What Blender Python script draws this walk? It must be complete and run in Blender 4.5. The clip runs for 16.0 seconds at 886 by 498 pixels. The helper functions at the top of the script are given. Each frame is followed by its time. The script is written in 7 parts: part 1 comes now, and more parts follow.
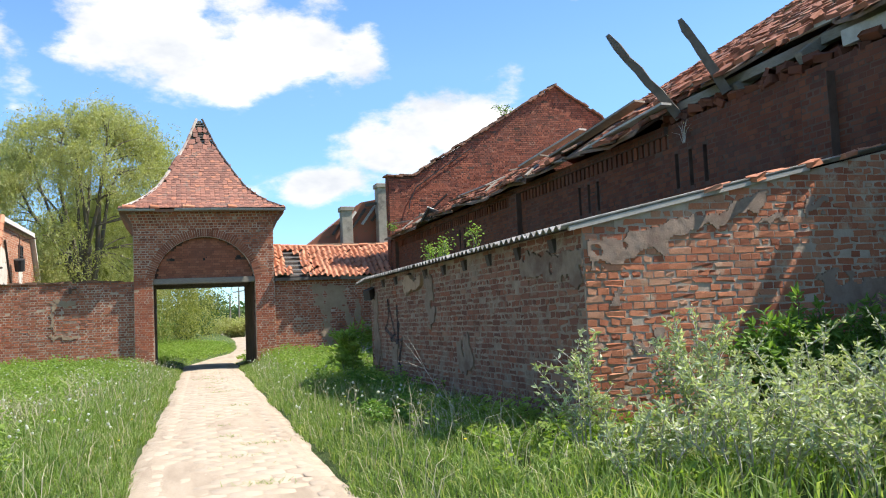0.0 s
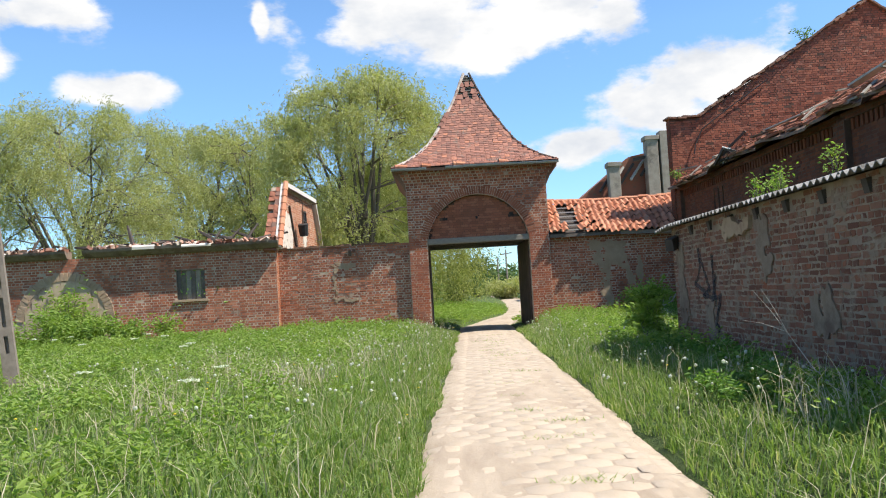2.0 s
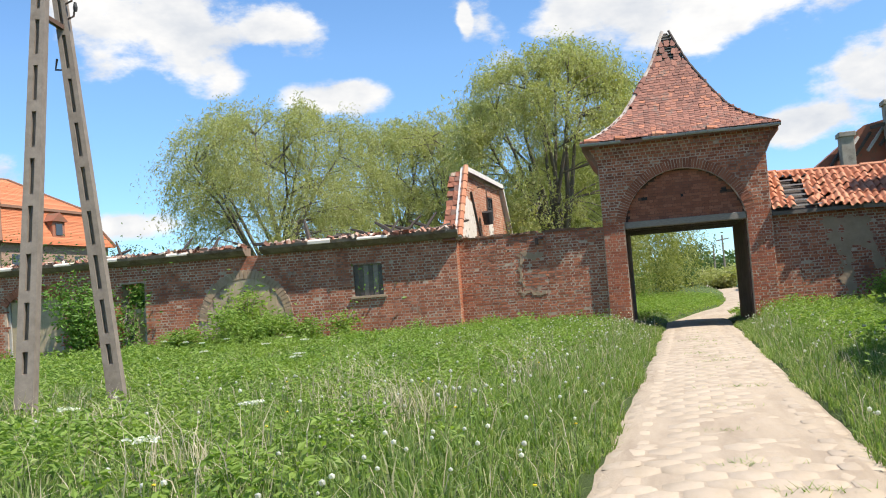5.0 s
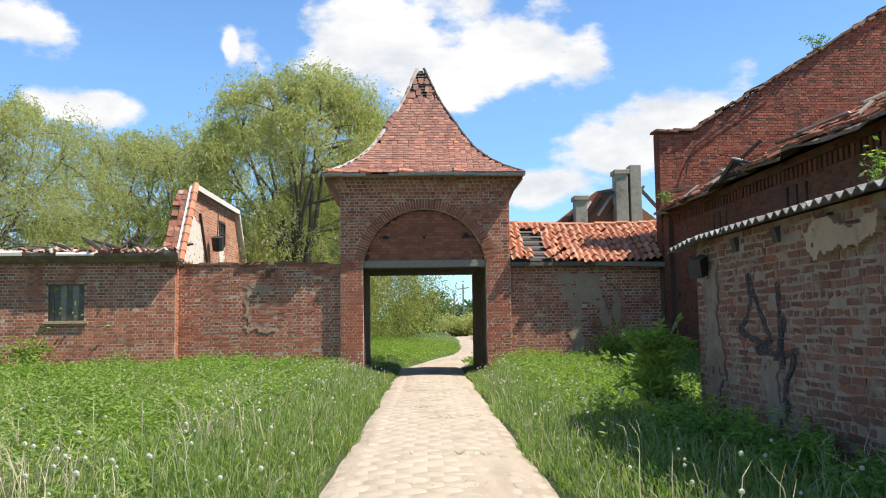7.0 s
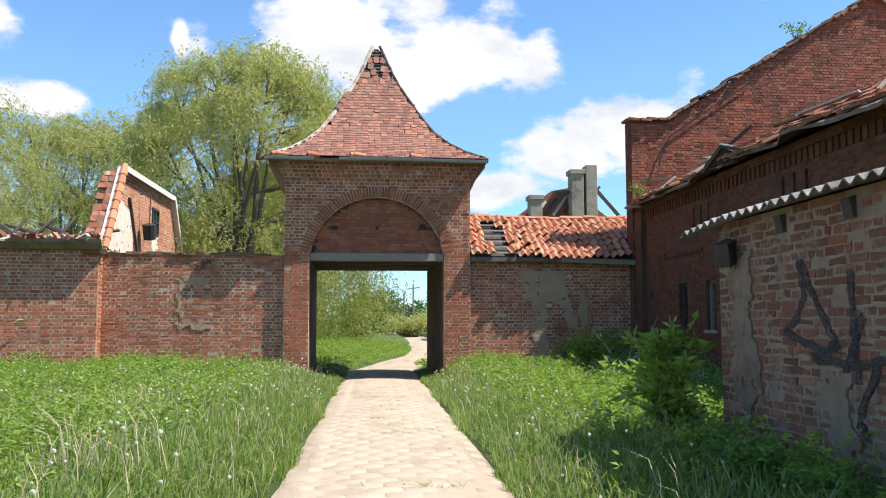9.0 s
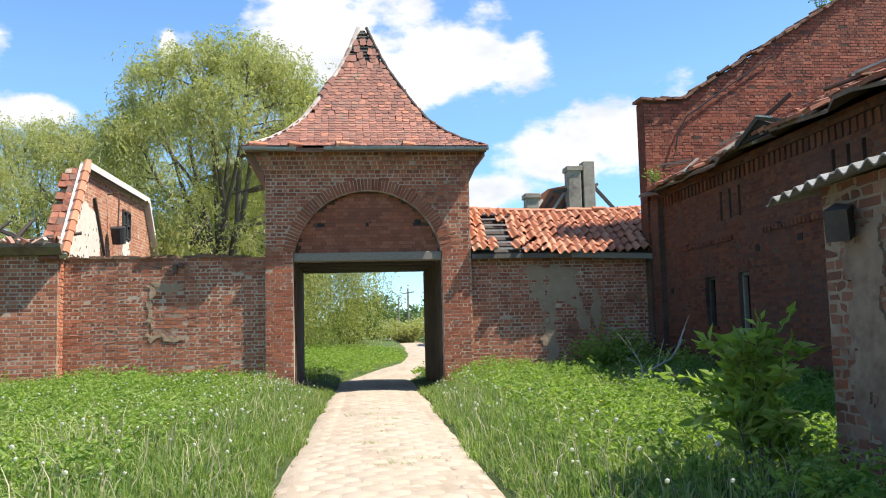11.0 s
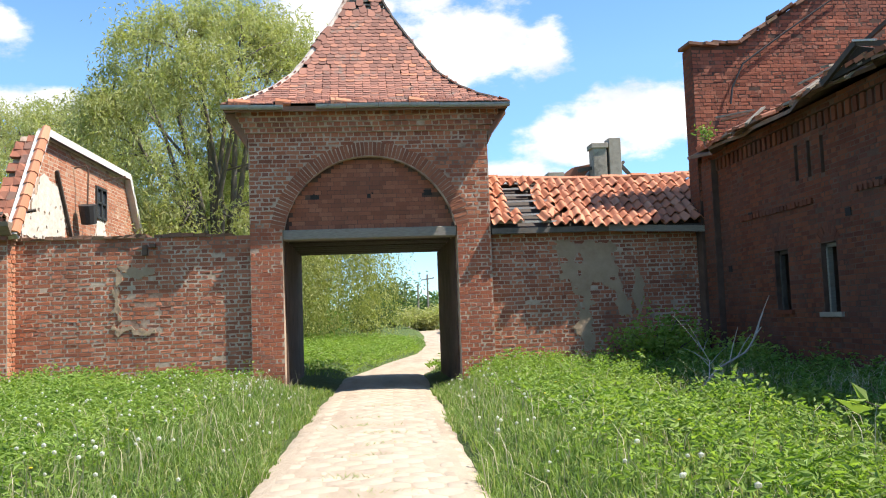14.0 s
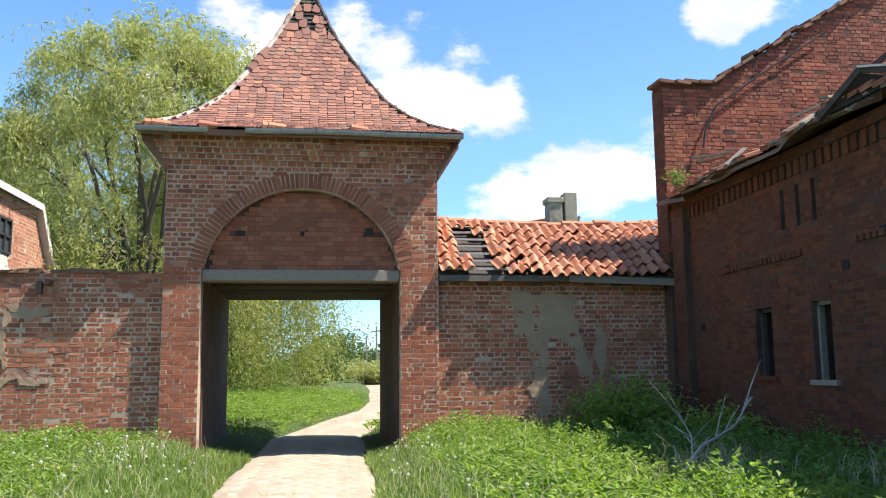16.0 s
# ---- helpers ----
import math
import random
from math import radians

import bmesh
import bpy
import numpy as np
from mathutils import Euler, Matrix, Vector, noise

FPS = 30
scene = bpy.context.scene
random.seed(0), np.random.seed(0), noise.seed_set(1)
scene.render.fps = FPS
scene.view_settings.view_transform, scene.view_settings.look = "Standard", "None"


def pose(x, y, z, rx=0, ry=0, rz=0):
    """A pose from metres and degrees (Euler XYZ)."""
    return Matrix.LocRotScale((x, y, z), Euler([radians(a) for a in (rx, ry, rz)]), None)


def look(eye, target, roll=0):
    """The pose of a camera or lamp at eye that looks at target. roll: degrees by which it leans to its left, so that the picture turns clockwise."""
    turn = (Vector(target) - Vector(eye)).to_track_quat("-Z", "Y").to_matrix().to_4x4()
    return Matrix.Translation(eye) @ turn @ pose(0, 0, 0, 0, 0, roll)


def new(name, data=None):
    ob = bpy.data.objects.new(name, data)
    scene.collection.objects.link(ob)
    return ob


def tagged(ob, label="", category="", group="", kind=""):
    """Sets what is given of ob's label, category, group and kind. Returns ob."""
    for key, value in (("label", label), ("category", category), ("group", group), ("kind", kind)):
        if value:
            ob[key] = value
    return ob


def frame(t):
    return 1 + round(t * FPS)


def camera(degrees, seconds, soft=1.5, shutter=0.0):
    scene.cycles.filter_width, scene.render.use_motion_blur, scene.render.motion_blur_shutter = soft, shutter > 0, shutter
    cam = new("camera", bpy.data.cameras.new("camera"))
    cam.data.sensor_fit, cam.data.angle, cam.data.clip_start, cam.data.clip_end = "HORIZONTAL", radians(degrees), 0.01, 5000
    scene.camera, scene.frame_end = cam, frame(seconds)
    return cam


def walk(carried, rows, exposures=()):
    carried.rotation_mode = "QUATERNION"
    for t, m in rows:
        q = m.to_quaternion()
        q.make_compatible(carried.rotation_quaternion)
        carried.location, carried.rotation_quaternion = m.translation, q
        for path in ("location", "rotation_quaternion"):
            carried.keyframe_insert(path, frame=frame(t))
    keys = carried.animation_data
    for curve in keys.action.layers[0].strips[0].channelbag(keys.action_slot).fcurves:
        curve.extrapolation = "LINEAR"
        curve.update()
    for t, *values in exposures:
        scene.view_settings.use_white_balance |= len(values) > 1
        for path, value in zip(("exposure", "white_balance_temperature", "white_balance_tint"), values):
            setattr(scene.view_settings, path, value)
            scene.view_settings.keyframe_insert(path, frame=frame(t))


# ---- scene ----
cam = camera(53.8, 16.0, soft=1.1)
METRES, EYE, TILT, LEAN, TURN = 16.5, 1.5, 0.0, 0.0, -17.3
ROWS = [
    (0.0, 0.0, 0.0, 0.0, 0.2, 4.46, 2.6),
    (0.5, -0.0134, 0.0291, 0.0011, 4.17, 4.94, 3.29),
    (1.0, -0.0266, 0.0617, -0.0003, 9.53, 5.13, 3.21),
    (1.5, -0.0395, 0.0904, -0.0039, 13.32, 4.34, 2.15),
    (2.0, -0.0499, 0.1215, -0.0047, 17.35, 2.87, 3.36),
    (2.5, -0.0558, 0.1521, -0.0025, 21.1, 3.69, 3.7),
    (3.0, -0.0658, 0.184, -0.0038, 27.26, 4.01, 3.92),
    (3.5, -0.0699, 0.2138, -0.0055, 32.5, 4.58, 4.67),
    (6.0, -0.0973, 0.3725, -0.0058, 26.61, 2.44, 2.65),
    (6.5, -0.1018, 0.4011, -0.0037, 20.44, 4.36, 1.82),
    (7.0, -0.108, 0.4302, -0.0053, 14.57, 5.04, 0.84),
    (7.5, -0.114, 0.4557, -0.0058, 9.21, 5.36, -0.07),
    (8.0, -0.1234, 0.4859, -0.0044, 8.95, 5.75, -0.69),
    (8.5, -0.1355, 0.5149, -0.0056, 10.46, 5.72, -1.34),
    (9.0, -0.1463, 0.5466, -0.0074, 11.17, 5.08, 0.08),
    (9.5, -0.1561, 0.5759, -0.0075, 10.87, 5.06, 0.79),
    (12.0, -0.191, 0.7334, -0.0064, 11.96, 5.49, 2.49),
    (12.5, -0.1978, 0.7635, -0.007, 14.75, 5.08, 3.28),
    (13.0, -0.1976, 0.7965, -0.0074, 13.97, 4.08, 3.79),
    (13.5, -0.1999, 0.8225, -0.0055, 13.66, 3.73, 3.42),
    (14.0, -0.2043, 0.8518, -0.0052, 12.31, 4.55, 2.08),
    (14.5, -0.2054, 0.883, -0.0067, 11.61, 4.26, 2.23),
    (15.0, -0.2108, 0.9139, -0.0073, 11.04, 4.52, 2.53),
    (15.5, -0.2141, 0.9401, -0.0046, 9.54, 5.0, 1.86),
    (16.0, -0.2165, 0.9677, -0.0021, 9.08, 7.98, 0.62),
]
walk(cam, [(t, pose(0, 0, EYE, TILT, LEAN, TURN) @ pose(METRES * x, METRES * y, METRES * z, 90 + pitch, roll, yaw)) for t, x, y, z, yaw, pitch, roll in ROWS],
     exposures=[(0.0, 0.93), (1.5, 0.82), (3.5, 0.72), (6.5, 0.76), (9.5, 0.89), (12.0, 0.98), (16.0, 1.07)])

# ---- world, sun, exposure ----
SUN_TO = Vector((0.63, -0.2, 1.0)).normalized()
world = bpy.data.worlds.new("sky")
scene.world = world
world.use_nodes = True
wn, wl = world.node_tree.nodes, world.node_tree.links
wn.clear()
w_out = wn.new("ShaderNodeOutputWorld")
w_bg = wn.new("ShaderNodeBackground")
w_sky = wn.new("ShaderNodeTexSky")
w_sky.sky_type = "NISHITA"
w_sky.sun_disc = False
w_sky.sun_elevation = math.asin(SUN_TO.z)
w_sky.sun_rotation = math.atan2(SUN_TO.x, SUN_TO.y)
w_sky.dust_density, w_sky.ozone_density, w_sky.air_density = 0.0, 2.5, 0.9
w_bg.inputs["Strength"].default_value = 0.12
wl.new(w_bg.outputs[0], w_out.inputs["Surface"])
sun = new("sun", bpy.data.lights.new("sun", "SUN"))
sun.data.energy, sun.data.angle, sun.data.color = 5.0, radians(0.5), (1.0, 0.95, 0.87)
sun.matrix_world = look(SUN_TO * 60, (0, 0, 0))


def w_math(kind, a, b=0.0, c=None):
    n = wn.new("ShaderNodeMath")
    n.operation = kind
    for s, v in zip(n.inputs, (a, b, c)):
        if isinstance(v, bpy.types.NodeSocket):
            wl.new(v, s)
        elif v is not None:
            s.default_value = v
    return n.outputs[0]


w_dir = wn.new("ShaderNodeTexCoord").outputs["Generated"]
w_sep = wn.new("ShaderNodeSeparateXYZ")
wl.new(w_dir, w_sep.inputs[0])
w_az = w_math("MULTIPLY", w_math("ARCTAN2", w_sep.outputs[0], w_sep.outputs[1]), 57.2958)
w_el = w_math("MULTIPLY", w_math("ARCSINE", w_sep.outputs[2]), 57.2958)


def w_noise(scale, detail, rough, lift=2.0):
    mp = wn.new("ShaderNodeMapping")
    mp.inputs["Scale"].default_value = (1, 1, lift)
    wl.new(w_dir, mp.inputs["Vector"])
    n = wn.new("ShaderNodeTexNoise")
    n.inputs["Scale"].default_value, n.inputs["Detail"].default_value, n.inputs["Roughness"].default_value = scale, detail, rough
    wl.new(mp.outputs[0], n.inputs["Vector"])
    return n.outputs["Fac"]


# fair-weather cumulus: azimuth, elevation, half width, half height in degrees
CLOUDS = [(-1.0, 18.9, 9.6, 4.9), (6.8, 17.4, 6.8, 3.7), (3.2, 15.4, 4.6, 2.0), (18.6, 12.8, 5.4, 3.3), (14.6, 11.0, 4.4, 2.1), (9.8, 9.0, 5.0, 1.5), (-20.6, 13.1, 3.7, 1.5), (-31.0, 18.8, 7.4, 3.9), (-24.8, 17.9, 4.6, 2.0), (-26.8, 14.9, 2.4, 1.9),
          (-11.0, 17.9, 0.6, 1.2), (28.0, 22.0, 4.0, 1.8), (39.0, 23.0, 5.0, 2.4), (-43.0, 9.0, 4.0, 1.6), (-34.0, 6.0, 4.5, 1.0), (120.0, 24.0, 26.0, 8.0), (-110.0, 22.0, 22.0, 7.0), (170.0, 30.0, 24.0, 8.0)]
field = None
for a, e, w, h in CLOUDS:
    dx = w_math("MULTIPLY", w_math("SUBTRACT", w_az, a), 1 / w)
    dy = w_math("MULTIPLY", w_math("SUBTRACT", w_el, e), 1 / h)
    d = w_math("SUBTRACT", 1.0, w_math("SQRT", w_math("ADD", w_math("MULTIPLY", dx, dx), w_math("MULTIPLY", dy, dy))))
    field = d if field is None else w_math("SMOOTH_MAX", field, d, 0.25)
puff = w_noise(11.0, 9.0, 0.6)
fine = w_noise(34.0, 6.0, 0.62)
w_cells = wn.new("ShaderNodeTexVoronoi")
w_cells.feature = "SMOOTH_F1"
w_cells.inputs["Scale"].default_value, w_cells.inputs["Smoothness"].default_value = 15.0, 0.35
wl.new(w_dir, w_cells.inputs["Vector"])
billow = w_math("MULTIPLY", w_math("SUBTRACT", 0.42, w_cells.outputs["Distance"]), 0.9)
body = w_math("ADD", w_math("ADD", field, billow), w_math("ADD", w_math("MULTIPLY", w_math("SUBTRACT", puff, 0.5), 1.7), w_math("MULTIPLY", w_math("SUBTRACT", fine, 0.5), 0.7)))
w_mask = wn.new("ShaderNodeMapRange")
w_mask.interpolation_type = "SMOOTHSTEP"
w_mask.inputs["From Min"].default_value, w_mask.inputs["From Max"].default_value = -0.04, 0.46
wl.new(body, w_mask.inputs["Value"])
w_tone = wn.new("ShaderNodeValToRGB")
w_tone.color_ramp.elements[0].position, w_tone.color_ramp.elements[0].color = 0.4, (1.0, 1.0, 1.0, 1)
w_tone.color_ramp.elements[1].position, w_tone.color_ramp.elements[1].color = 0.66, (0.7, 0.745, 0.82, 1)
wl.new(w_noise(8.0, 5.0, 0.6), w_tone.inputs["Fac"])
w_white = wn.new("ShaderNodeMix")
w_white.data_type, w_white.blend_type = "RGBA", "MULTIPLY"
w_white.inputs[0].default_value = 1.0
wl.new(w_tone.outputs[0], w_white.inputs[6])
w_white.inputs[7].default_value = (5.3, 5.22, 5.1, 1)
w_deep = wn.new("ShaderNodeHueSaturation")
w_deep.inputs["Saturation"].default_value, w_deep.inputs["Value"].default_value = 1.14, 1.12
wl.new(w_sky.outputs[0], w_deep.inputs["Color"])
w_mix = wn.new("ShaderNodeMix")
w_mix.data_type = "RGBA"
wl.new(w_mask.outputs[0], w_mix.inputs[0])
# clear air: the sky stays blue down to the horizon
w_low = wn.new("ShaderNodeValToRGB")
w_low.color_ramp.elements[0].position, w_low.color_ramp.elements[0].color = 0.0, (0.5, 0.7, 0.92, 1)
w_low.color_ramp.elements[1].position, w_low.color_ramp.elements[1].color = 1.0, (1.0, 1.0, 1.0, 1)
wl.new(w_math("MULTIPLY", w_el, 1 / 16), w_low.inputs["Fac"])
w_clear = wn.new("ShaderNodeMix")
w_clear.data_type, w_clear.blend_type = "RGBA", "MULTIPLY"
w_clear.inputs[0].default_value = 1.0
wl.new(w_deep.outputs[0], w_clear.inputs[6])
wl.new(w_low.outputs[0], w_clear.inputs[7])
wl.new(w_clear.outputs[2], w_mix.inputs[6])
wl.new(w_white.outputs[2], w_mix.inputs[7])
wl.new(w_mix.outputs[2], w_bg.inputs["Color"])

# ---- materials ----
class Nodes:
    """A small helper to write node materials."""

    def __init__(self, name):
        self.m = bpy.data.materials.new(name)
        self.m.use_nodes = True
        self.t = self.m.node_tree
        self.b = self.t.nodes["Principled BSDF"]
        self.pos = self.t.nodes.new("ShaderNodeNewGeometry").outputs["Position"]

    def put(self, socket, value):
        if isinstance(value, bpy.types.NodeSocket):
            self.t.links.new(value, socket)
        else:
            socket.default_value = (*value, 1) if isinstance(value, tuple) and len(value) == 3 else value

    def noise(self, scale, detail=4.0, rough=0.6, stretch=None, coord=None):
        n = self.t.nodes.new("ShaderNodeTexNoise")
        n.inputs["Scale"].default_value, n.inputs["Detail"].default_value, n.inputs["Roughness"].default_value = scale, detail, rough
        src = coord or self.pos
        if stretch:
            mp = self.t.nodes.new("ShaderNodeMapping")
            mp.inputs["Scale"].default_value = stretch
            self.t.links.new(src, mp.inputs["Vector"])
            src = mp.outputs["Vector"]
        self.t.links.new(src, n.inputs["Vector"])
        return n.outputs["Fac"]

    def ramp(self, value, stops):
        r = self.t.nodes.new("ShaderNodeValToRGB")
        el = r.color_ramp.elements
        while len(el) < len(stops):
            el.new(0.5)
        for e, (p, c) in zip(el, stops):
            e.position = p
            e.color = (*c, 1) if isinstance(c, tuple) else (c, c, c, 1)
        self.put(r.inputs["Fac"], value)
        return r.outputs["Color"]

    def mix(self, fac, a, b, kind="MIX"):
        n = self.t.nodes.new("ShaderNodeMix")
        n.data_type, n.blend_type = "RGBA", kind
        self.put(n.inputs[0], fac)
        self.put(n.inputs[6], a if isinstance(a, bpy.types.NodeSocket) else (*a, 1))
        self.put(n.inputs[7], b if isinstance(b, bpy.types.NodeSocket) else (*b, 1))
        return n.outputs[2]

    def math(self, kind, a, b=0.0):
        n = self.t.nodes.new("ShaderNodeMath")
        n.operation = kind
        self.put(n.inputs[0], a)
        self.put(n.inputs[1], b)
        return n.outputs[0]

    def rand(self):
        """A random value for each object and each loose island."""
        o = self.t.nodes.new("ShaderNodeObjectInfo").outputs["Random"]
        g = self.t.nodes.new("ShaderNodeNewGeometry").outputs["Random Per Island"]
        return self.math("FRACT", self.math("ADD", self.math("MULTIPLY", o, 7.31), g))

    def bump(self, height, strength, distance):
        n = self.t.nodes.new("ShaderNodeBump")
        n.inputs["Strength"].default_value, n.inputs["Distance"].default_value = strength, distance
        self.put(n.inputs["Height"], height)
        self.t.links.new(n.outputs["Normal"], self.b.inputs["Normal"])

    def done(self, color, rough=0.9, **more):
        self.put(self.b.inputs["Base Color"], color)
        self.put(self.b.inputs["Roughness"], rough)
        self.b.inputs["Specular IOR Level"].default_value = more.get("spec", 0.3)
        self.b.inputs["Metallic"].default_value = more.get("metal", 0.0)
        return self.m


def brick_mat(name, stops, smear, smear_at, dark=0.25):
    n = Nodes(name)
    c = n.ramp(n.rand(), stops)
    fine = n.noise(38, 5, 0.7)
    c = n.mix(n.math("MULTIPLY", n.ramp(fine, [(0.3, 0.0), (0.75, 1.0)]), 0.35), c, (0.12, 0.05, 0.035))
    big = n.noise(0.9, 6, 0.65)
    c = n.mix(n.math("MULTIPLY", n.ramp(big, [(0.45, 0.0), (0.7, 1.0)]), dark), c, (0.09, 0.055, 0.045))
    sm = n.noise(3.1, 7, 0.72)
    c = n.mix(n.ramp(sm, [(smear_at, 0.0), (smear_at + 0.1, 1.0)]), c, smear)
    n.bump(n.math("ADD", fine, n.math("MULTIPLY", n.noise(140, 2), 0.5)), 0.5, 0.006)
    return n.done(c, 0.92)


M_BRICK_GATE = brick_mat("old_gate_brick", [(0.0, (0.224, 0.075, 0.040)), (0.3, (0.347, 0.112, 0.055)), (0.6, (0.437, 0.145, 0.069)), (0.85, (0.515, 0.190, 0.095)), (1.0, (0.269, 0.100, 0.062))], (0.470, 0.270, 0.171), 0.68)
M_BRICK_PIER = brick_mat("pier_red_brick", [(0.0, (0.3, 0.085, 0.042)), (0.4, (0.4, 0.118, 0.056)), (0.8, (0.47, 0.15, 0.072)), (1.0, (0.34, 0.13, 0.08))], (0.42, 0.23, 0.15), 0.7, 0.3)
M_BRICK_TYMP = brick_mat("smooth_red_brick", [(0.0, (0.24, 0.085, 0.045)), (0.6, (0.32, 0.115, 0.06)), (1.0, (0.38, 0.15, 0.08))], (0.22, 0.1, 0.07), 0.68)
M_BRICK_WALL = brick_mat("yard_wall_brick", [(0.0, (0.27, 0.09, 0.05)), (0.3, (0.358, 0.115, 0.057)), (0.65, (0.459, 0.150, 0.074)), (0.9, (0.538, 0.200, 0.109)), (1.0, (0.336, 0.130, 0.081))], (0.493, 0.300, 0.199), 0.66)
# Barn brick and its mortar are coloured darker to carry the wall's deep shade.
M_BRICK_BARN = brick_mat("shaded_barn_brick", [(0.0, (0.085, 0.026, 0.012)), (0.5, (0.142, 0.041, 0.017)), (0.85, (0.195, 0.06, 0.024)), (1.0, (0.112, 0.041, 0.022))], (0.145, 0.076, 0.042), 0.64, 0.6)
# West-face brick toned down to carry its shade; the smears are its own.
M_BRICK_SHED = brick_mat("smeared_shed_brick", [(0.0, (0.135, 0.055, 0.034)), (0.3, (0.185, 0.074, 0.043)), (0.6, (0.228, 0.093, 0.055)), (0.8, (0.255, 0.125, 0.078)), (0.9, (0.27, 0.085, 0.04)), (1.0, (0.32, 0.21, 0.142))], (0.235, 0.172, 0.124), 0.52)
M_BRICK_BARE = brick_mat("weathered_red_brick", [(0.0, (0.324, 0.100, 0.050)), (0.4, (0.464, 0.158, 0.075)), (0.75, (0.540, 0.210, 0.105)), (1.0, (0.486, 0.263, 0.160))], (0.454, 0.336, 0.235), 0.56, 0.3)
# Barn brick in a paler copy, for the sun on the fire gable.
M_BRICK_TALL = brick_mat("fire_gable_brick", [(0.0, (0.2, 0.066, 0.04)), (0.5, (0.31, 0.102, 0.058)), (0.85, (0.4, 0.14, 0.08)), (1.0, (0.26, 0.105, 0.07))], (0.36, 0.2, 0.135), 0.58, 0.45)
M_RUBBLE = brick_mat("mortar_crusted_rubble", [(0.0, (0.13, 0.08, 0.06)), (0.3, (0.32, 0.13, 0.08)), (0.6, (0.46, 0.28, 0.2)), (1.0, (0.66, 0.56, 0.46))], (0.6, 0.52, 0.42), 0.55, 0.15)
# Lighter brick that paints sunlight into the wing return and gable end.
M_BRICK_SUNLIT = brick_mat("sunlit_bare_brick", [(0.0, (0.34, 0.11, 0.055)), (0.4, (0.47, 0.175, 0.09)), (0.75, (0.52, 0.215, 0.115)), (1.0, (0.48, 0.28, 0.18))], (0.46, 0.33, 0.24), 0.62, 0.15)


def rough_mat(name, a, b, scale=6.0, bump=0.4, dist=0.01, rough=0.92, stretch=None, stain=None, stain_at=0.6):
    n = Nodes(name)
    c = n.mix(n.ramp(n.noise(scale, 6, 0.65, stretch), [(0.3, 0.0), (0.7, 1.0)]), a, b)
    if stain:
        c = n.mix(n.ramp(n.noise(scale * 0.23, 6, 0.7), [(stain_at, 0.0), (stain_at + 0.12, 1.0)]), c, stain)
    f = n.noise(scale * 9, 5, 0.7, stretch)
    c = n.mix(n.math("MULTIPLY", f, 0.35), c, (a[0] * 0.45, a[1] * 0.45, a[2] * 0.45))
    n.bump(f, bump, dist)
    return n.done(c, rough)


M_MORTAR = rough_mat("lime_mortar", (0.62, 0.48, 0.36), (0.36, 0.24, 0.165), 4, stain=(0.2, 0.105, 0.07), stain_at=0.51)
M_MORTAR_DARK = rough_mat("dark_mortar", (0.15, 0.09, 0.064), (0.05, 0.028, 0.02), 2)
M_POLE = rough_mat("dirty_pole_concrete", (0.307, 0.257, 0.209), (0.205, 0.166, 0.133), 8, 0.4, 0.006, stain=(0.144, 0.115, 0.089))
M_COPING = rough_mat("mossy_coping", (0.27, 0.13, 0.085), (0.15, 0.1, 0.065), 6, 0.5, 0.01, stain=(0.13, 0.12, 0.06))
# Shed mortar in two tones: darker for shaded faces, paler for the sunlit south.
M_MORTAR_SHADED = rough_mat("shed_mortar", (0.36, 0.275, 0.2), (0.2, 0.14, 0.1), 5, stain=(0.14, 0.09, 0.065))
M_MORTAR_SUNLIT = rough_mat("sunlit_shed_mortar", (0.56, 0.46, 0.36), (0.34, 0.25, 0.18), 5, stain=(0.22, 0.15, 0.11))
M_PLASTER = rough_mat("grey_render_patch", (0.455, 0.323, 0.211), (0.344, 0.233, 0.148), 5, stain=(0.253, 0.152, 0.099))
M_RENDER = rough_mat("smeared_render", (0.29, 0.218, 0.158), (0.205, 0.145, 0.102), 7, stain=(0.15, 0.093, 0.064), stain_at=0.48)
M_RENDER_PALE = rough_mat("grey_brown_render", (0.36, 0.265, 0.2), (0.26, 0.18, 0.13), 6, stain=(0.22, 0.14, 0.1), stain_at=0.45)
M_BEAM = rough_mat("dark_weathered_beam", (0.19, 0.16, 0.13), (0.1, 0.085, 0.07), 6, 0.7, 0.015)
M_STACK = rough_mat("sooty_chimney", (0.4, 0.34, 0.275), (0.25, 0.2, 0.155), 2, stain=(0.12, 0.1, 0.085))
M_WHITE = rough_mat("flaking_white_plaster", (0.72, 0.66, 0.57), (0.6, 0.5, 0.4), 5, stain=(0.45, 0.25, 0.16), stain_at=0.62)
M_WOOD = rough_mat("weathered_grey_wood", (0.31, 0.275, 0.225), (0.21, 0.175, 0.135), 9, 0.5, 0.008, 0.85, (1, 1, 6))
M_PAINTED = rough_mat("whitewashed_board", (0.72, 0.68, 0.62), (0.6, 0.55, 0.48), 8, 0.4, 0.006)
M_COVE = rough_mat("brown_boarding", (0.285, 0.154, 0.098), (0.210, 0.112, 0.072), 9)
M_SHEATHING = rough_mat("brown_roof_sheathing", (0.26, 0.17, 0.12), (0.15, 0.1, 0.072), 7, 0.5, 0.01, stain=(0.1, 0.08, 0.06))
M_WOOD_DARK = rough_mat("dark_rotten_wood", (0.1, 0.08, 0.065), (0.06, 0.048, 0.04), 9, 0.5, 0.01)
M_WOOD_PALE = rough_mat("bleached_wood", (0.52, 0.49, 0.44), (0.36, 0.33, 0.29), 7, 0.5, 0.008)
M_ASBESTOS = rough_mat("mossy_corrugated_cement", (0.4, 0.38, 0.35), (0.18, 0.165, 0.145), 6, 0.5, 0.008, stain=(0.11, 0.1, 0.08), stain_at=0.48)
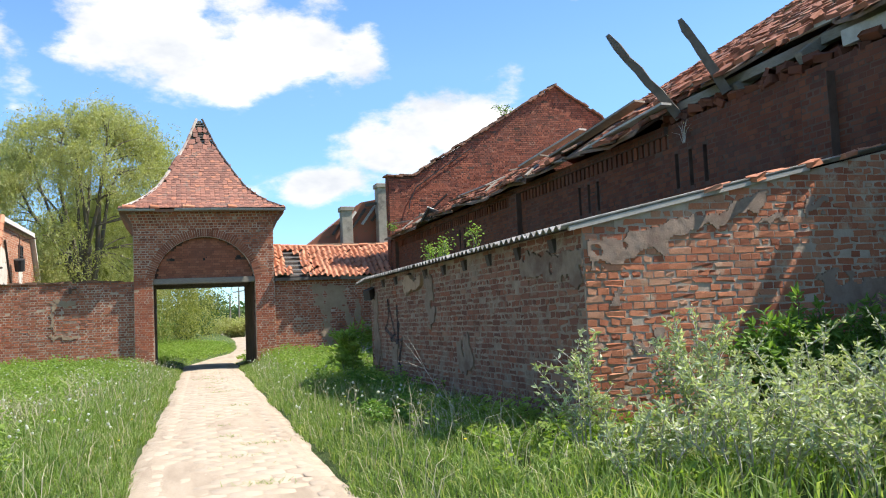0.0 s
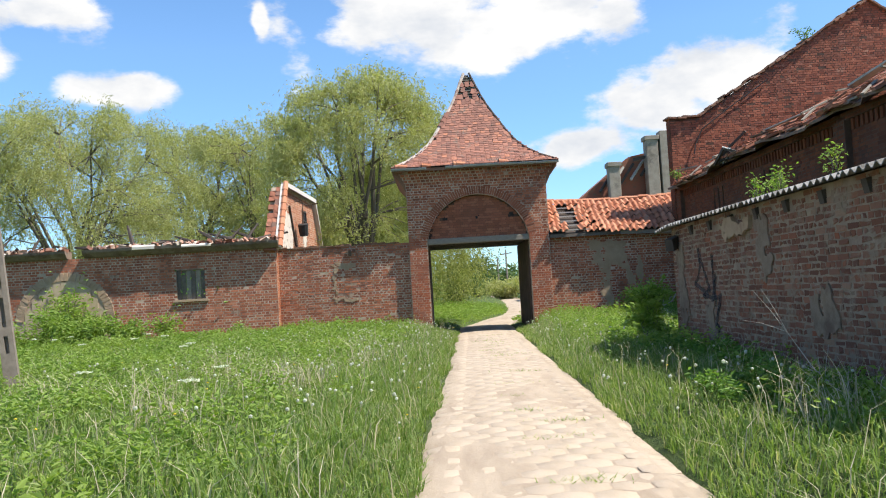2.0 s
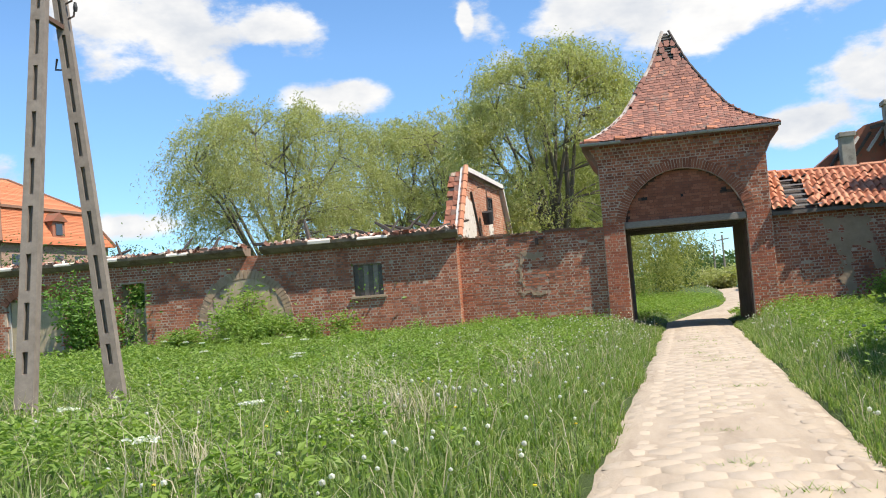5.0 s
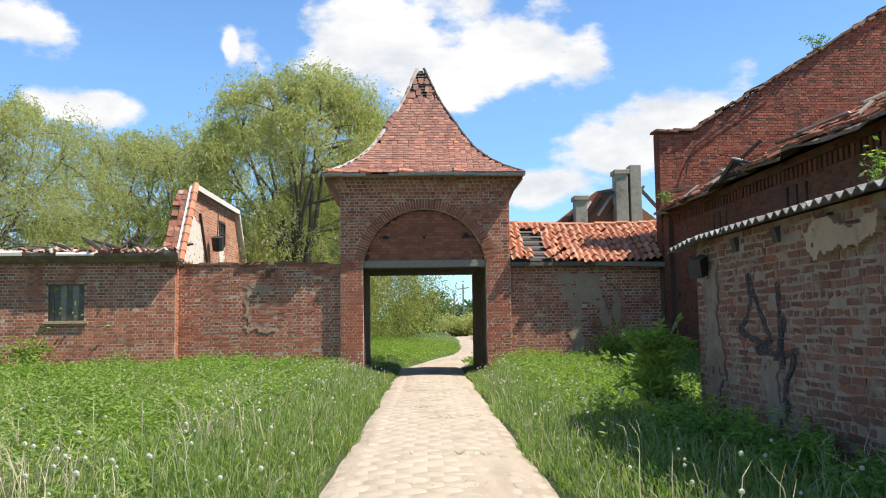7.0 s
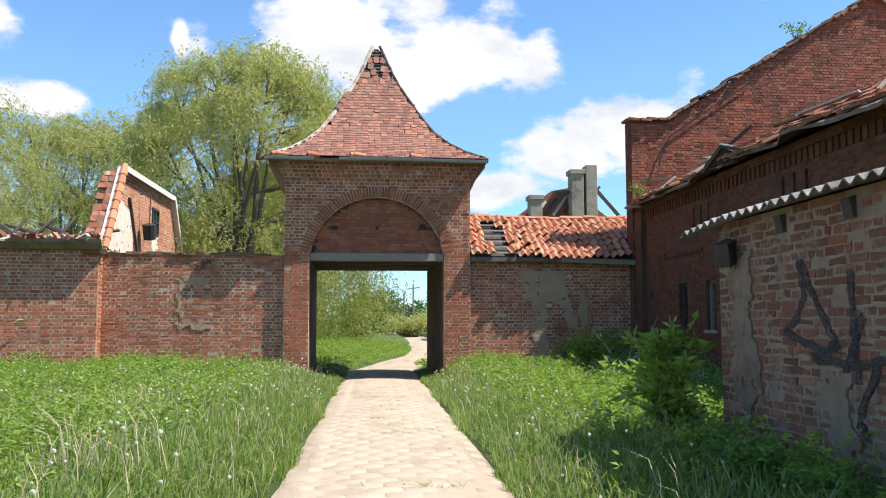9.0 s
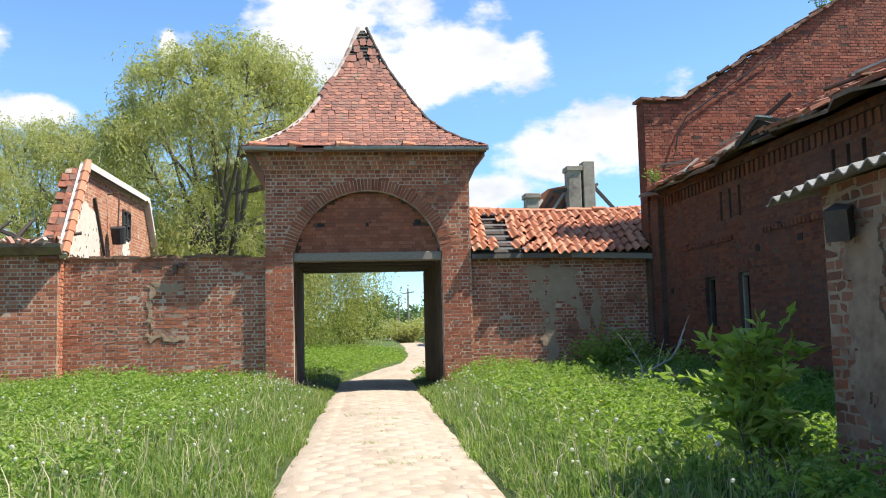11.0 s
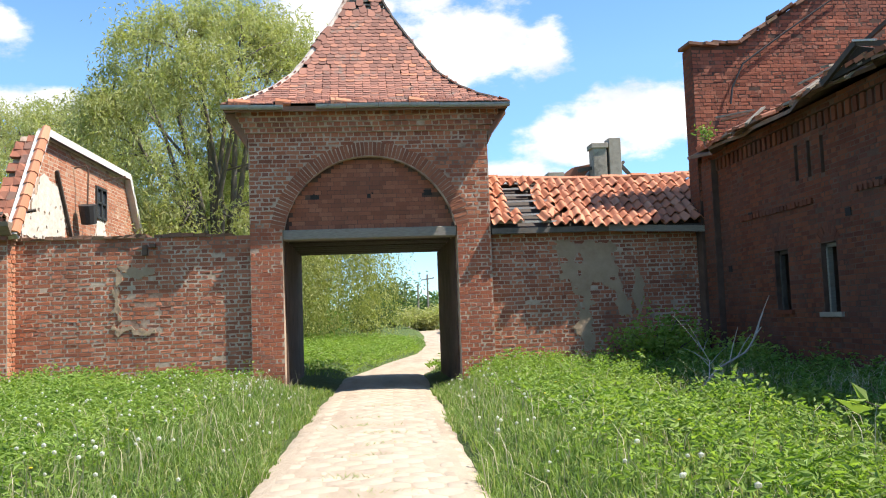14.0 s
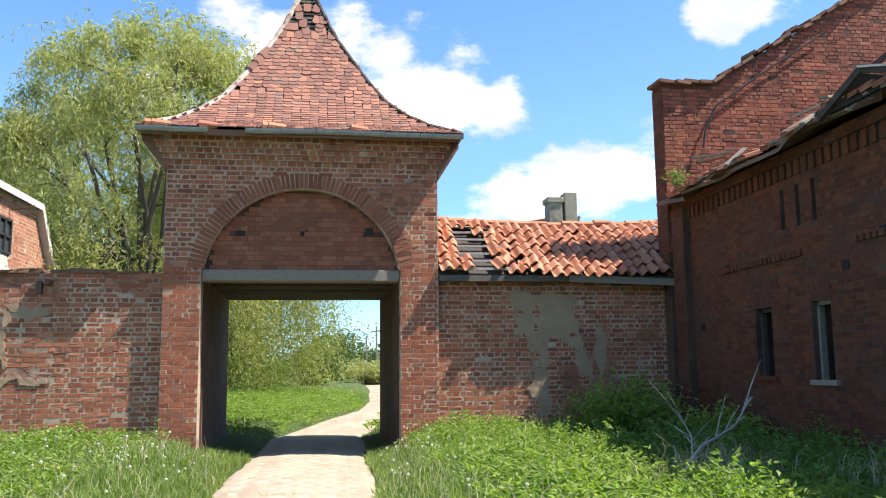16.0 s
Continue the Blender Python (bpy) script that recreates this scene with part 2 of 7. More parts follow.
M_RIDGE_MORTAR = rough_mat("pale_hip_mortar", (0.6, 0.53, 0.46), (0.38, 0.3, 0.24), 9, stain=(0.24, 0.13, 0.09), stain_at=0.52)
M_ZINC = rough_mat("dull_zinc_gutter", (0.42, 0.45, 0.45), (0.28, 0.3, 0.29), 11, 0.2, 0.003, 0.55, stain=(0.2, 0.09, 0.05))
M_RUST = rough_mat("rusty_iron", (0.16, 0.09, 0.06), (0.09, 0.06, 0.045), 20, 0.4, 0.003, 0.75)
M_METAL_DARK = rough_mat("black_iron", (0.05, 0.05, 0.05), (0.03, 0.03, 0.03), 20, 0.3, 0.003, 0.6)
M_DOOR = rough_mat("faded_grey_door", (0.537, 0.421, 0.273), (0.396, 0.304, 0.189), 4, 0.3, 0.005, stain=(0.233, 0.176, 0.114))
# Near-black colour for pieces that stand in for the shade inside holes.
M_HOLE_SHADE = rough_mat("painted_hole_shade", (0.04, 0.035, 0.03), (0.025, 0.02, 0.018), 5)
M_STUCCO = rough_mat("palace_stucco", (0.4, 0.27, 0.19), (0.3, 0.19, 0.13), 3)


def tile_mat(name, stops, moss, moss_at):
    n = Nodes(name)
    c = n.ramp(n.rand(), stops)
    f = n.noise(45, 5, 0.7)
    c = n.mix(n.math("MULTIPLY", f, 0.3), c, (0.15, 0.06, 0.04))
    c = n.mix(n.ramp(n.noise(2.3, 7, 0.7), [(moss_at, 0.0), (moss_at + 0.1, 1.0)]), c, moss)
    n.bump(f, 0.4, 0.004)
    return n.done(c, 0.85)


M_TILE = tile_mat("beaver_tail_tile", [(0.0, (0.2, 0.1, 0.075)), (0.5, (0.3, 0.14, 0.1)), (0.85, (0.38, 0.175, 0.12)), (1.0, (0.5, 0.21, 0.12))], (0.2, 0.145, 0.115), 0.56)
M_PANTILE = tile_mat("clay_pantile", [(0.0, (0.42, 0.165, 0.085)), (0.5, (0.53, 0.22, 0.12)), (0.9, (0.6, 0.28, 0.16)), (1.0, (0.36, 0.15, 0.09))], (0.22, 0.11, 0.08), 0.66)
M_TILE_BARN = tile_mat("broken_barn_tile", [(0.0, (0.23, 0.09, 0.055)), (0.5, (0.34, 0.13, 0.075)), (0.85, (0.42, 0.17, 0.1)), (1.0, (0.16, 0.1, 0.08))], (0.15, 0.115, 0.07), 0.55)
M_TILE_PALACE = tile_mat("orange_palace_tile", [(0.0, (0.46, 0.145, 0.06)), (0.6, (0.55, 0.185, 0.08)), (1.0, (0.6, 0.23, 0.11))], (0.33, 0.13, 0.075), 0.58)


def glass_mat():
    n = Nodes("dusty_window_glass")
    return n.done((0.05, 0.055, 0.06), 0.15, spec=0.6)


M_GLASS = glass_mat()


def road_mat():
    n = Nodes("sandy_track")
    a = n.ramp(n.noise(1.0, 7, 0.66, (2.4, 0.45, 1)), [(0.3, (0.3, 0.23, 0.165)), (0.52, (0.4, 0.318, 0.232)), (0.75, (0.46, 0.372, 0.278))])
    g = n.noise(60, 4, 0.75)
    c = n.mix(n.ramp(g, [(0.55, 0.0), (0.75, 0.7)]), a, (0.28, 0.23, 0.175))
    n.bump(n.math("ADD", n.noise(11, 6, 0.7), n.math("MULTIPLY", g, 0.4)), 0.6, 0.03)
    return n.done(c, 0.95)


def soil_mat():
    n = Nodes("turf_soil")
    a = n.ramp(n.noise(3.5, 7, 0.7), [(0.3, (0.06, 0.085, 0.022)), (0.6, (0.1, 0.145, 0.035)), (0.8, (0.16, 0.155, 0.07))])
    c = n.mix(n.ramp(n.noise(0.07, 5, 0.6), [(0.4, 0.0), (0.65, 0.8)]), a, (0.09, 0.13, 0.03))
    n.bump(n.noise(25, 6, 0.8), 1.0, 0.08)
    return n.done(c, 0.95)


M_ROAD, M_SOIL = road_mat(), soil_mat()


def paver_mat():
    n = Nodes("worn_concrete_paver")
    c = n.ramp(n.rand(), [(0.0, (0.405, 0.324, 0.241)), (0.5, (0.425, 0.342, 0.255)), (1.0, (0.445, 0.36, 0.27))])
    c = n.mix(n.ramp(n.noise(2.2, 6, 0.68, (2.0, 0.6, 1)), [(0.45, 0.0), (0.68, 0.75)]), c, (0.36, 0.285, 0.2))
    g = n.noise(70, 4, 0.75)
    c = n.mix(n.ramp(g, [(0.55, 0.0), (0.75, 0.5)]), c, (0.3, 0.245, 0.185))
    n.bump(n.math("ADD", n.noise(14, 5, 0.7), n.math("MULTIPLY", g, 0.5)), 0.4, 0.012)
    return n.done(c, 0.93)


M_COBBLE = paver_mat()


def leaf_mat(name, stops, glow=0.3, rough=0.55, patch=None):
    """Leaves let part of the light through."""
    n = Nodes(name)
    c = n.ramp(n.rand(), stops)
    if patch:
        c = n.mix(n.ramp(n.noise(0.9, 4, 0.6), [(0.42, 0.0), (0.6, 0.75)]), c, patch)
    n.done(c, rough, spec=0.35)
    tr = n.t.nodes.new("ShaderNodeBsdfTranslucent")
    n.put(tr.inputs["Color"], n.mix(1.0, c, (1.15, 1.25, 0.5), "MULTIPLY"))
    mx = n.t.nodes.new("ShaderNodeMixShader")
    mx.inputs[0].default_value = glow
    n.t.links.new(n.b.outputs[0], mx.inputs[1])
    n.t.links.new(tr.outputs[0], mx.inputs[2])
    n.t.links.new(mx.outputs[0], n.t.nodes["Material Output"].inputs["Surface"])
    return n.m


M_GRASS = leaf_mat("grass_blade", [(0.0, (0.13, 0.205, 0.045)), (0.4, (0.19, 0.28, 0.07)), (0.72, (0.27, 0.35, 0.11)), (0.9, (0.36, 0.38, 0.18)), (1.0, (0.5, 0.45, 0.29))], 0.5)
M_NETTLE = leaf_mat("weed_leaf", [(0.0, (0.13, 0.215, 0.035)), (0.5, (0.215, 0.32, 0.06)), (0.9, (0.3, 0.41, 0.1)), (1.0, (0.42, 0.45, 0.2))], 0.5, 0.6, (0.29, 0.375, 0.085))
M_STRAW = leaf_mat("dry_stalk", [(0.0, (0.42, 0.36, 0.24)), (1.0, (0.55, 0.48, 0.34))], 0.2)
M_DOWN = leaf_mat("seed_head_down", [(0.0, (0.5, 0.5, 0.46)), (1.0, (0.65, 0.65, 0.62))], 0.4)
M_WILLOW = leaf_mat("willow_leaf", [(0.0, (0.32, 0.325, 0.15)), (0.5, (0.415, 0.41, 0.195)), (0.85, (0.48, 0.465, 0.245)), (1.0, (0.57, 0.54, 0.34))], 0.55)
M_WEEPING = leaf_mat("weeping_willow_leaf", [(0.0, (0.19, 0.21, 0.06)), (0.5, (0.3, 0.31, 0.1)), (0.85, (0.39, 0.385, 0.14)), (1.0, (0.46, 0.45, 0.2))], 0.5)
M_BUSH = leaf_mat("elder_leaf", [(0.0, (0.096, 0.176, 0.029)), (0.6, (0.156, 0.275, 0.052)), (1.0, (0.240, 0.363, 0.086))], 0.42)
M_SILVER = leaf_mat("silver_green_leaf", [(0.0, (0.27, 0.32, 0.16)), (0.5, (0.39, 0.43, 0.25)), (0.85, (0.5, 0.53, 0.36)), (1.0, (0.66, 0.68, 0.55))], 0.42, 0.4)
M_FAR = leaf_mat("far_hedge_leaf", [(0.0, (0.06, 0.11, 0.03)), (1.0, (0.13, 0.19, 0.06))], 0.3)
M_BARK = rough_mat("willow_bark", (0.21, 0.175, 0.135), (0.13, 0.105, 0.082), 7, 0.8, 0.03, stretch=(1, 1, 0.3))
M_TWIG = rough_mat("bleached_twig", (0.55, 0.5, 0.43), (0.36, 0.31, 0.25), 12)
M_UMBEL = leaf_mat("white_umbel", [(0.0, (0.6, 0.62, 0.5)), (1.0, (0.8, 0.8, 0.74))], 0.35)
M_YELLOW = leaf_mat("yellow_petal", [(0.0, (0.7, 0.5, 0.02)), (1.0, (0.8, 0.6, 0.04))], 0.2)


def spray_mat():
    """Thin paint that lets some of the brick show."""
    n = Nodes("black_spray_paint")
    n.done((0.06, 0.05, 0.05), 0.8)
    tr = n.t.nodes.new("ShaderNodeBsdfTransparent")
    mx = n.t.nodes.new("ShaderNodeMixShader")
    n.put(mx.inputs[0], n.ramp(n.noise(24, 5, 0.8), [(0.42, 0.1), (0.62, 0.75)]))
    n.t.links.new(n.b.outputs[0], mx.inputs[1])
    n.t.links.new(tr.outputs[0], mx.inputs[2])
    n.t.links.new(mx.outputs[0], n.t.nodes["Material Output"].inputs["Surface"])
    return n.m


M_SPRAY = spray_mat()

# ---- helpers for building ----
rng = np.random.default_rng(7)


def mesh_of(name, verts, faces, material):
    me = bpy.data.meshes.new(name)
    me.from_pydata([tuple(v) for v in verts], [], [tuple(f) for f in faces])
    me.materials.append(material)
    return me


def fast_mesh(name, verts, quads, material, smooth=False):
    """One mesh from arrays of places and of faces of equal size."""
    verts, quads = np.asarray(verts, dtype=np.float32), np.asarray(quads, dtype=np.int32)
    me = bpy.data.meshes.new(name)
    k = quads.shape[1]
    me.vertices.add(len(verts))
    me.vertices.foreach_set("co", verts.ravel())
    me.loops.add(quads.size)
    me.loops.foreach_set("vertex_index", quads.ravel())
    me.polygons.add(len(quads))
    me.polygons.foreach_set("loop_start", np.arange(0, quads.size, k, dtype=np.int32))
    me.polygons.foreach_set("use_smooth", np.broadcast_to(np.asarray(smooth, dtype=bool), (len(quads),)))
    me.update(calc_edges=True)
    me.materials.append(material)
    return me


def child(name, me, parent, m=None, label=""):
    ob = new(name, me)
    ob.parent = parent
    if m is not None:
        ob.matrix_basis = m
    if label:
        ob["label"] = label
    return ob


def part(name, bm, material, parent, label="", smooth=False):
    me = bpy.data.meshes.new(name)
    bmesh.ops.recalc_face_normals(bm, faces=bm.faces)
    if smooth:
        for f in bm.faces:
            f.smooth = True
    bm.to_mesh(me)
    bm.free()
    me.materials.append(material)
    ob = new(name, me)
    if parent is not None:
        ob.parent = parent
    if label:
        ob["label"] = label
    return ob


def empty(name, m=None):
    ob = new(name)
    if m is not None:
        ob.matrix_basis = m
    return ob


def box(bm, x0, y0, z0, x1, y1, z1, bevel=0.0):
    vs = [bm.verts.new((x, y, z)) for z in (z0, z1) for y in (y0, y1) for x in (x0, x1)]
    fs = [bm.faces.new([vs[i] for i in f]) for f in ((0, 2, 3, 1), (4, 5, 7, 6), (0, 1, 5, 4), (2, 6, 7, 3), (0, 4, 6, 2), (1, 3, 7, 5))]
    if bevel:
        es = {e for f in fs for e in f.edges}
        bmesh.ops.bevel(bm, geom=list(es), offset=bevel, segments=1, affect="EDGES")
    return vs


def beam(bm, a, b, w, h, up=(0, 0, 1), bevel=0.0):
    """A squared timber from a to b."""
    a, b = Vector(a), Vector(b)
    d = (b - a).normalized()
    s = d.cross(Vector(up)).normalized()
    t = s.cross(d).normalized()
    vs = [bm.verts.new(p + s * (i * w / 2) + t * (j * h / 2)) for p in (a, b) for i, j in ((-1, -1), (1, -1), (1, 1), (-1, 1))]
    for f in ((3, 2, 1, 0), (4, 5, 6, 7), (0, 1, 5, 4), (1, 2, 6, 5), (2, 3, 7, 6), (3, 0, 4, 7)):
        bm.faces.new([vs[i] for i in f])


def tube(bm, pts, radii, n=6):
    rings = []
    for i, p in enumerate(pts):
        p = Vector(p)
        d = (Vector(pts[min(i + 1, len(pts) - 1)]) - Vector(pts[max(i - 1, 0)])).normalized()
        s = d.cross(Vector((0.31, 0.2, 0.93))).normalized()
        t = s.cross(d)
        r = radii[i]
        rings.append([bm.verts.new(p + (s * math.cos(k * 2 * math.pi / n) + t * math.sin(k * 2 * math.pi / n)) * r) for k in range(n)])
    for a, b in zip(rings, rings[1:]):
        for k in range(n):
            bm.faces.new((a[k], a[(k + 1) % n], b[(k + 1) % n], b[k]))
    bm.faces.new(rings[0][::-1])
    bm.faces.new(rings[-1])


def prism(bm, outline, to3, depth):
    """Extrudes a flat outline (u, v) by depth; to3(u, v, w) gives the place."""
    a = [bm.verts.new(to3(u, v, 0)) for u, v in outline]
    b = [bm.verts.new(to3(u, v, depth)) for u, v in outline]
    n = len(a)
    bm.faces.new(a)
    bm.faces.new(b[::-1])
    for i in range(n):
        j = (i + 1) % n
        bm.faces.new((a[i], b[i], b[j], a[j]))


class Face:
    """A wall's face: origin, u along it, v up it, n out of it."""

    def __init__(self, o, u, n, v=(0, 0, 1)):
        self.o, self.u, self.v, self.n = Vector(o), Vector(u).normalized(), Vector(v).normalized(), Vector(n).normalized()
        self.m = np.array([self.u, self.v, self.n])

    def at(self, u, v, n=0.0):
        return self.o + self.u * u + self.v * v + self.n * n

    def many(self, uvn):
        return np.asarray(uvn) @ self.m + np.array(self.o)

    def inward(self, u, v, w):
        return self.at(u, v, -w)

    def mat(self, u, v, n):
        m = Matrix((self.u, self.v, self.n)).transposed().to_4x4()
        m.translation = self.at(u, v, n)
        return m


def south(y, x=0.0):
    return Face((x, y, 0), (1, 0, 0), (0, -1, 0))


def westward(x):
    return Face((x, 0, 0), (0, -1, 0), (-1, 0, 0))


def slab(bm, face, us, vs, empty_cells, thick):
    """A wall of cells between the lines us and vs, with the empty cells (i, j) left open right through it."""
    nu, nv = len(us) - 1, len(vs) - 1
    cache = {}

    def vert(i, j, k):
        if (i, j, k) not in cache:
            cache[i, j, k] = bm.verts.new(face.at(us[i], vs[j], -thick * k))
        return cache[i, j, k]

    def solid(i, j):
        return 0 <= i < nu and 0 <= j < nv and (i, j) not in empty_cells

    for i in range(nu):
        for j in range(nv):
            if not solid(i, j):
                continue
            for k in (0, 1):
                bm.faces.new([vert(i, j, k), vert(i + 1, j, k), vert(i + 1, j + 1, k), vert(i, j + 1, k)])
            for di, dj, p, q in ((-1, 0, (0, 0), (0, 1)), (1, 0, (1, 0), (1, 1)), (0, -1, (0, 0), (1, 0)), (0, 1, (0, 1), (1, 1))):
                if not solid(i + di, j + dj):
                    bm.faces.new([vert(i + p[0], j + p[1], 0), vert(i + q[0], j + q[1], 0), vert(i + q[0], j + q[1], 1), vert(i + p[0], j + p[1], 1)])


BRICK_QUADS = np.array([(0, 1, 5, 4), (1, 2, 6, 5), (2, 3, 7, 6), (3, 0, 4, 7), (4, 5, 9, 8), (5, 6, 10, 9), (6, 7, 11, 10), (7, 4, 8, 11), (8, 9, 10, 11)])


def brick_shape(l, h, proud, wob):
    """Twelve corners of a brick's face with worn edges; wob moves them a little."""
    c, a, b = min(0.004, max(proud, 0.003) * 0.5), l / 2, h / 2
    v = []
    for x, y, z in ((a, b, -0.03), (a, b, proud - c), (a - c * 1.3, b - c, proud)):
        v += [(-x, -y, z), (x, -y, z), (x, y, z), (-x, y, z)]
    v = np.array(v)
    v[4:] += wob
    v[8:, 2] = np.maximum(v[8:, 2], min(proud, 0.0014))
    return v


def lay(wall, face, u0, u1, v0, v1, inside, material, L=0.26, H=0.089, joint=0.02, proud=0.003, picked=None, gone=0.004, name="brick", rough=0.003, worn=0.35, cut=None):
    """Lays bricks in courses of stretchers and headers on a face. Those in the stretch picked(u, v) are parts of the wall of their own,
    300 at most; the rest is one joined part. A share of them, worn, has lost its edges and sits back in the mortar."""
    shapes = {}
    verts, count, singles = [], 0, 0
    rows = max(1, round((v1 - v0) / H))
    H = (v1 - v0) / rows
    for k in range(rows):
        l = L if k % 2 else L / 2
        u = u0 - (L * 0.25 if k % 2 else 0) - rng.random() * 0.02
        v = v0 + (k + 0.5) * H
        while u < u1:
            a, b = max(u, u0), min(u + l, u1)
            u += l
            if cut is not None:
                a, b = cut(a, b, v)
            w = b - a - joint
            c = (a + b) / 2
            if w < 0.03 or not inside(c, v) or rng.random() < gone:
                continue
            tired = rng.random() < worn
            loss = (0.006 + 0.014 * rng.random()) * tired
            if picked is not None and singles < 300 and abs(w - (l - joint)) < 0.001 and picked(c, v):
                key = (round(w, 3), int(rng.integers(14)))
                if key not in shapes:
                    shapes[key] = fast_mesh(name, brick_shape(w - loss * 2, H - joint - loss, proud, rng.normal(0, rough * (2.2 if tired else 1.0), (8, 3)) * (1, 0.8, 0.3)), BRICK_QUADS, material)
                child(name, shapes[key], wall, face.mat(c, v, abs(rng.normal(0, 0.0003))))
                singles += 1
                continue
            s = brick_shape(w - loss * 2, H - joint - loss, max(0.0015, proud + rng.normal(0, 0.0006)), rng.normal(0, rough * (2.2 if tired else 1.0), (8, 3)) * (1, 0.8, 0.3))
            verts.append(s + (c, v, 0))
            count += 1
    if count:
        allv = face.many(np.concatenate(verts))
        quads = (BRICK_QUADS[None] + 12 * np.arange(count)[:, None, None]).reshape(-1, 4)
        ob = child("brickwork", fast_mesh("brickwork", allv, quads, material), wall)
        ob["kind"] = "stuff"


def voussoirs(wall, face, cu, cv, r0, r1, a0, a1, n, material, proud=0.015):
    """Bricks on end round an arch."""
    for k in range(n):
        a = a0 + (a1 - a0) * (k + 0.5) / n
        d = abs(a1 - a0) / n * (r0 + r1) / 2 - 0.014
        me = fast_mesh("voussoir", brick_shape(d, r1 - r0 - 0.012, proud, rng.normal(0, 0.004, (8, 3))), BRICK_QUADS, material)
        r = (r0 + r1) / 2
        m = face.mat(cu + r * math.cos(a), cv + r * math.sin(a), 0) @ pose(0, 0, 0, 0, 0, math.degrees(a) - 90)
        child("voussoir", me, wall, m)

# ---- ground and track ----
def track_x(y):
    """The middle of the track."""
    return float(np.interp(y, [-10, 9, 30, 37, 43, 51, 60, 68, 80, 95, 120, 200], [0.2, 0.52, 1.17, 1.4, 2.55, 4.1, 5.0, 5.4, 6.2, 6.6, 6.6, 4.0]))


def ground_z(x, y):
    d = abs(x - track_x(y))
    k = min(max((d - 0.95) / 0.8, 0), 1)
    far = min(max((y - 40) / 60, 0), 1)
    under = min(max((d - 0.75) / 0.35, 0), 1)
    return -0.07 * (1 - under) + 0.26 * k * k * (3 - 2 * k) * (0.5 if 30 < y < 38 and -0.7 < x < 2.9 else 1) + far * far * 0.5 + 0.03 * noise.noise((x * 0.45, y * 0.45, 0)) + 0.012 * noise.noise((x * 2.1, y * 2.1, 3))


gx = np.concatenate([-np.geomspace(500, 14, 16), np.arange(-13.6, -1.0, 0.3), np.arange(-0.9, 3.2, 0.1), np.arange(3.4, 12.1, 0.3), np.geomspace(12.5, 500, 16)])
gy = np.concatenate([-np.geomspace(300, 5, 10), np.arange(-4.7, 60, 0.3), np.geomspace(60.5, 1200, 22)])
vs = [(x, y, ground_z(x, y)) for y in gy for x in gx]
W = len(gx)
fs = [(j * W + i, j * W + i + 1, (j + 1) * W + i + 1, (j + 1) * W + i) for j in range(len(gy) - 1) for i in range(W - 1)]
ground = tagged(new("ground", mesh_of("ground", vs, fs, M_SOIL)), "grassy ground of an abandoned farm yard", "ground", kind="structure")

TY = np.concatenate([np.arange(-6, 40, 0.22), np.arange(40, 150, 1.0)])
TU = np.linspace(-1, 1, 15)
vs, fs = [], []
for y in TY:
    for u in TU:
        half = 1.18 + 0.035 * noise.noise((y * 0.6, 5 if u > 0 else 9, 0)) + 0.02 * noise.noise((y * 2.5, 5 if u > 0 else 9, 4)) + (0.1 if y > 40 else 0)
        x = track_x(y) + u * half
        rut = -0.02 * math.exp(-((abs(u) - 0.6) / 0.22) ** 2)
        edge = -0.1 * max(abs(u) - 0.72, 0) / 0.28
        vs.append((x, y, max(ground_z(track_x(y), y) + 0.07, 0) + 0.035 + rut + edge + 0.012 * noise.noise((x * 1.7, y * 1.7, 7))))
W = len(TU)
fs = [(j * W + i, j * W + i + 1, (j + 1) * W + i + 1, (j + 1) * W + i) for j in range(len(TY) - 1) for i in range(W - 1)]
road = tagged(new("road", mesh_of("road", vs, fs, M_ROAD)), "pale sandy farm track of worn hexagonal concrete pavers", "road", kind="structure")
for p in road.data.polygons:
    p.use_smooth = True

# ---- gate tower ----
GX, GL, GR, GY = 1.1, -1.27, 3.5, 31.75
OL, OR = -0.64, 2.82
AZ, AR = 2.99, 1.72
gate = tagged(empty("gate_tower", pose(0, 0, 0)), "red brick gate tower with a bell-shaped tiled roof", "gate tower")
F = south(GY)
bm = bmesh.new()
box(bm, GL, GY, 0, OL, GY + 4.75, 5.5)
part("pier", bm, M_MORTAR, gate)
bm = bmesh.new()
box(bm, OR, GY, 0, GR, GY + 4.75, 5.5)
part("pier", bm, M_MORTAR, gate)
arch = [(GX - 0.01 + AR * math.cos(a), AZ + AR * math.sin(a)) for a in np.linspace(math.pi - 0.16, 0.16, 25)]
bm = bmesh.new()
prism(bm, [(OL + 0.002, 3.27)] + arch + [(OR - 0.002, 3.27), (OR - 0.002, 5.5), (OL + 0.002, 5.5)], F.inward, 0.16)
part("spandrel", bm, M_MORTAR, gate)
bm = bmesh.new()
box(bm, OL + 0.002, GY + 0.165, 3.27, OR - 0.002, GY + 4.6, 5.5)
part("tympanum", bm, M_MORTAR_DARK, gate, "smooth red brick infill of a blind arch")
# timber lintel and boarded soffit
bm = bmesh.new()
box(bm, OL + 0.004, GY + 0.05, 3.07, OR - 0.004, GY + 0.42, 3.265, 0.012)
part("lintel", bm, M_WOOD, gate, "weathered grey timber lintel")
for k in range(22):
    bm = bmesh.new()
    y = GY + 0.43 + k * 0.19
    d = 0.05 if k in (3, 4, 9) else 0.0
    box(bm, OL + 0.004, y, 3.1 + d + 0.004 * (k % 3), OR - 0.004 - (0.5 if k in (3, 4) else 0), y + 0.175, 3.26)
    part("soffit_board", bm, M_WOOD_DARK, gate)
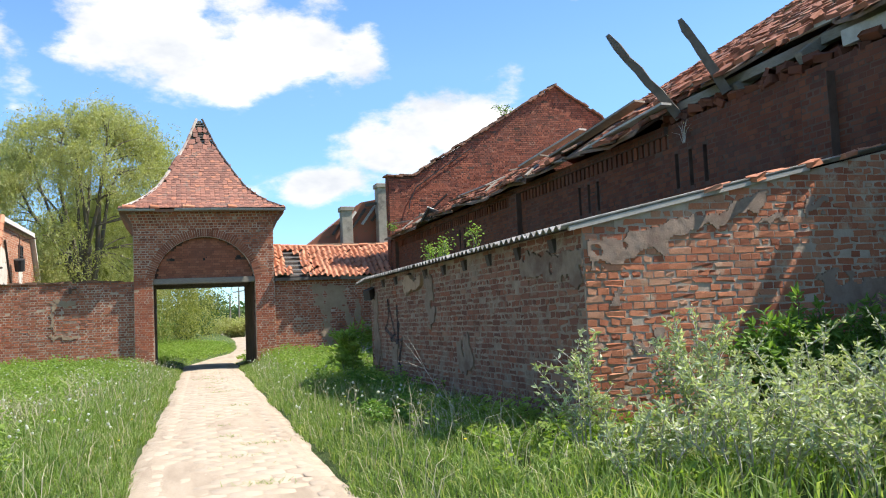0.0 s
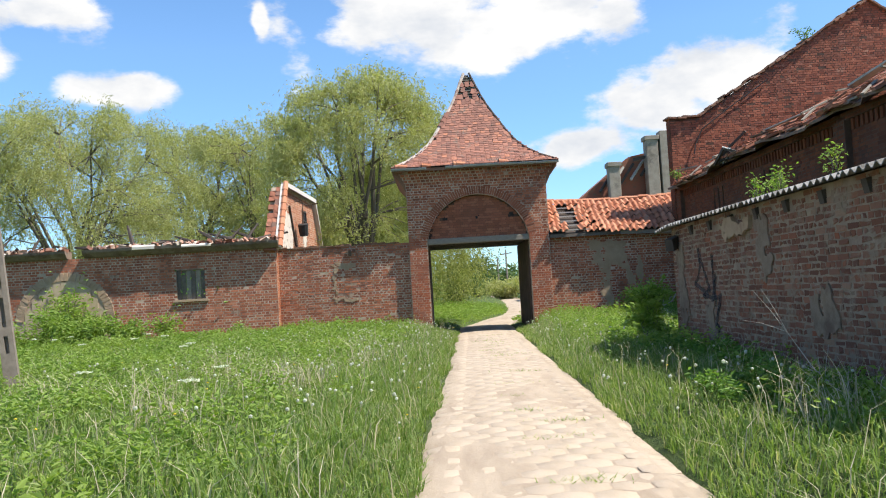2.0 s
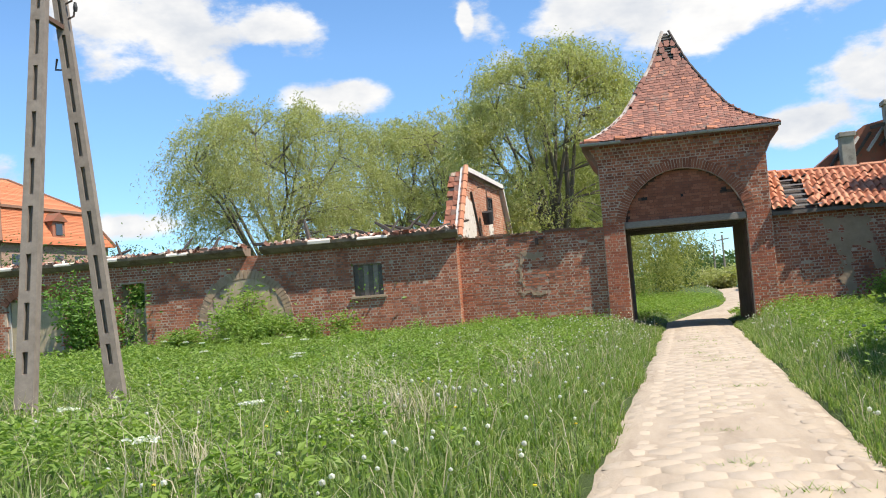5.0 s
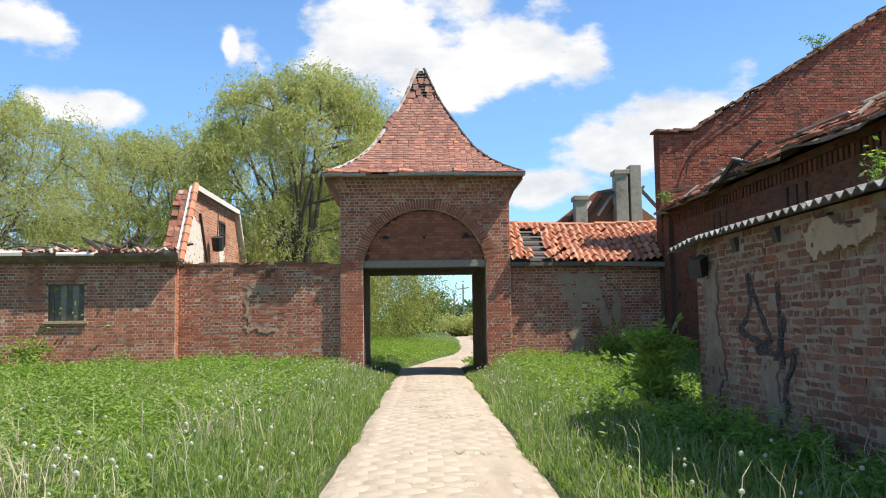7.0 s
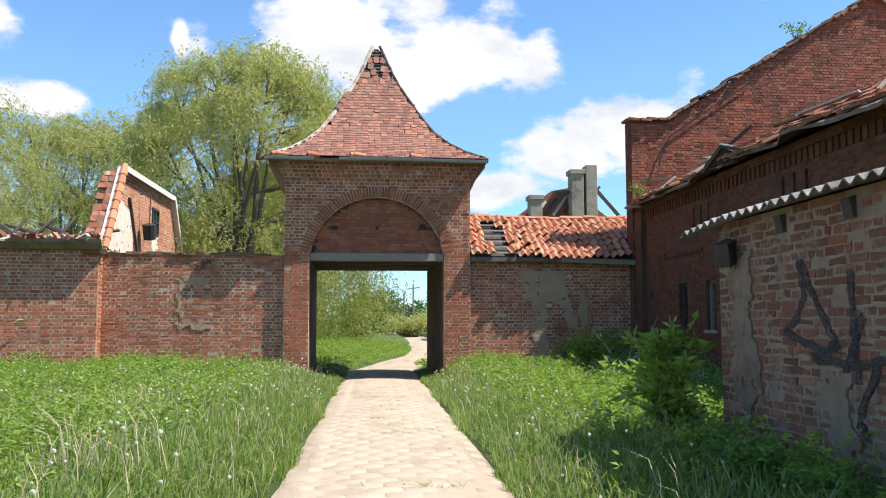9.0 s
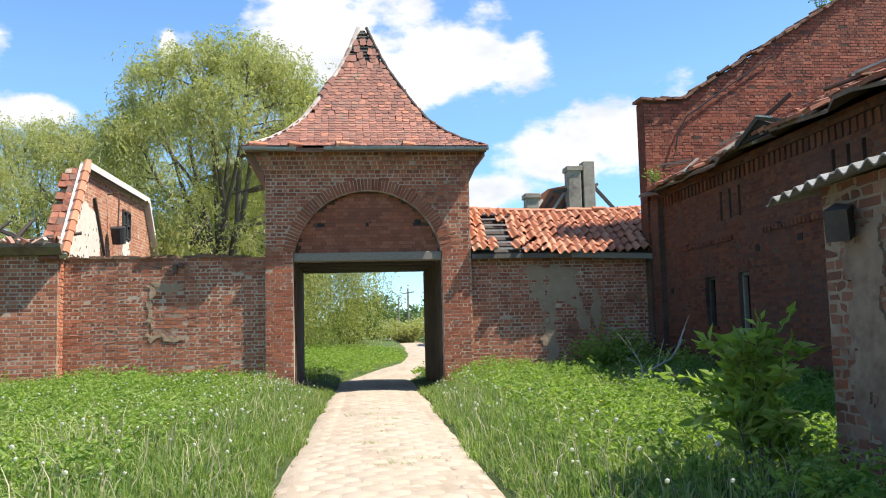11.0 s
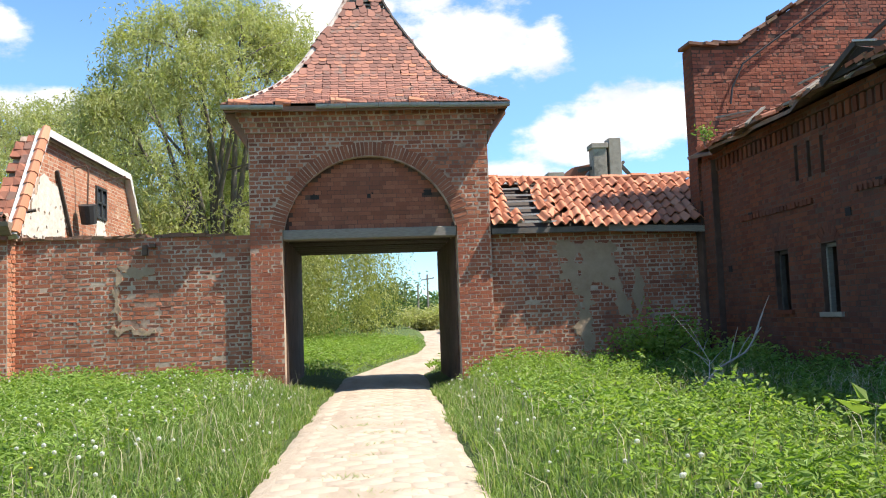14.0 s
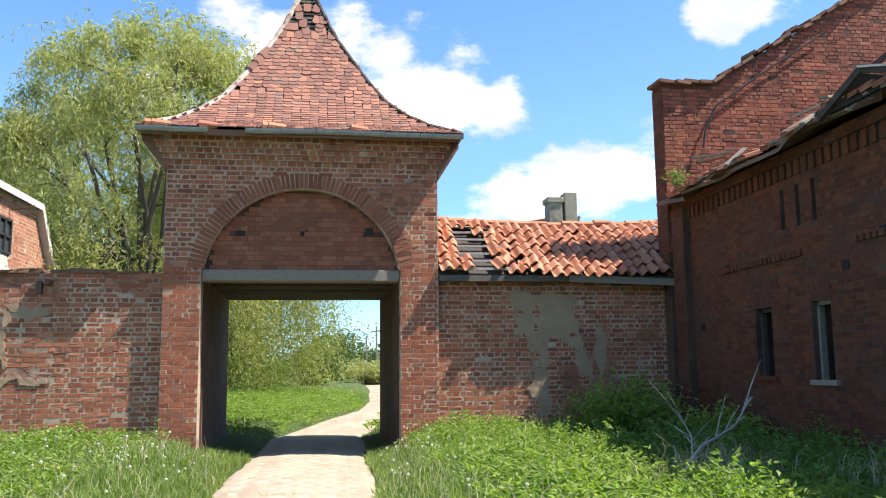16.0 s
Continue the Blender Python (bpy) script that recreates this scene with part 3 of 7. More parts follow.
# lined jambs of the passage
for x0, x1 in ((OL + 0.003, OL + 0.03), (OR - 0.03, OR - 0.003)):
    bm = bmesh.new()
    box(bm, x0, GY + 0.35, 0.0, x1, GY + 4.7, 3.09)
    part("passage_lining", bm, M_MORTAR_DARK, gate, "dark passage wall")


def gate_face(u, v):
    if OL < u < OR and v < 3.27:
        return False
    if v > 3.3 and math.hypot(u - GX, v - AZ) < AR + 0.27:
        return False
    return True


PIER_Z = 3.31
lay(gate, F, GL, OL, 0.02, PIER_Z, lambda u, v: True, M_BRICK_PIER, L=0.24, H=0.08, joint=0.014, picked=lambda u, v: v > 0.2, worn=0.3, rough=0.004)
lay(gate, F, OR, GR, 0.02, PIER_Z, lambda u, v: True, M_BRICK_PIER, L=0.24, H=0.08, joint=0.014, worn=0.3, rough=0.004)
lay(gate, F, GL, GR, PIER_Z, 5.1, gate_face, M_BRICK_GATE, L=0.27, H=0.087, worn=0.45, rough=0.004)
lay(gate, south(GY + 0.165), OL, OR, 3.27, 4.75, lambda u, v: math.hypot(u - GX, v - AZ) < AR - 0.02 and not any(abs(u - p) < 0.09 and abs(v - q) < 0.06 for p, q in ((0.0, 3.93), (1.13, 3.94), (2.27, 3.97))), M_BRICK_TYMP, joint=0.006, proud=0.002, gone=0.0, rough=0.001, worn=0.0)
# Thin dark boxes paint the shade of three putlog holes; none is cut.
for u, v in ((0.0, 3.93), (1.13, 3.94), (2.27, 3.97)):
    bm = bmesh.new()
    box(bm, u - 0.085, GY + 0.163, v - 0.055, u + 0.085, GY + 0.2, v + 0.055)
    part("putlog_shade_patch", bm, M_HOLE_SHADE, gate)
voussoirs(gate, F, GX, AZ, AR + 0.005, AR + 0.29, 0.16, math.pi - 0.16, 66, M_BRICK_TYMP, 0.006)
lay(gate, Face((GL, 0, 0), (0, -1, 0), (-1, 0, 0)), -GY - 4.75, -GY, 0.02, 5.1, lambda u, v: v > 3.0, M_BRICK_GATE)
lay(gate, Face((GR, 0, 0), (0, 1, 0), (1, 0, 0)), GY, GY + 4.75, 0.02, 5.1, lambda u, v: v > 2.8, M_BRICK_GATE)
# stepped brick cornice: each course stands further out
for k in range(5):
    z, o = 5.1 + 0.098 * k, 0.012 + 0.05 * k
    bm = bmesh.new()
    box(bm, GL - o, GY - o, z, GR + o, GY + 4.75 + o, z + 0.097)
    part("cornice_course", bm, M_MORTAR, gate)
    f = south(GY - o)
    lay(gate, f, GL - o, GR + o, z, z + 0.099, lambda u, v: True, M_BRICK_GATE, L=0.3 if k % 2 else 0.302)
# coved boards under the eaves
EL, ER, EY0, EY1, EZ = GL - 0.45, GR + 0.42, GY - 0.45, GY + 5.2, 5.62
for sx, xa, xb in ((-1, GL - 0.015, EL + 0.02), (1, GR + 0.015, ER - 0.02)):
    bm = bmesh.new()
    prism(bm, [(xa, 4.92), (xa + (xb - xa) * 0.35, 5.2), (xb, 5.52), (xb, 5.6), (xa, 5.6)], lambda u, v, w: (u, GY - 0.02 + w, v), 4.7)
    part("cove_board", bm, M_COVE, gate, "dark brown boarded eaves cove")

# bell-shaped roof of beaver-tail tiles
RX, RY = (EL + ER) / 2, (EY0 + EY1) / 2
PROFILE = [(2.82, 5.63), (2.32, 5.88), (1.86, 6.22), (1.5, 6.6), (1.18, 7.1), (0.9, 7.6), (0.62, 8.1), (0.46, 8.45), (0.26, 8.95), (0.08, 9.42)]
PS = [0.0]
for (a, za), (b, zb) in zip(PROFILE, PROFILE[1:]):
    PS.append(PS[-1] + math.hypot(b - a, zb - za))


def profile(s):
    s = min(max(s, 0), PS[-1])
    h = float(np.interp(s, PS, [p[0] for p in PROFILE]))
    z = float(np.interp(s, PS, [p[1] for p in PROFILE]))
    return h, z


bm = bmesh.new()
rings = []
for s in np.linspace(0, PS[-1], 26):
    h, z = profile(s)
    rings.append([bm.verts.new((RX + sx * (h - 0.02), RY + sy * (h - 0.02), z - 0.03)) for sx, sy in ((-1, -1), (1, -1), (1, 1), (-1, 1))])
for a, b in zip(rings, rings[1:]):
    for i in range(4):
        bm.faces.new((a[i], a[(i + 1) % 4], b[(i + 1) % 4], b[i]))
bm.faces.new(rings[0][::-1])
part("roof_boarding", bm, M_WOOD_DARK, gate)

TILE_W, TILE_L, TILE_STEP = 0.165, 0.24, 0.108
ts = [(-0.5, 1), (0.5, 1), (0.5, 0.13), (0.33, 0.035), (0, 0.0), (-0.33, 0.035), (-0.5, 0.13)]
tv = [(u * (TILE_W - 0.006), v * TILE_L, n + 0.012) for n in (0.0, 0.02) for u, v in ts]
tq = [tuple(range(7, 14)), tuple(range(6, -1, -1))] + [(i, (i + 1) % 7, (i + 1) % 7 + 7, i + 7) for i in range(7)]
TILE = mesh_of("roof_tile", tv, tq, M_TILE)
TVERT = np.array(tv)


def tile_rows(side):
    """Places of the tiles on one side of the roof."""
    s, k = 0.0, 0
    while s < PS[-1] - 0.15:
        h0, z0 = profile(s)
        h1, z1 = profile(s + 0.16)
        run = math.hypot(h0 - h1, z1 - z0)
        up = Vector((0, (h0 - h1) / run, (z1 - z0) / run))
        if s > PS[-1] - 1.32:
            left = 0.4 if s < PS[-1] - 1.0 else (0.5 if s < PS[-1] - 0.55 else 0.0)
        else:
            left = 1.0
        n = int(2 * h0 / TILE_W)
        for i in range(n):
            u = (i + 0.5 - n / 2) * TILE_W + (TILE_W / 2 if k % 2 else 0) * (1 if n > 3 else 0)
            if abs(u) > h0 - 0.07 or rng.random() > left * 0.992:
                continue
            m = Matrix((Vector((1, 0, 0)), up, Vector((1, 0, 0)).cross(up))).transposed().to_4x4()
            m.translation = Vector((u, -h0, z0))
            yield m @ pose(rng.normal(0, 0.004), rng.normal(0, 0.006), 0.04, rng.normal(-6.0, 1.0), rng.normal(0, 1.0), rng.normal(0, 2.2 if left == 1 else 9))
        s += TILE_STEP
        k += 1


count, rest = 0, []
for side in range(4):
    turn = pose(RX, RY, 0) @ pose(0, 0, 0, 0, 0, 90 * side)
    for m in tile_rows(side):
        m = turn @ m
        if side == 0 and count < 300 and m.translation.z > 5.85:
            child("roof_tile", TILE, gate, m)
            count += 1
        else:
            rest.append(TVERT @ np.array(m.to_3x3()).T + np.array(m.translation))
vv = np.concatenate(rest)
me = mesh_of("tiling", vv, [tuple(i + 14 * k for i in q) for k in range(len(rest)) for q in tq], M_TILE)
child("tiling", me, gate)["kind"] = "stuff"
# bare laths near the tip
for s in np.arange(PS[-1] - 1.3, PS[-1] - 0.06, 0.115):
    h, z = profile(s)
    for side in range(4):
        bm = bmesh.new()
        box(bm, -h, -h - 0.015, z - 0.018, h, -h + 0.02, z + 0.02)
        bm.transform(pose(RX, RY, 0) @ pose(0, 0, 0, 0, 0, 90 * side))
        part("roof_lath", bm, M_WOOD, gate)
# hips: pale mortar on one front hip, dark worn edge on the other
for sx, mt, lab in ((-1, M_RIDGE_MORTAR, "pale mortar hip"), (1, M_WOOD_DARK, "dark worn hip")):
    bm = bmesh.new()
    pts, rad = [], []
    for s in np.linspace(0.25, PS[-1] - 0.02, 24):
        h, z = profile(s)
        pts.append((RX + sx * (h + 0.015), RY - h - 0.015, z + 0.045))
        rad.append((0.052 if sx < 0 else 0.04) + 0.012 * math.sin(9 * s) * math.sin(23 * s))
    tube(bm, pts, rad, 6)
    part("hip", bm, mt, gate, lab)


def hip_cap(p, q, r, material):
    bm = bmesh.new()
    tube(bm, [p, q], [r, r * 0.8], 8)
    return part("hip_tile", bm, material, gate, "half-round clay hip tile")


for s0, s1, sx in ((2.42, 2.72, -1), (2.64, 2.95, -1), (2.83, 3.1, -1)):
    (h0, z0), (h1, z1) = profile(s0), profile(s1)
    hip_cap((RX + sx * h0, RY - h0, z0 + 0.05), (RX + sx * h1, RY - h1, z1 + 0.03), 0.1, M_TILE)
for k, u in enumerate((-1.45, -1.33, -0.55, 0.52, 0.62, 2.05)):
    bm = bmesh.new()
    tube(bm, [(u - 0.14, EY0 + 0.06, EZ + 0.1), (u + 0.16, EY0 + 0.1, EZ + 0.09)], [0.1, 0.075], 8)
    part("loose_ridge_tile", bm, M_PANTILE, gate, "fallen orange clay ridge tile")
# gutter in lengths, one of them missing
gx0 = EL
for k, w in enumerate((0.55, 0.65, 0.62, 0.6, 0.62, 0.6, 0.6, 0.62, 0.78)):
    if k != 2:
        bm = bmesh.new()
        n = 8
        lo = [(EY0 - 0.02 + 0.075 * math.cos(a), EZ + 0.03 + 0.075 * math.sin(a)) for a in np.linspace(math.pi, 2 * math.pi, n)]
        hi = [(EY0 - 0.02 + 0.067 * math.cos(a), EZ + 0.032 + 0.067 * math.sin(a)) for a in np.linspace(2 * math.pi, math.pi, n)]
        prism(bm, lo + hi, lambda u, v, w_: (gx0 + w_, u, v - 0.01 * math.sin(k)), w - 0.01)
        part("gutter", bm, M_ZINC, gate, "dull zinc gutter length")
    gx0 += w
bm = bmesh.new()
box(bm, EL + 0.05, EY0 + 0.03, EZ - 0.08, ER - 0.05, EY0 + 0.06, EZ + 0.02)
part("fascia", bm, M_COVE, gate)

# ---- yard wall between wing and gate ----
YW = 31.92
wall_yard = tagged(empty("wall_yard"), "weathered red brick yard wall with a render patch", "wall", kind="structure")
bm = bmesh.new()
box(bm, -5.8, YW, 0, GL - 0.002, YW + 0.45, 3.2)
part("wall_core", bm, M_MORTAR, wall_yard)
F = south(YW)
lay(wall_yard, F, -5.8, GL - 0.01, 0.0, 3.2, lambda u, v: not (-3.95 < u < -3.05 and 1.35 < v < 2.6 and rng.random() < 0.25), M_BRICK_WALL, L=0.255, H=0.085, picked=lambda u, v: -4.4 < u and v < 2.5, gone=0.012, rough=0.005, worn=0.5)
bm = bmesh.new()
a = -5.85
while a < GL - 0.15:
    b = a + 0.11 + 0.15 * rng.random()
    if rng.random() > 0.1:
        top, out = 3.235 + 0.05 * rng.random(), 0.015 + 0.05 * rng.random()
        vs = box(bm, a + 0.004, YW - out, 3.2, min(b, GL - 0.02) - 0.004, YW + 0.47, top)
        for v in vs[4:]:
            v.co.z += rng.normal(0, 0.012)
            v.co.y += rng.normal(0, 0.012)
    a = b
part("coping", bm, M_COPING, wall_yard, "crumbling mossy brick coping")["kind"] = "stuff"


def inside_poly(pts, u, v):
    hit = False
    for (a, b), (c, d) in zip(pts, pts[1:] + pts[:1]):
        if (b > v) != (d > v) and u < (c - a) * (v - b) / (d - b) + a:
            hit = not hit
    return hit


def blob(face, pts, material, parent, name, label="", n=0.006, grow=0.06, cell=0.018):
    """A thin skin of render with a ragged edge, on a wall's face."""
    bm = bmesh.new()
    us_ = np.arange(min(p[0] for p in pts) - 0.15, max(p[0] for p in pts) + 0.15, cell)
    vs__ = np.arange(min(p[1] for p in pts) - 0.15, max(p[1] for p in pts) + 0.15, cell)
    on = set()
    for i, u in enumerate(us_):
        for j, v in enumerate(vs__):
            k = 1.3 * noise.noise((u * 3.1, v * 3.1, 1)) + 0.8 * noise.noise((u * 9, v * 9, 2))
            l = noise.noise((u * 3.1, v * 3.1, 5)) + 0.6 * noise.noise((u * 9, v * 9, 6))
            if inside_poly(pts, u + k * grow * 2, v + l * grow * 2) and noise.noise((u * 5, v * 5, 9)) < 0.42:
                on.add((i, j))
    cache = {}

    def vert(i, j, k):
        if (i, j, k) not in cache:
            w = cell * 0.35 * noise.noise((us_[0] + i * 0.7, j * 0.7, 3))
            cache[i, j, k] = bm.verts.new(face.at(us_[0] + i * cell + w, vs__[0] + j * cell + w, (n + 0.014 + 0.004 * noise.noise((i * 0.21, j * 0.21, 4))) if k else -0.004))
        return cache[i, j, k]

    for i, j in on:
        bm.faces.new((vert(i, j, 1), vert(i + 1, j, 1), vert(i + 1, j + 1, 1), vert(i, j + 1, 1)))
        for di, dj, p, q in ((-1, 0, (0, 0), (0, 1)), (1, 0, (1, 0), (1, 1)), (0, -1, (0, 0), (1, 0)), (0, 1, (0, 1), (1, 1))):
            if (i + di, j + dj) not in on:
                bm.faces.new((vert(i + p[0], j + p[1], 1), vert(i + q[0], j + q[1], 1), vert(i + q[0], j + q[1], 0), vert(i + p[0], j + p[1], 0)))
    return part(name, bm, material, parent, label)


blob(F, [(-4.0, 2.62), (-3.82, 2.6), (-3.78, 1.9), (-3.83, 1.35), (-3.95, 1.36), (-3.93, 2.1)], M_PLASTER, wall_yard, "render_patch", "grey render remnant")
blob(F, [(-3.85, 2.6), (-3.1, 2.58), (-3.08, 2.45), (-3.6, 2.42)], M_PLASTER, wall_yard, "render_patch")
blob(F, [(-3.9, 1.4), (-3.1, 1.42), (-3.1, 1.33), (-3.9, 1.3)], M_PLASTER, wall_yard, "render_patch")
for u, v in ((-3.35, 2.85), (-3.2, 3.0)):
    bm = bmesh.new()
    box(bm, u, YW - 0.12, v, u + 0.09, YW + 0.05, v + 0.2 if u < -3.3 else v + 0.07)
    part("iron_anchor", bm, M_RUST, wall_yard)

# ---- lean-to between gate and barn ----
BX = 7.95
wall_lean = tagged(empty("wall_lean_to"), "brick wall with crumbling grey render patches", "wall", kind="structure")
bm = bmesh.new()
box(bm, GR + 0.002, YW, 0, BX + 0.02, YW + 0.45, 3.08)
part("wall_core", bm, M_MORTAR, wall_lean)
lay(wall_lean, F, GR + 0.01, BX, 0.0, 3.08, lambda u, v: True, M_BRICK_WALL, L=0.255, H=0.085, picked=lambda u, v: u < 6.6 and 0.6 < v < 2.8, gone=0.012, rough=0.005, worn=0.5)
blob(F, [(4.85, 2.92), (6.0, 2.8), (6.15, 2.3), (6.1, 2.1), (6.35, 1.7), (6.2, 1.2), (6.0, 1.9), (5.6, 2.1), (5.55, 1.6), (5.5, 0.7), (5.2, 0.6), (5.2, 1.9), (5.0, 2.1)], M_PLASTER, wall_lean, "render_patch", "grey render patch with ragged edge", grow=0.07)
blob(F, [(6.45, 2.35), (6.6, 2.3), (6.62, 1.7), (6.5, 1.2), (6.42, 1.6)], M_PLASTER, wall_lean, "render_patch", grow=0.03)
lean_roof = tagged(empty("lean_to_roof"), "sagging roof of orange clay pantiles with a hole", "roof", kind="structure")
RY0, RZ0, RY1, RZ1 = 31.62, 3.2, 33.5, 4.42
bm = bmesh.new()
prism(bm, [(RY0 + 0.08, RZ0 - 0.02), (RY1, RZ1 - 0.06), (35.4, 3.2), (35.4, 3.1), (RY0 + 0.08, 3.1)], lambda u, v, w: (GR + 0.02 + w, u, v), BX - GR - 0.04)
part("roof_boarding", bm, M_WOOD_DARK, lean_roof)
bm = bmesh.new()
box(bm, GR + 0.01, RY0 + 0.02, 3.06, 5.95, RY0 + 0.06, 3.17)
part("fascia_board", bm, M_BEAM, lean_roof)
bm = bmesh.new()
beam(bm, (5.9, RY0 + 0.02, 3.12), (BX, RY0 - 0.02, 3.05), 0.05, 0.13)
part("fascia_board", bm, M_WOOD, lean_roof, "grey board hanging askew")
PW, PL = 0.205, 0.36
su = np.linspace(-0.5, 0.5, 9)
wave = 0.045 * np.sin(su * 2 * math.pi * 0.98 + 0.7)
pv = [(u * PW * 1.12, v * PL, w + n) for n in (0.0, 0.02) for v in (0.0, 1.0) for u, w in zip(su, wave)]
pq = []
for i in range(8):
    pq += [(i, i + 9, i + 10, i + 1), (18 + i, 19 + i, 28 + i, 27 + i), (i, i + 1, i + 19, i + 18), (9 + i, 27 + i, 28 + i, 10 + i)]
pq += [(0, 18, 27, 9), (8, 17, 35, 26)]
PANTILE = mesh_of("pantile", pv, pq, M_PANTILE)
slope = Vector((0, RY1 - RY0, RZ1 - RZ0))
sl, su_ = slope.length, slope.normalized()
nrm = Vector((1, 0, 0)).cross(su_)
for col in range(29):
    for row in range(7):
        u, s = GR + 0.14 + col * PW, -0.05 + row * 0.315
        if col > 20 and RY0 + su_.y * s < 32.14:
            continue
        if 2 <= col <= 4 and row < 6 and not (col == 4 and row > 4) and not (col == 2 and row in (0, 1)):
            continue
        m = Matrix((Vector((1, 0, 0)), su_, nrm)).transposed().to_4x4()
        sag = -0.09 * math.sin(math.pi * (col - 4) / 17) + 0.025 * math.sin(col * 1.7 + row * 0.5) if 4 < col < 21 else 0
        mess = 3.2 if col in (1, 5, 6, 7, 8) else 1.15
        m.translation = Vector((u, RY0, RZ0 + sag)) + su_ * s + nrm * 0.06
        child("pantile", PANTILE, lean_roof, m @ pose(0, rng.normal(0, 0.012 * mess), 0.045 + rng.random() * 0.012, -6.5 + rng.normal(0, 1.5), rng.normal(0, 2.5), rng.normal(0, 3.0 * mess)))
for k in range(6):
    s = 0.12 + k * 0.32
    bm = bmesh.new()
    p = Vector((GR + 0.05, RY0, RZ0)) + su_ * s + nrm * 0.03
    beam(bm, p, p + Vector((1.4, 0, 0.01 * (k % 2))), 0.05, 0.04)
    part("roof_lath", bm, M_WOOD_PALE, lean_roof)
bm = bmesh.new()
prism(bm, [(32.14, 3.1), (32.14, 3.5), (RY1, RZ1 - 0.06), (35.4, 3.2), (35.4, 3.1)], lambda u, v, w: (BX + w, u, v), 1.5)
part("roof_boarding", bm, M_WOOD_DARK, lean_roof)
for col in range(17):
    bm = bmesh.new()
    p = Vector((GR + 0.1 + col * 0.34, RY1 + 0.02, RZ1 + 0.05 - 0.05 * math.sin(math.pi * col / 13) + rng.normal(0, 0.012)))
    tube(bm, [p, p + Vector((0.36, 0, 0.008))], [0.085, 0.075], 8)
    part("ridge_tile", bm, M_PANTILE, lean_roof)

# ---- left wing: a long roofless stable with a mansard gable ----
WM = pose(-5.75, 31.5, 0, 0, 0, 4)
WU = WM.to_3x3() @ Vector((1, 0, 0))
WN = WM.to_3x3() @ Vector((0, -1, 0))
WF = Face((-5.75, 31.5, 0), WU, WN)
wing = tagged(empty("wall_wing"), "long roofless brick stable front with boarded openings", "wall", kind="structure")
# openings: u0, u1, v0, v1
WIN = [(-3.32, -2.38, 1.7, 2.68), (-11.25, -10.4, 0, 2.68), (-15.45, -13.4, 0, 2.5), (-18.9, -17.3, 0, 2.7), (-24.5, -22.6, 0, 2.5)]
us = sorted({-34.0, 0.0, *[w[0] for w in WIN], *[w[1] for w in WIN]})
vs_ = sorted({0.0, 3.25, *[w[2] for w in WIN], *[w[3] for w in WIN]})
gaps = {(i, j) for i in range(len(us) - 1) for j in range(len(vs_) - 1) for w in WIN if w[0] - 0.01 < us[i] and us[i + 1] < w[1] + 0.01 and w[2] - 0.01 < vs_[j] and vs_[j + 1] < w[3] + 0.01}
bm = bmesh.new()
slab(bm, WF, us, vs_, gaps, 0.5)
part("wall_core", bm, M_MORTAR, wing)


def wing_in(u, v):
    if math.hypot(u + 6.95, v - 1.2) < 1.62 or (abs(u + 6.95) < 1.5 and v < 1.2):
        return False
    return not any(w[0] - 0.02 < u < w[1] + 0.02 and v < w[3] and v > w[2] for w in WIN)
lay(wing, WF, -28, 0, 0.0, 3.25, wing_in, M_BRICK_WALL, picked=lambda u, v: u > -4.6 and v < 2.6, gone=0.01)
# return at the corner, its brick coloured lighter for the sun
RF = Face(WF.at(0, 0), (0, 1, 0), (1, 0, 0))
lay(wing, RF, 0.0, 0.42, 0.0, 3.2, lambda u, v: True, M_BRICK_SUNLIT)
# concrete cornice with rubble on it
for a, b in ((-28, -6.78), (-6.25, 0.12)):
    n = int((b - a) / 1.3)
    for k in range(n):
        u0, u1 = a + (b - a) * k / n, a + (b - a) * (k + 1) / n
        bm = bmesh.new()
        d = 0.025 * math.sin(k * 2.1)
        prism(bm, [(0.0, 3.25), (0.16, 3.27), (0.34, 3.42), (0.36, 3.5 + d), (-0.3, 3.52), (-0.3, 3.25)], lambda p, q, w: WF.at(u0 + 0.004 + w, q, p), u1 - u0 - 0.008)
        part("cornice", bm, M_RENDER, wing, "grey rendered eaves cornice")
        if (k * 7) % 5 > 1:
            bm = bmesh.new()
            prism(bm, [(0.352, 3.42), (0.37, 3.43), (0.372, 3.495 + d), (0.3, 3.55 + d), (0.1, 3.545)], lambda p, q, w: WF.at(u0 + 0.03 + w, q, p), (u1 - u0) * (0.4 + 0.5 * rng.random()))
            part("cornice_cap", bm, M_WHITE, wing, "flaking pale mortar on the cornice")
deb = []
for k in range(520):
    u, n = -rng.random() * 26, 0.3 - rng.random() * 0.6
    if -6.8 < u < -6.2:
        continue
    s = brick_shape(0.1 + 0.18 * rng.random(), 0.07 + 0.06 * rng.random(), 0.06, rng.normal(0, 0.012, (8, 3)))
    m = np.array(pose(0, 0, 0, rng.normal(0, 25) - 90, rng.normal(0, 25), rng.random() * 360).to_3x3())
    deb.append(s @ m.T + np.array(WF.at(u, 3.53 + 0.04 * rng.random(), n)))
rub = fast_mesh("rubble", np.concatenate(deb), (BRICK_QUADS[None] + 12 * np.arange(len(deb))[:, None, None]).reshape(-1, 4), M_RUBBLE)
tagged(new("rubble", rub), "broken bricks and tile shards on the wall top", "rubble", kind="stuff")


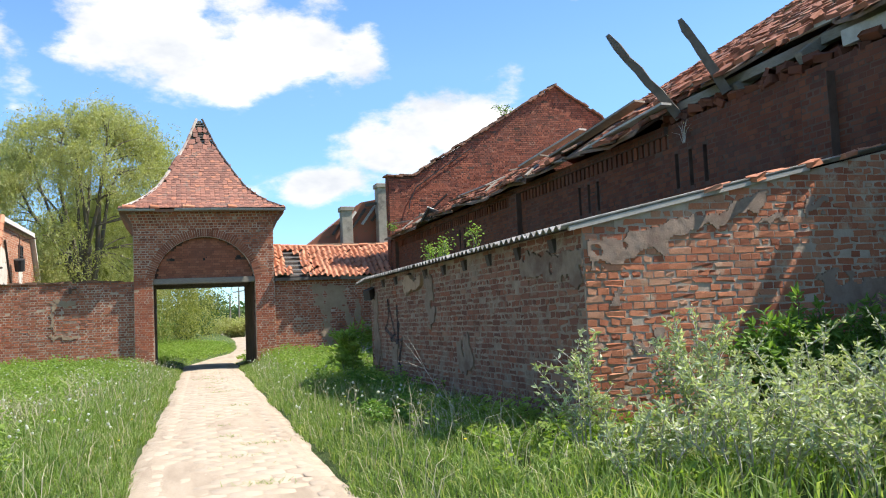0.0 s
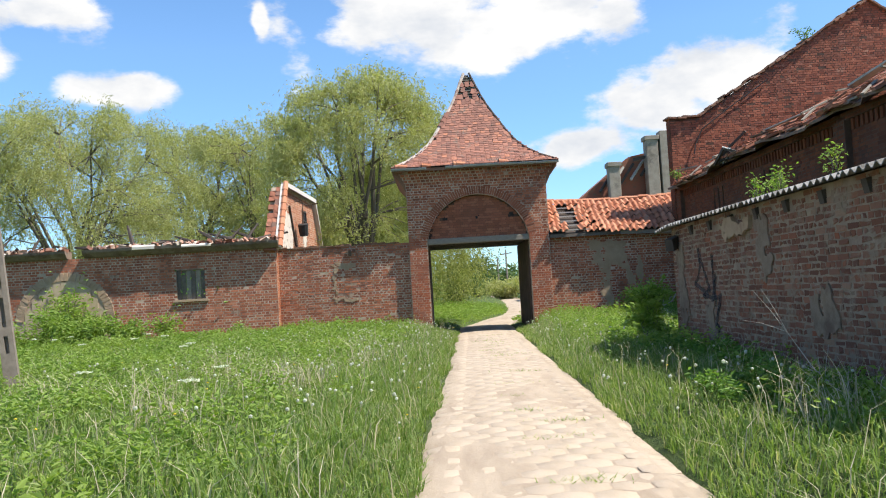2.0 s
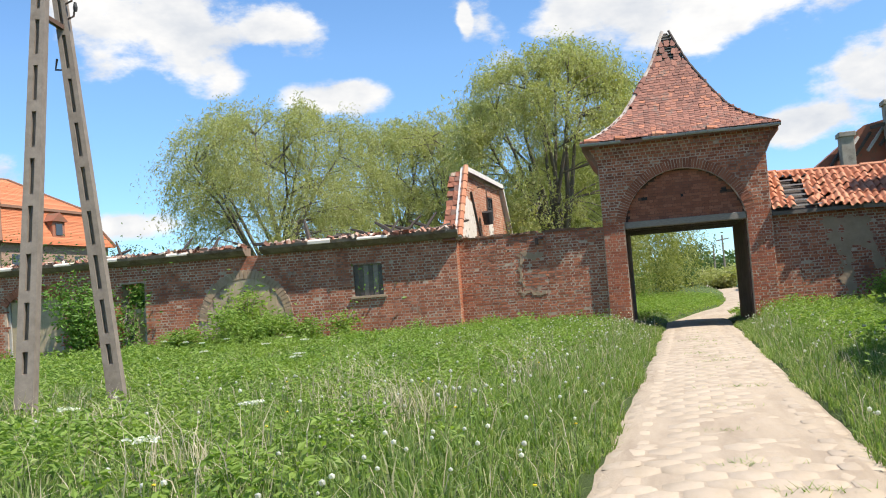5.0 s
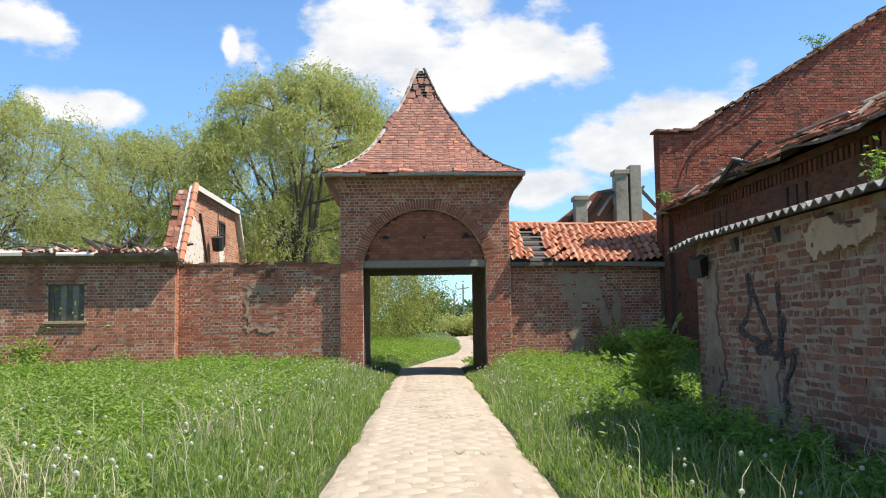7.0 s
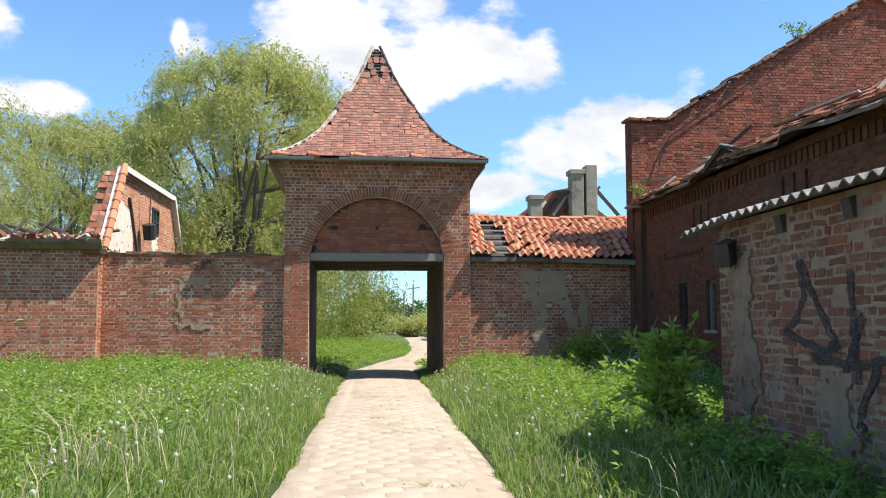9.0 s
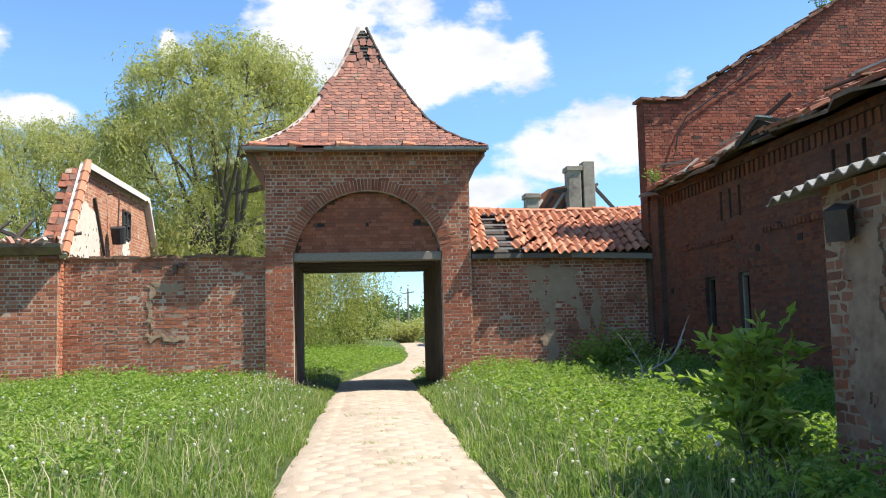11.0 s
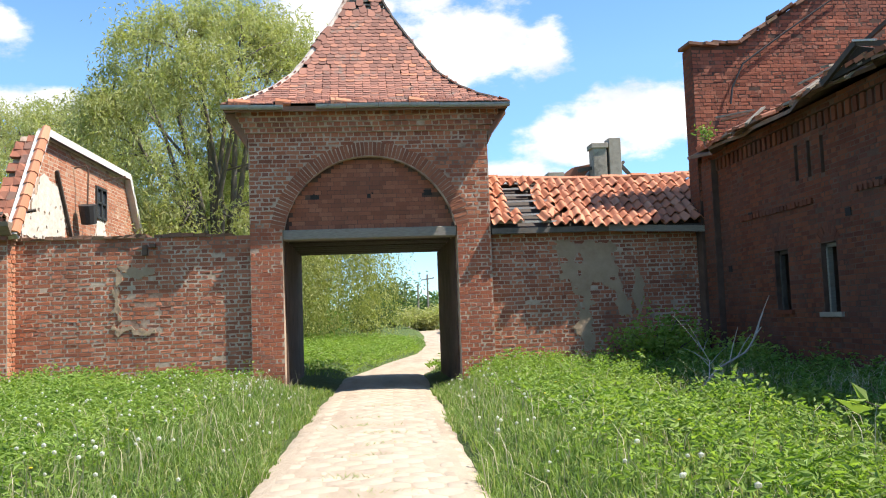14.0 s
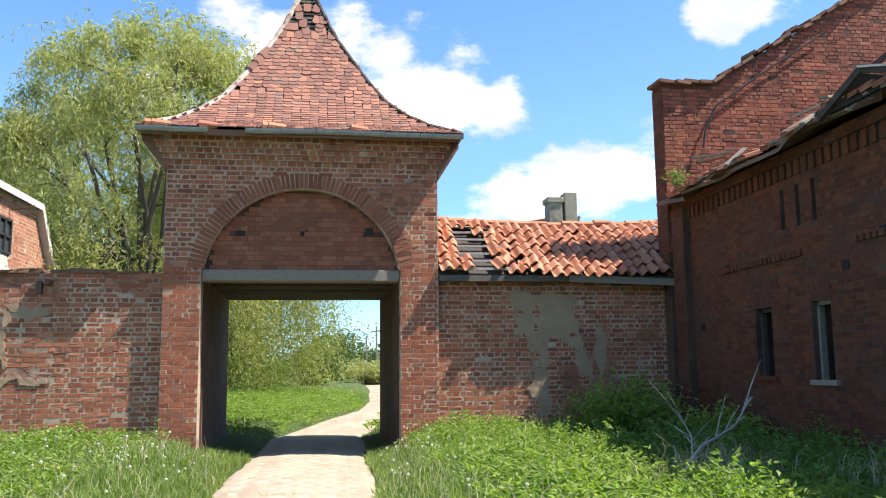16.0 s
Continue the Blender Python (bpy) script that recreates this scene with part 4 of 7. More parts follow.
def charred_beam(a, b, w, pale=False):
    bm = bmesh.new()
    a, b = Vector(a), Vector(b)
    tube(bm, [a, a.lerp(b, 0.5) + Vector((0, 0, 0.03)), b], [w, w * 0.9, w * 0.5], 5)
    return tagged(part("charred_beam", bm, M_WOOD if pale else M_WOOD_DARK, None), "charred roof timber lying on the wall top", "beam", "charred roof timbers")


for u, du, h, w in ((-0.9, 1.3, 0.25, 0.07), (-1.2, -1.1, 0.35, 0.06), (-1.6, 0.5, 0.55, 0.05), (-2.3, 0.9, 0.2, 0.07), (-2.6, -0.8, 0.3, 0.06), (-3.3, 0.6, 0.15, 0.07), (-4.7, -0.25, 0.75, 0.08), (-5.4, 0.5, 0.12, 0.06), (-6.8, -0.6, 0.2, 0.06), (-9.1, 0.3, 0.5, 0.05), (-11.2, -0.35, 0.6, 0.06), (-11.6, 0.6, 0.3, 0.07), (-12.4, 0.5, 0.15, 0.06), (-17.3, 0.55, 1.0, 0.06), (-0.6, -0.9, 0.4, 0.07), (-1.0, 0.4, 0.6, 0.06), (-1.9, -0.7, 0.45, 0.08), (-2.1, 0.3, 0.5, 0.05), (-3.0, -0.9, 0.18, 0.09), (-4.3, 0.8, 0.15, 0.08), (-5.9, -0.8, 0.1, 0.08), (-8.0, 0.15, 0.45, 0.06), (-8.4, -0.8, 0.12, 0.07), (-10.0, 0.7, 0.1, 0.07), (-13.2, -0.5, 0.25, 0.07)):
    charred_beam(WF.at(u, 3.52, -0.1), WF.at(u + du, 3.55 + h, -0.4), w)


def board_panel(face, u0, u1, v0, v1, n, label, parent, arched=False, framed=True):
    """A boarded-up opening: planks, ledges and a frame."""
    d = tagged(empty("door_panel"), label, "door", kind="structure")
    k = max(3, int((u1 - u0) / 0.22))
    for i in range(k):
        a, b = u0 + (u1 - u0) * i / k, u0 + (u1 - u0) * (i + 1) / k
        bm = bmesh.new()
        top = v1
        if arched:
            top = v1 - (arched if arched is not True else 0.22) * (abs((a + b) / 2 - (u0 + u1) / 2) / ((u1 - u0) / 2)) ** 2
        prism(bm, [(a + 0.003, v0), (b - 0.003, v0), (b - 0.003, top), (a + 0.003, top)], lambda u, v, w: face.at(u, v, n - w), 0.04)
        part("plank", bm, M_DOOR, d)
    for a, b in ((u0 - 0.09, u0 - 0.005), (u1 + 0.005, u1 + 0.09)) if framed else ():
        bm = bmesh.new()
        prism(bm, [(a, v0), (b, v0), (b, v1), (a, v1)], lambda u, v, w: face.at(u, v, n + 0.05 - w), 0.12)
        part("door_frame", bm, M_WOOD_PALE, d)
    bm = bmesh.new()
    prism(bm, [((u0 + u1) / 2 - 0.03, v1 - 0.5), ((u0 + u1) / 2 + 0.03, v1 - 0.5), ((u0 + u1) / 2 + 0.03, v1 - 0.35), ((u0 + u1) / 2 - 0.03, v1 - 0.35)], lambda u, v, w: face.at(u, v, n + 0.02 - w), 0.02)
    part("latch", bm, M_RUST, d)
    return d


board_panel(WF, -15.35, -13.5, 0, 2.55, -0.12, "grey boarded double door in the stable front", wing, True)
board_panel(WF, -11.15, -10.5, 0, 1.85, -0.12, "low grey boarding below an open window", wing)
board_panel(WF, -18.8, -17.4, 0, 1.75, -0.12, "low grey boarding below an open window", wing)
board_panel(WF, -8.25, -5.65, 0, 2.5, 0.02, "grey boarded arched doorway", wing, 1.1, False)
board_panel(WF, -24.4, -22.7, 0, 2.55, -0.12, "grey boarded double door in the stable front", wing, True)
voussoirs(wing, WF, -6.95, 1.2, 1.33, 1.6, 0.05, math.pi - 0.05, 34, M_PLASTER, 0.03)
for u0, u1, v1 in ((-15.45, -13.4, 2.25),):
    c, h = (u0 + u1) / 2, (u1 - u0) / 2
    r = (h * h + 0.5 * 0.5) / 1.0
    a = math.asin(h / r)
    voussoirs(wing, WF, c, v1 + 0.45 - r, r, r + 0.26, math.pi / 2 - a, math.pi / 2 + a, 20, M_BRICK_WALL, 0.02)
# shuttered window near the corner
sw = tagged(empty("window_1"), "rotten grey shuttered window", "window", kind="structure")
for i in range(6):
    a = -3.31 + i * 0.155
    bm = bmesh.new()
    box(bm, 0, 0, 0, 0.14, 0.03, (0.97, 0.95, 0.97, 0.93, 0.96, 0.94)[i])
    bm.transform(Matrix.Translation(WF.at(a, 1.71, -0.08)) @ pose(0, 0, 0, 0, 0, 4))
    part("shutter_board", bm, M_WOOD if i in (2, 4) else M_BEAM, sw)
for a in (-3.34, -2.87, -2.42):
    bm = bmesh.new()
    box(bm, 0, 0, 0, 0.06, 0.07, 0.98)
    bm.transform(Matrix.Translation(WF.at(a, 1.7, -0.12)) @ pose(0, 0, 0, 0, 0, 4))
    part("window_frame", bm, M_WOOD, sw)
bm = bmesh.new()
prism(bm, [(-3.42, 1.62), (-2.28, 1.62), (-2.28, 1.69), (-3.42, 1.69)], lambda u, v, w: WF.at(u, v, 0.08 - w), 0.2)
part("window_sill", bm, M_PLASTER, sw)
# rear and dark inside of the stable
bm = bmesh.new()
box(bm, -30, 8.6, 0, 0, 9.0, 3.2)
bm.transform(WM)
tagged(part("wall_stable_back", bm, M_BRICK_WALL, None), "rear brick wall of the roofless stable", "wall", kind="structure")

# mansard gable, facing the gate
GF = Face((-5.72, 31.55, 0), Vector((0.03, 1, 0)), Vector((1, -0.03, 0)))
gable = tagged(empty("wall_gable"), "sunlit brick mansard gable end with fallen plaster", "wall", kind="structure")
GO = [(0.0, 3.2), (1.45, 5.5), (7.1, 5.5), (8.7, 3.3), (8.7, 0), (0.43, 0), (0.43, 3.2)]
bm = bmesh.new()
prism(bm, GO, GF.inward, 0.4)
part("wall_core", bm, M_MORTAR, gable)


def gable_in(u, v):
    if 4.75 < u < 5.55 and 4.15 < v < 5.0:
        return False
    return v < 3.2 + 1.55 * u and v < 5.45 and v < 3.3 + (8.7 - u) * 1.38 and u > 0.2
lay(gable, GF, 0.1, 8.7, 2.6, 5.5, lambda u, v: gable_in(u, v) and not (u < 2.6 and v < 4.6), M_BRICK_SUNLIT, gone=0.01, picked=lambda u, v: v > 3.2)
blob(GF, [(0.35, 3.3), (0.9, 4.1), (1.6, 4.75), (2.3, 4.55), (2.75, 4.1), (2.7, 3.3)], M_WHITE, gable, "plaster_patch", "bright flaking white plaster", grow=0.06)
bm = bmesh.new()
beam(bm, GF.at(2.2, 4.9, 0.05), GF.at(3.1, 3.4, 0.06), 0.06, 0.07, (1, 0, 0))
part("flue_scar", bm, M_WOOD_DARK, gable, "dark diagonal timber scar")
for (u0, v0), (u1, v1) in (((-0.1, 3.25), (1.42, 5.55)), ((1.4, 5.57), (7.15, 5.57)), ((7.12, 5.55), (8.8, 3.3))):
    for o, w, mt in ((0.06, 0.2, M_PAINTED), (0.13, 0.1, M_PAINTED)):
        bm = bmesh.new()
        beam(bm, GF.at(u0, v0 + (0 if o < 0.2 else 0.1), o), GF.at(u1, v1 + (0 if o < 0.2 else 0.1), o), 0.16, w, (1, 0, 0))
        part("verge_board", bm, mt, gable, "whitewashed verge board")
for k in range(9):
    bm = bmesh.new()
    f = k / 9
    p = GF.at(-0.1 + 1.5 * f, 3.3 + 2.3 * f, 0.12)
    q = GF.at(-0.1 + 1.5 * (f + 0.14), 3.3 + 2.3 * (f + 0.14), 0.12)
    tube(bm, [p, q], [0.11, 0.085], 8)
    part("verge_tile", bm, M_PANTILE, gable, "lime-spotted clay verge tile")
roof_rest = []
for r in range(14):
    for c in range(2):
        f = r / 14
        s = brick_shape(0.2, 0.22, 0.05, rng.normal(0, 0.012, (8, 3)))
        fr = Face(GF.at(-0.1 + 1.5 * f, 3.25 + 2.3 * f, 0.0 - 0.21 * c - 0.1), Vector((-1, 0, 0)), Vector((0, -0.83, 0.55)), Vector((0, 0.55, 0.83)))
        if rng.random() > 0.12 * c:
            roof_rest.append(fr.many(s))
ob = child("tile_remnant", fast_mesh("tile_remnant", np.concatenate(roof_rest), (BRICK_QUADS[None] + 12 * np.arange(len(roof_rest))[:, None, None]).reshape(-1, 4), M_TILE_BARN), gable)
ob["kind"] = "stuff"
gw = tagged(empty("window_2"), "small dark four-pane attic window", "window", kind="structure")
bm = bmesh.new()
prism(bm, [(4.8, 4.2), (5.5, 4.2), (5.5, 4.95), (4.8, 4.95)], lambda u, v, w: GF.at(u, v, 0.005 - w), 0.03)
part("pane", bm, M_GLASS, gw)
for (a, b, c, d) in ((4.77, 4.17, 4.84, 4.98), (5.46, 4.17, 5.53, 4.98), (5.11, 4.17, 5.18, 4.98), (4.84, 4.17, 5.46, 4.23), (4.84, 4.92, 5.46, 4.98), (4.84, 4.55, 5.46, 4.6)):
    bm = bmesh.new()
    prism(bm, [(a, b), (c, b), (c, d), (a, d)], lambda u, v, w: GF.at(u, v, 0.05 - w), 0.05)
    part("window_frame", bm, M_METAL_DARK, gw)
blob(GF, [(4.8, 4.1), (5.5, 4.12), (5.4, 3.3), (4.85, 3.3)], M_WHITE, gable, "plaster_patch")
lampb = tagged(empty("wall_bucket_lamp"), "black metal barn lamp on a thin bracket", "lamp")
bm = bmesh.new()
p = GF.at(3.35, 4.3, 0.3)
tube(bm, [p, p + Vector((0.0, 0.12, -0.42))], [0.2, 0.17], 12)
part("shade", bm, M_METAL_DARK, lampb)
bm = bmesh.new()
tube(bm, [GF.at(3.3, 5.15, 0.02), GF.at(3.32, 5.2, 0.28), GF.at(3.36, 5.1, 0.32), p], [0.02, 0.02, 0.02, 0.02], 6)
part("bracket", bm, M_RUST, lampb)
bm = bmesh.new()
beam(bm, GF.at(5.4, 5.2, 0.02), GF.at(5.4, 5.28, 0.55), 0.04, 0.04)
part("iron_bar", bm, M_RUST, gable)

# ---- barn ----
barn_wall = tagged(empty("wall_barn"), "dark red brick barn wall with corbel table and slits", "wall", kind="structure")
BF = westward(BX)          # u = -y
BZ = 4.5
SLITS = [(27.42, 3.15), (23.4, 3.15), (15.6, 3.15), (12.0, 3.15)]
holes = [(-28.78, -28.3, 1.35, 2.35), (-27.25, -26.8, 1.3, 2.35)]
for yc, z in SLITS:
    for k in (-0.4, 0, 0.4):
        holes.append((-(yc + k) - 0.05, -(yc + k) + 0.05, 3.42, 4.0))
us = sorted({-31.6, -2.0, *[round(h[0], 3) for h in holes], *[round(h[1], 3) for h in holes]})
vs_ = sorted({0.0, BZ, *[h[2] for h in holes], *[h[3] for h in holes]})
gaps = {(i, j) for i in range(len(us) - 1) for j in range(len(vs_) - 1) for w in holes if w[0] - 0.005 < us[i] and us[i + 1] < w[1] + 0.005 and w[2] - 0.01 < vs_[j] and vs_[j + 1] < w[3] + 0.01}
bm = bmesh.new()
slab(bm, BF, us, vs_, gaps, 0.5)
part("wall_core", bm, M_MORTAR_DARK, barn_wall)


def barn_cut(a, b, v):
    """Trims a brick that would reach over an opening."""
    for h in holes:
        if h[2] - 0.03 < v < h[3] + 0.03 and a < h[1] and b > h[0]:
            if h[0] - a > b - h[1]:
                b = min(b, h[0])
            else:
                a = max(a, h[1])
    return a, b



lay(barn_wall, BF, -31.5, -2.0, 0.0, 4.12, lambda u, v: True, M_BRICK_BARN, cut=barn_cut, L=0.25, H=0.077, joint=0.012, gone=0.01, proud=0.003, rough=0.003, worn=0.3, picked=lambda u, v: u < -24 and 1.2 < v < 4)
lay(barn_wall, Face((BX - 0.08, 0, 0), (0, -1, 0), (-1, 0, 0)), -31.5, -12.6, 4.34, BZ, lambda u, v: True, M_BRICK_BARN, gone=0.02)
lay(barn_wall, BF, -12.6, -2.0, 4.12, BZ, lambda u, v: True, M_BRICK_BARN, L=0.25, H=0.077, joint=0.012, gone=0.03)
bm = bmesh.new()
box(bm, BX - 0.076, 12.6, 4.34, BX + 0.1, 31.5, BZ - 0.004)
part("eaves_course", bm, M_MORTAR_DARK, barn_wall)
dent = []
y = 12.7
while y < 31.3:
    s = np.array([(-0.05, -0.11, -0.03), (0.05, -0.11, -0.03), (0.05, 0.11, -0.03), (-0.05, 0.11, -0.03), (-0.05, -0.11, 0.035), (0.05, -0.11, 0.035), (0.05, 0.11, 0.035), (-0.05, 0.11, 0.035)])
    dent.append(BF.many(s + (-y, 4.235, 0)))
    y += 0.19
dq = np.array([(0, 1, 5, 4), (1, 2, 6, 5), (2, 3, 7, 6), (3, 0, 4, 7), (4, 5, 6, 7)])
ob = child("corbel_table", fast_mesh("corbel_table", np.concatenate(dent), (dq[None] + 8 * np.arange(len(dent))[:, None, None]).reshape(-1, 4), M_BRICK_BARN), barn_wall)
ob["kind"] = "stuff"
for y in (31.2, 19.35, 9.0):
    bm = bmesh.new()
    box(bm, BX - 0.13, y - 0.25, 0, BX - 0.002, y + 0.25, 4.34)
    part("pilaster", bm, M_MORTAR_DARK, barn_wall)
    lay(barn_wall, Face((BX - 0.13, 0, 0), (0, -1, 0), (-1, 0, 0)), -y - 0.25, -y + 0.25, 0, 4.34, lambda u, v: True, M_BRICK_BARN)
# string course, and raised dark patches that paint the shade of sockets
for y, z in ((29.6, 3.0), (25.6, 3.0), (24.9, 2.72), (26.4, 2.68), (30.6, 2.1), (22.3, 3.0)):
    bm = bmesh.new()
    box(bm, BX - 0.018, y - 0.07, z, BX + 0.01, y + 0.07, z + 0.12)
    part("socket_shade_patch", bm, M_HOLE_SHADE, barn_wall)
lay(barn_wall, Face((BX - 0.04, 0, 0), (0, -1, 0), (-1, 0, 0)), -31, -20, 2.98, 3.09, lambda u, v: math.sin(u * 1.7) > -0.6, M_BRICK_BARN)
for k, (u0, u1, v0, v1) in enumerate(holes[:2]):
    w_ = tagged(empty("window_%d" % (3 + k)), "narrow broken stable window with grey frame", "window", kind="structure")
    for a, b, c, d in ((u0, v0, u0 + 0.05, v1), (u0, v1 - 0.06, u1, v1)):
        bm = bmesh.new()
        prism(bm, [(a, b), (c, b), (c, d), (a, d)], lambda u, v, w: BF.at(u, v, -0.08 - w), 0.08)
        part("window_frame", bm, M_WOOD_DARK if k == 0 else M_WOOD, w_)
    bm = bmesh.new()
    prism(bm, [(u0 - 0.08, v0 - 0.07), (u1 + 0.1, v0 - 0.07), (u1 + 0.1, v0), (u0 - 0.08, v0)], lambda u, v, w: BF.at(u, v, 0.05 - w), 0.25)
    part("window_sill", bm, M_BRICK_BARN if k == 0 else M_STACK, w_)
    c, h = (u0 + u1) / 2, (u1 - u0) / 2 + 0.03
    voussoirs(barn_wall, BF, c, v1 - 0.12, h, h + 0.15, 0.5, math.pi - 0.5, 9, M_BRICK_BARN, 0.006)
# barn floor dark inside: far wall and closed ends
bm = bmesh.new()
box(bm, 21.5, 2, 0, 22, 31.5, 4.5)
tagged(part("wall_barn_far", bm, M_BRICK_BARN, None), "far brick wall of the barn", "wall", kind="structure")
bm = bmesh.new()
prism(bm, [(8.0, 0), (21.5, 0), (21.5, 4.5), (14.8, 9.0), (8.0, 4.4)], lambda u, v, w: (u, 1.6 + w, v), 0.4)
tagged(part("wall_barn_end", bm, M_BRICK_BARN, None), "brick end wall of the barn", "wall", kind="structure")

# tall gable behind the barn
TF = south(31.6)
tall = tagged(empty("wall_tall_gable"), "tall brick fire gable at the barn's end with tiled verge", "wall", kind="structure")
TO = [(7.82, 0), (7.82, 6.85), (8.75, 6.85), (14.8, 10.55), (21.8, 6.4), (21.8, 0)]
bm = bmesh.new()
prism(bm, TO, TF.inward, 0.5)
part("wall_core", bm, M_MORTAR_DARK, tall)


def tall_in(u, v):
    return v < (6.8 if u < 8.75 else 6.85 + 0.6116 * (u - 8.75) - 0.05) and v < 10.5 - 0.593 * (u - 14.8)
lay(tall, TF, 7.82, 18.5, 3.6, 10.5, tall_in, M_BRICK_TALL, L=0.25, H=0.079, joint=0.014, gone=0.02, rough=0.005, proud=0.004, worn=0.35, picked=lambda u, v: u < 10.5 and v > 5)
lay(tall, Face((7.82, 0, 0), (0, -1, 0), (-1, 0, 0)), -32.1, -31.6, 3.0, 6.85, lambda u, v: True, M_BRICK_BARN)
for p, q in (((7.72, 6.87), (8.8, 6.9)), ((8.78, 6.92), (14.85, 10.62)), ((14.75, 10.6), (21.9, 6.4))):
    n = max(3, int(math.hypot(q[0] - p[0], q[1] - p[1]) / 0.24))
    for k in range(n):
        a = Vector((p[0] + (q[0] - p[0]) * k / n, 31.78, p[1] + (q[1] - p[1]) * k / n))
        b = Vector((p[0] + (q[0] - p[0]) * (k + 1.15) / n, 31.78, p[1] + (q[1] - p[1]) * (k + 1.15) / n + rng.normal(0, 0.02)))
        bm = bmesh.new()
        beam(bm, a + Vector((0, rng.normal(0, 0.04), rng.normal(0, 0.02))), b, 0.54 + 0.06 * rng.random(), 0.06)
        part("coping_tile", bm, M_COPING, tall)
# iron stay leaning on the gable
bm = bmesh.new()
tube(bm, [(8.55, 31.5, 5.6), (8.62, 31.53, 5.95), (8.88, 31.53, 6.45), (9.82, 31.53, 7.1), (11.2, 31.53, 8.0)], [0.022, 0.022, 0.022, 0.02, 0.018], 5)
part("iron_stay", bm, M_METAL_DARK, tall)

# barn roof: sagging slope of broken tiles on boards, open towards the near end
barn_roof = tagged(empty("barn_roof"), "collapsing barn roof of broken red tiles on rafters", "roof", kind="structure")
EXX, EZZ, RXX = 7.55, 4.55, 14.8


def ridge_z(y):
    """The ridge has come down towards the gable."""
    return float(np.interp(y, [2, 13, 17, 20, 23, 31.6], [9.2, 9.1, 8.8, 8.4, 8.0, 7.7]))



def sag(y):
    return -0.12 * (1 + math.sin(y * 0.7)) * 0.5 - 0.05 * math.sin(y * 1.9)
YR = np.linspace(12.6, 31.55, 40)
vs, fs = [], []
for y in YR:
    for f in (0.0, 0.15, 0.4, 0.7, 1.0):
        e = 0.06 * noise.noise((y * 1.3, f * 3, 0))
        vs.append((EXX + (RXX - EXX) * f + (rng.normal(0, 0.08) if f == 0 else 0), y, EZZ + (ridge_z(y) - EZZ) * f + sag(y) * math.sin(math.pi * min(f + 0.3, 1)) + e))
n0 = len(vs)
vs += [(x, y, z - 0.06) for x, y, z in vs]
for j in range(len(YR) - 1):
    for i in range(4):
        q = (j * 5 + i, j * 5 + i + 1, (j + 1) * 5 + i + 1, (j + 1) * 5 + i)
        fs += [q, tuple(k + n0 for k in q[::-1])]
    fs.append((j * 5, (j + 1) * 5, (j + 1) * 5 + n0, j * 5 + n0))
child("roof_boarding", mesh_of("roof_boarding", vs, fs, M_SHEATHING), barn_roof)
bv = []
for r in range(38):
    f0 = r / 38
    for c in range(int(19.2 / 0.24)):
        y = 12.5 + c * 0.24 + rng.normal(0, 0.02)
        hole = noise.noise((y * 0.55, f0 * 6, 2.2))
        if hole > 0.33 or (f0 < 0.05 and rng.random() < 0.45) or rng.random() < 0.04:
            continue
        s = brick_shape(0.225, 0.3, 0.03, rng.normal(0, 0.012, (8, 3)))
        pu = Vector((RXX - EXX, 0, ridge_z(y) - EZZ)).normalized()
        fr = Face((EXX + (RXX - EXX) * f0, y, EZZ + (ridge_z(y) - EZZ) * f0 + sag(y) * math.sin(math.pi * min(f0 + 0.3, 1)) + 0.07), (0, -1, 0), Vector((-pu.z, 0, pu.x)), pu)
        mm = np.array(pose(0, 0, 0, rng.normal(-5, 3), rng.normal(0, 3), rng.normal(0, 5)).to_3x3())
        bv.append(fr.many(s @ mm.T))
ob = child("tiling", fast_mesh("tiling", np.concatenate(bv), (BRICK_QUADS[None] + 12 * np.arange(len(bv))[:, None, None]).reshape(-1, 4), M_TILE_BARN), barn_roof)
ob["kind"] = "stuff"


YR2 = np.linspace(2.0, 12.7, 20)
vs, fs = [], []
for y in YR2:
    for f in (0.09 + 0.05 * math.sin(y * 2.1), 0.5, 1.0):
        vs.append((EXX + (RXX - EXX) * f, y, EZZ + (ridge_z(y) - EZZ) * f + 0.13))
n0 = len(vs)
vs += [(x, y, z - 0.05) for x, y, z in vs]
for j in range(len(YR2) - 1):
    for i in range(2):
        q = (j * 3 + i, j * 3 + i + 1, (j + 1) * 3 + i + 1, (j + 1) * 3 + i)
        fs += [q, tuple(k + n0 for k in q[::-1])]
    fs.append((j * 3, (j + 1) * 3, (j + 1) * 3 + n0, j * 3 + n0))
child("roof_boarding", mesh_of("roof_boarding", vs, fs, M_SHEATHING), barn_roof)


def timber(a, b, w, h, mt, label="", name="rafter"):
    bm = bmesh.new()
    beam(bm, a, b, w, h)
    return part(name, bm, mt, barn_roof, label)
for k in range(7):
    y = 3.2 + 1.55 * k
    timber((8.0 + 0.1 * (k % 2), y, 4.7), (14.8, y, ridge_z(y)), 0.14, 0.16, M_WOOD)
for k, f in enumerate((0.1, 0.2, 0.3, 0.42, 0.55, 0.7, 0.85, 1.0)):
    timber((EXX + (RXX - EXX) * f, 2.5, EZZ + (9.2 - EZZ) * f + 0.13), (EXX + (RXX - EXX) * f, 12.8 + (k % 3) * 0.4, EZZ + (9.1 - EZZ) * f + 0.13), 0.06, 0.05, M_WOOD_PALE, name="lath")
bv = []
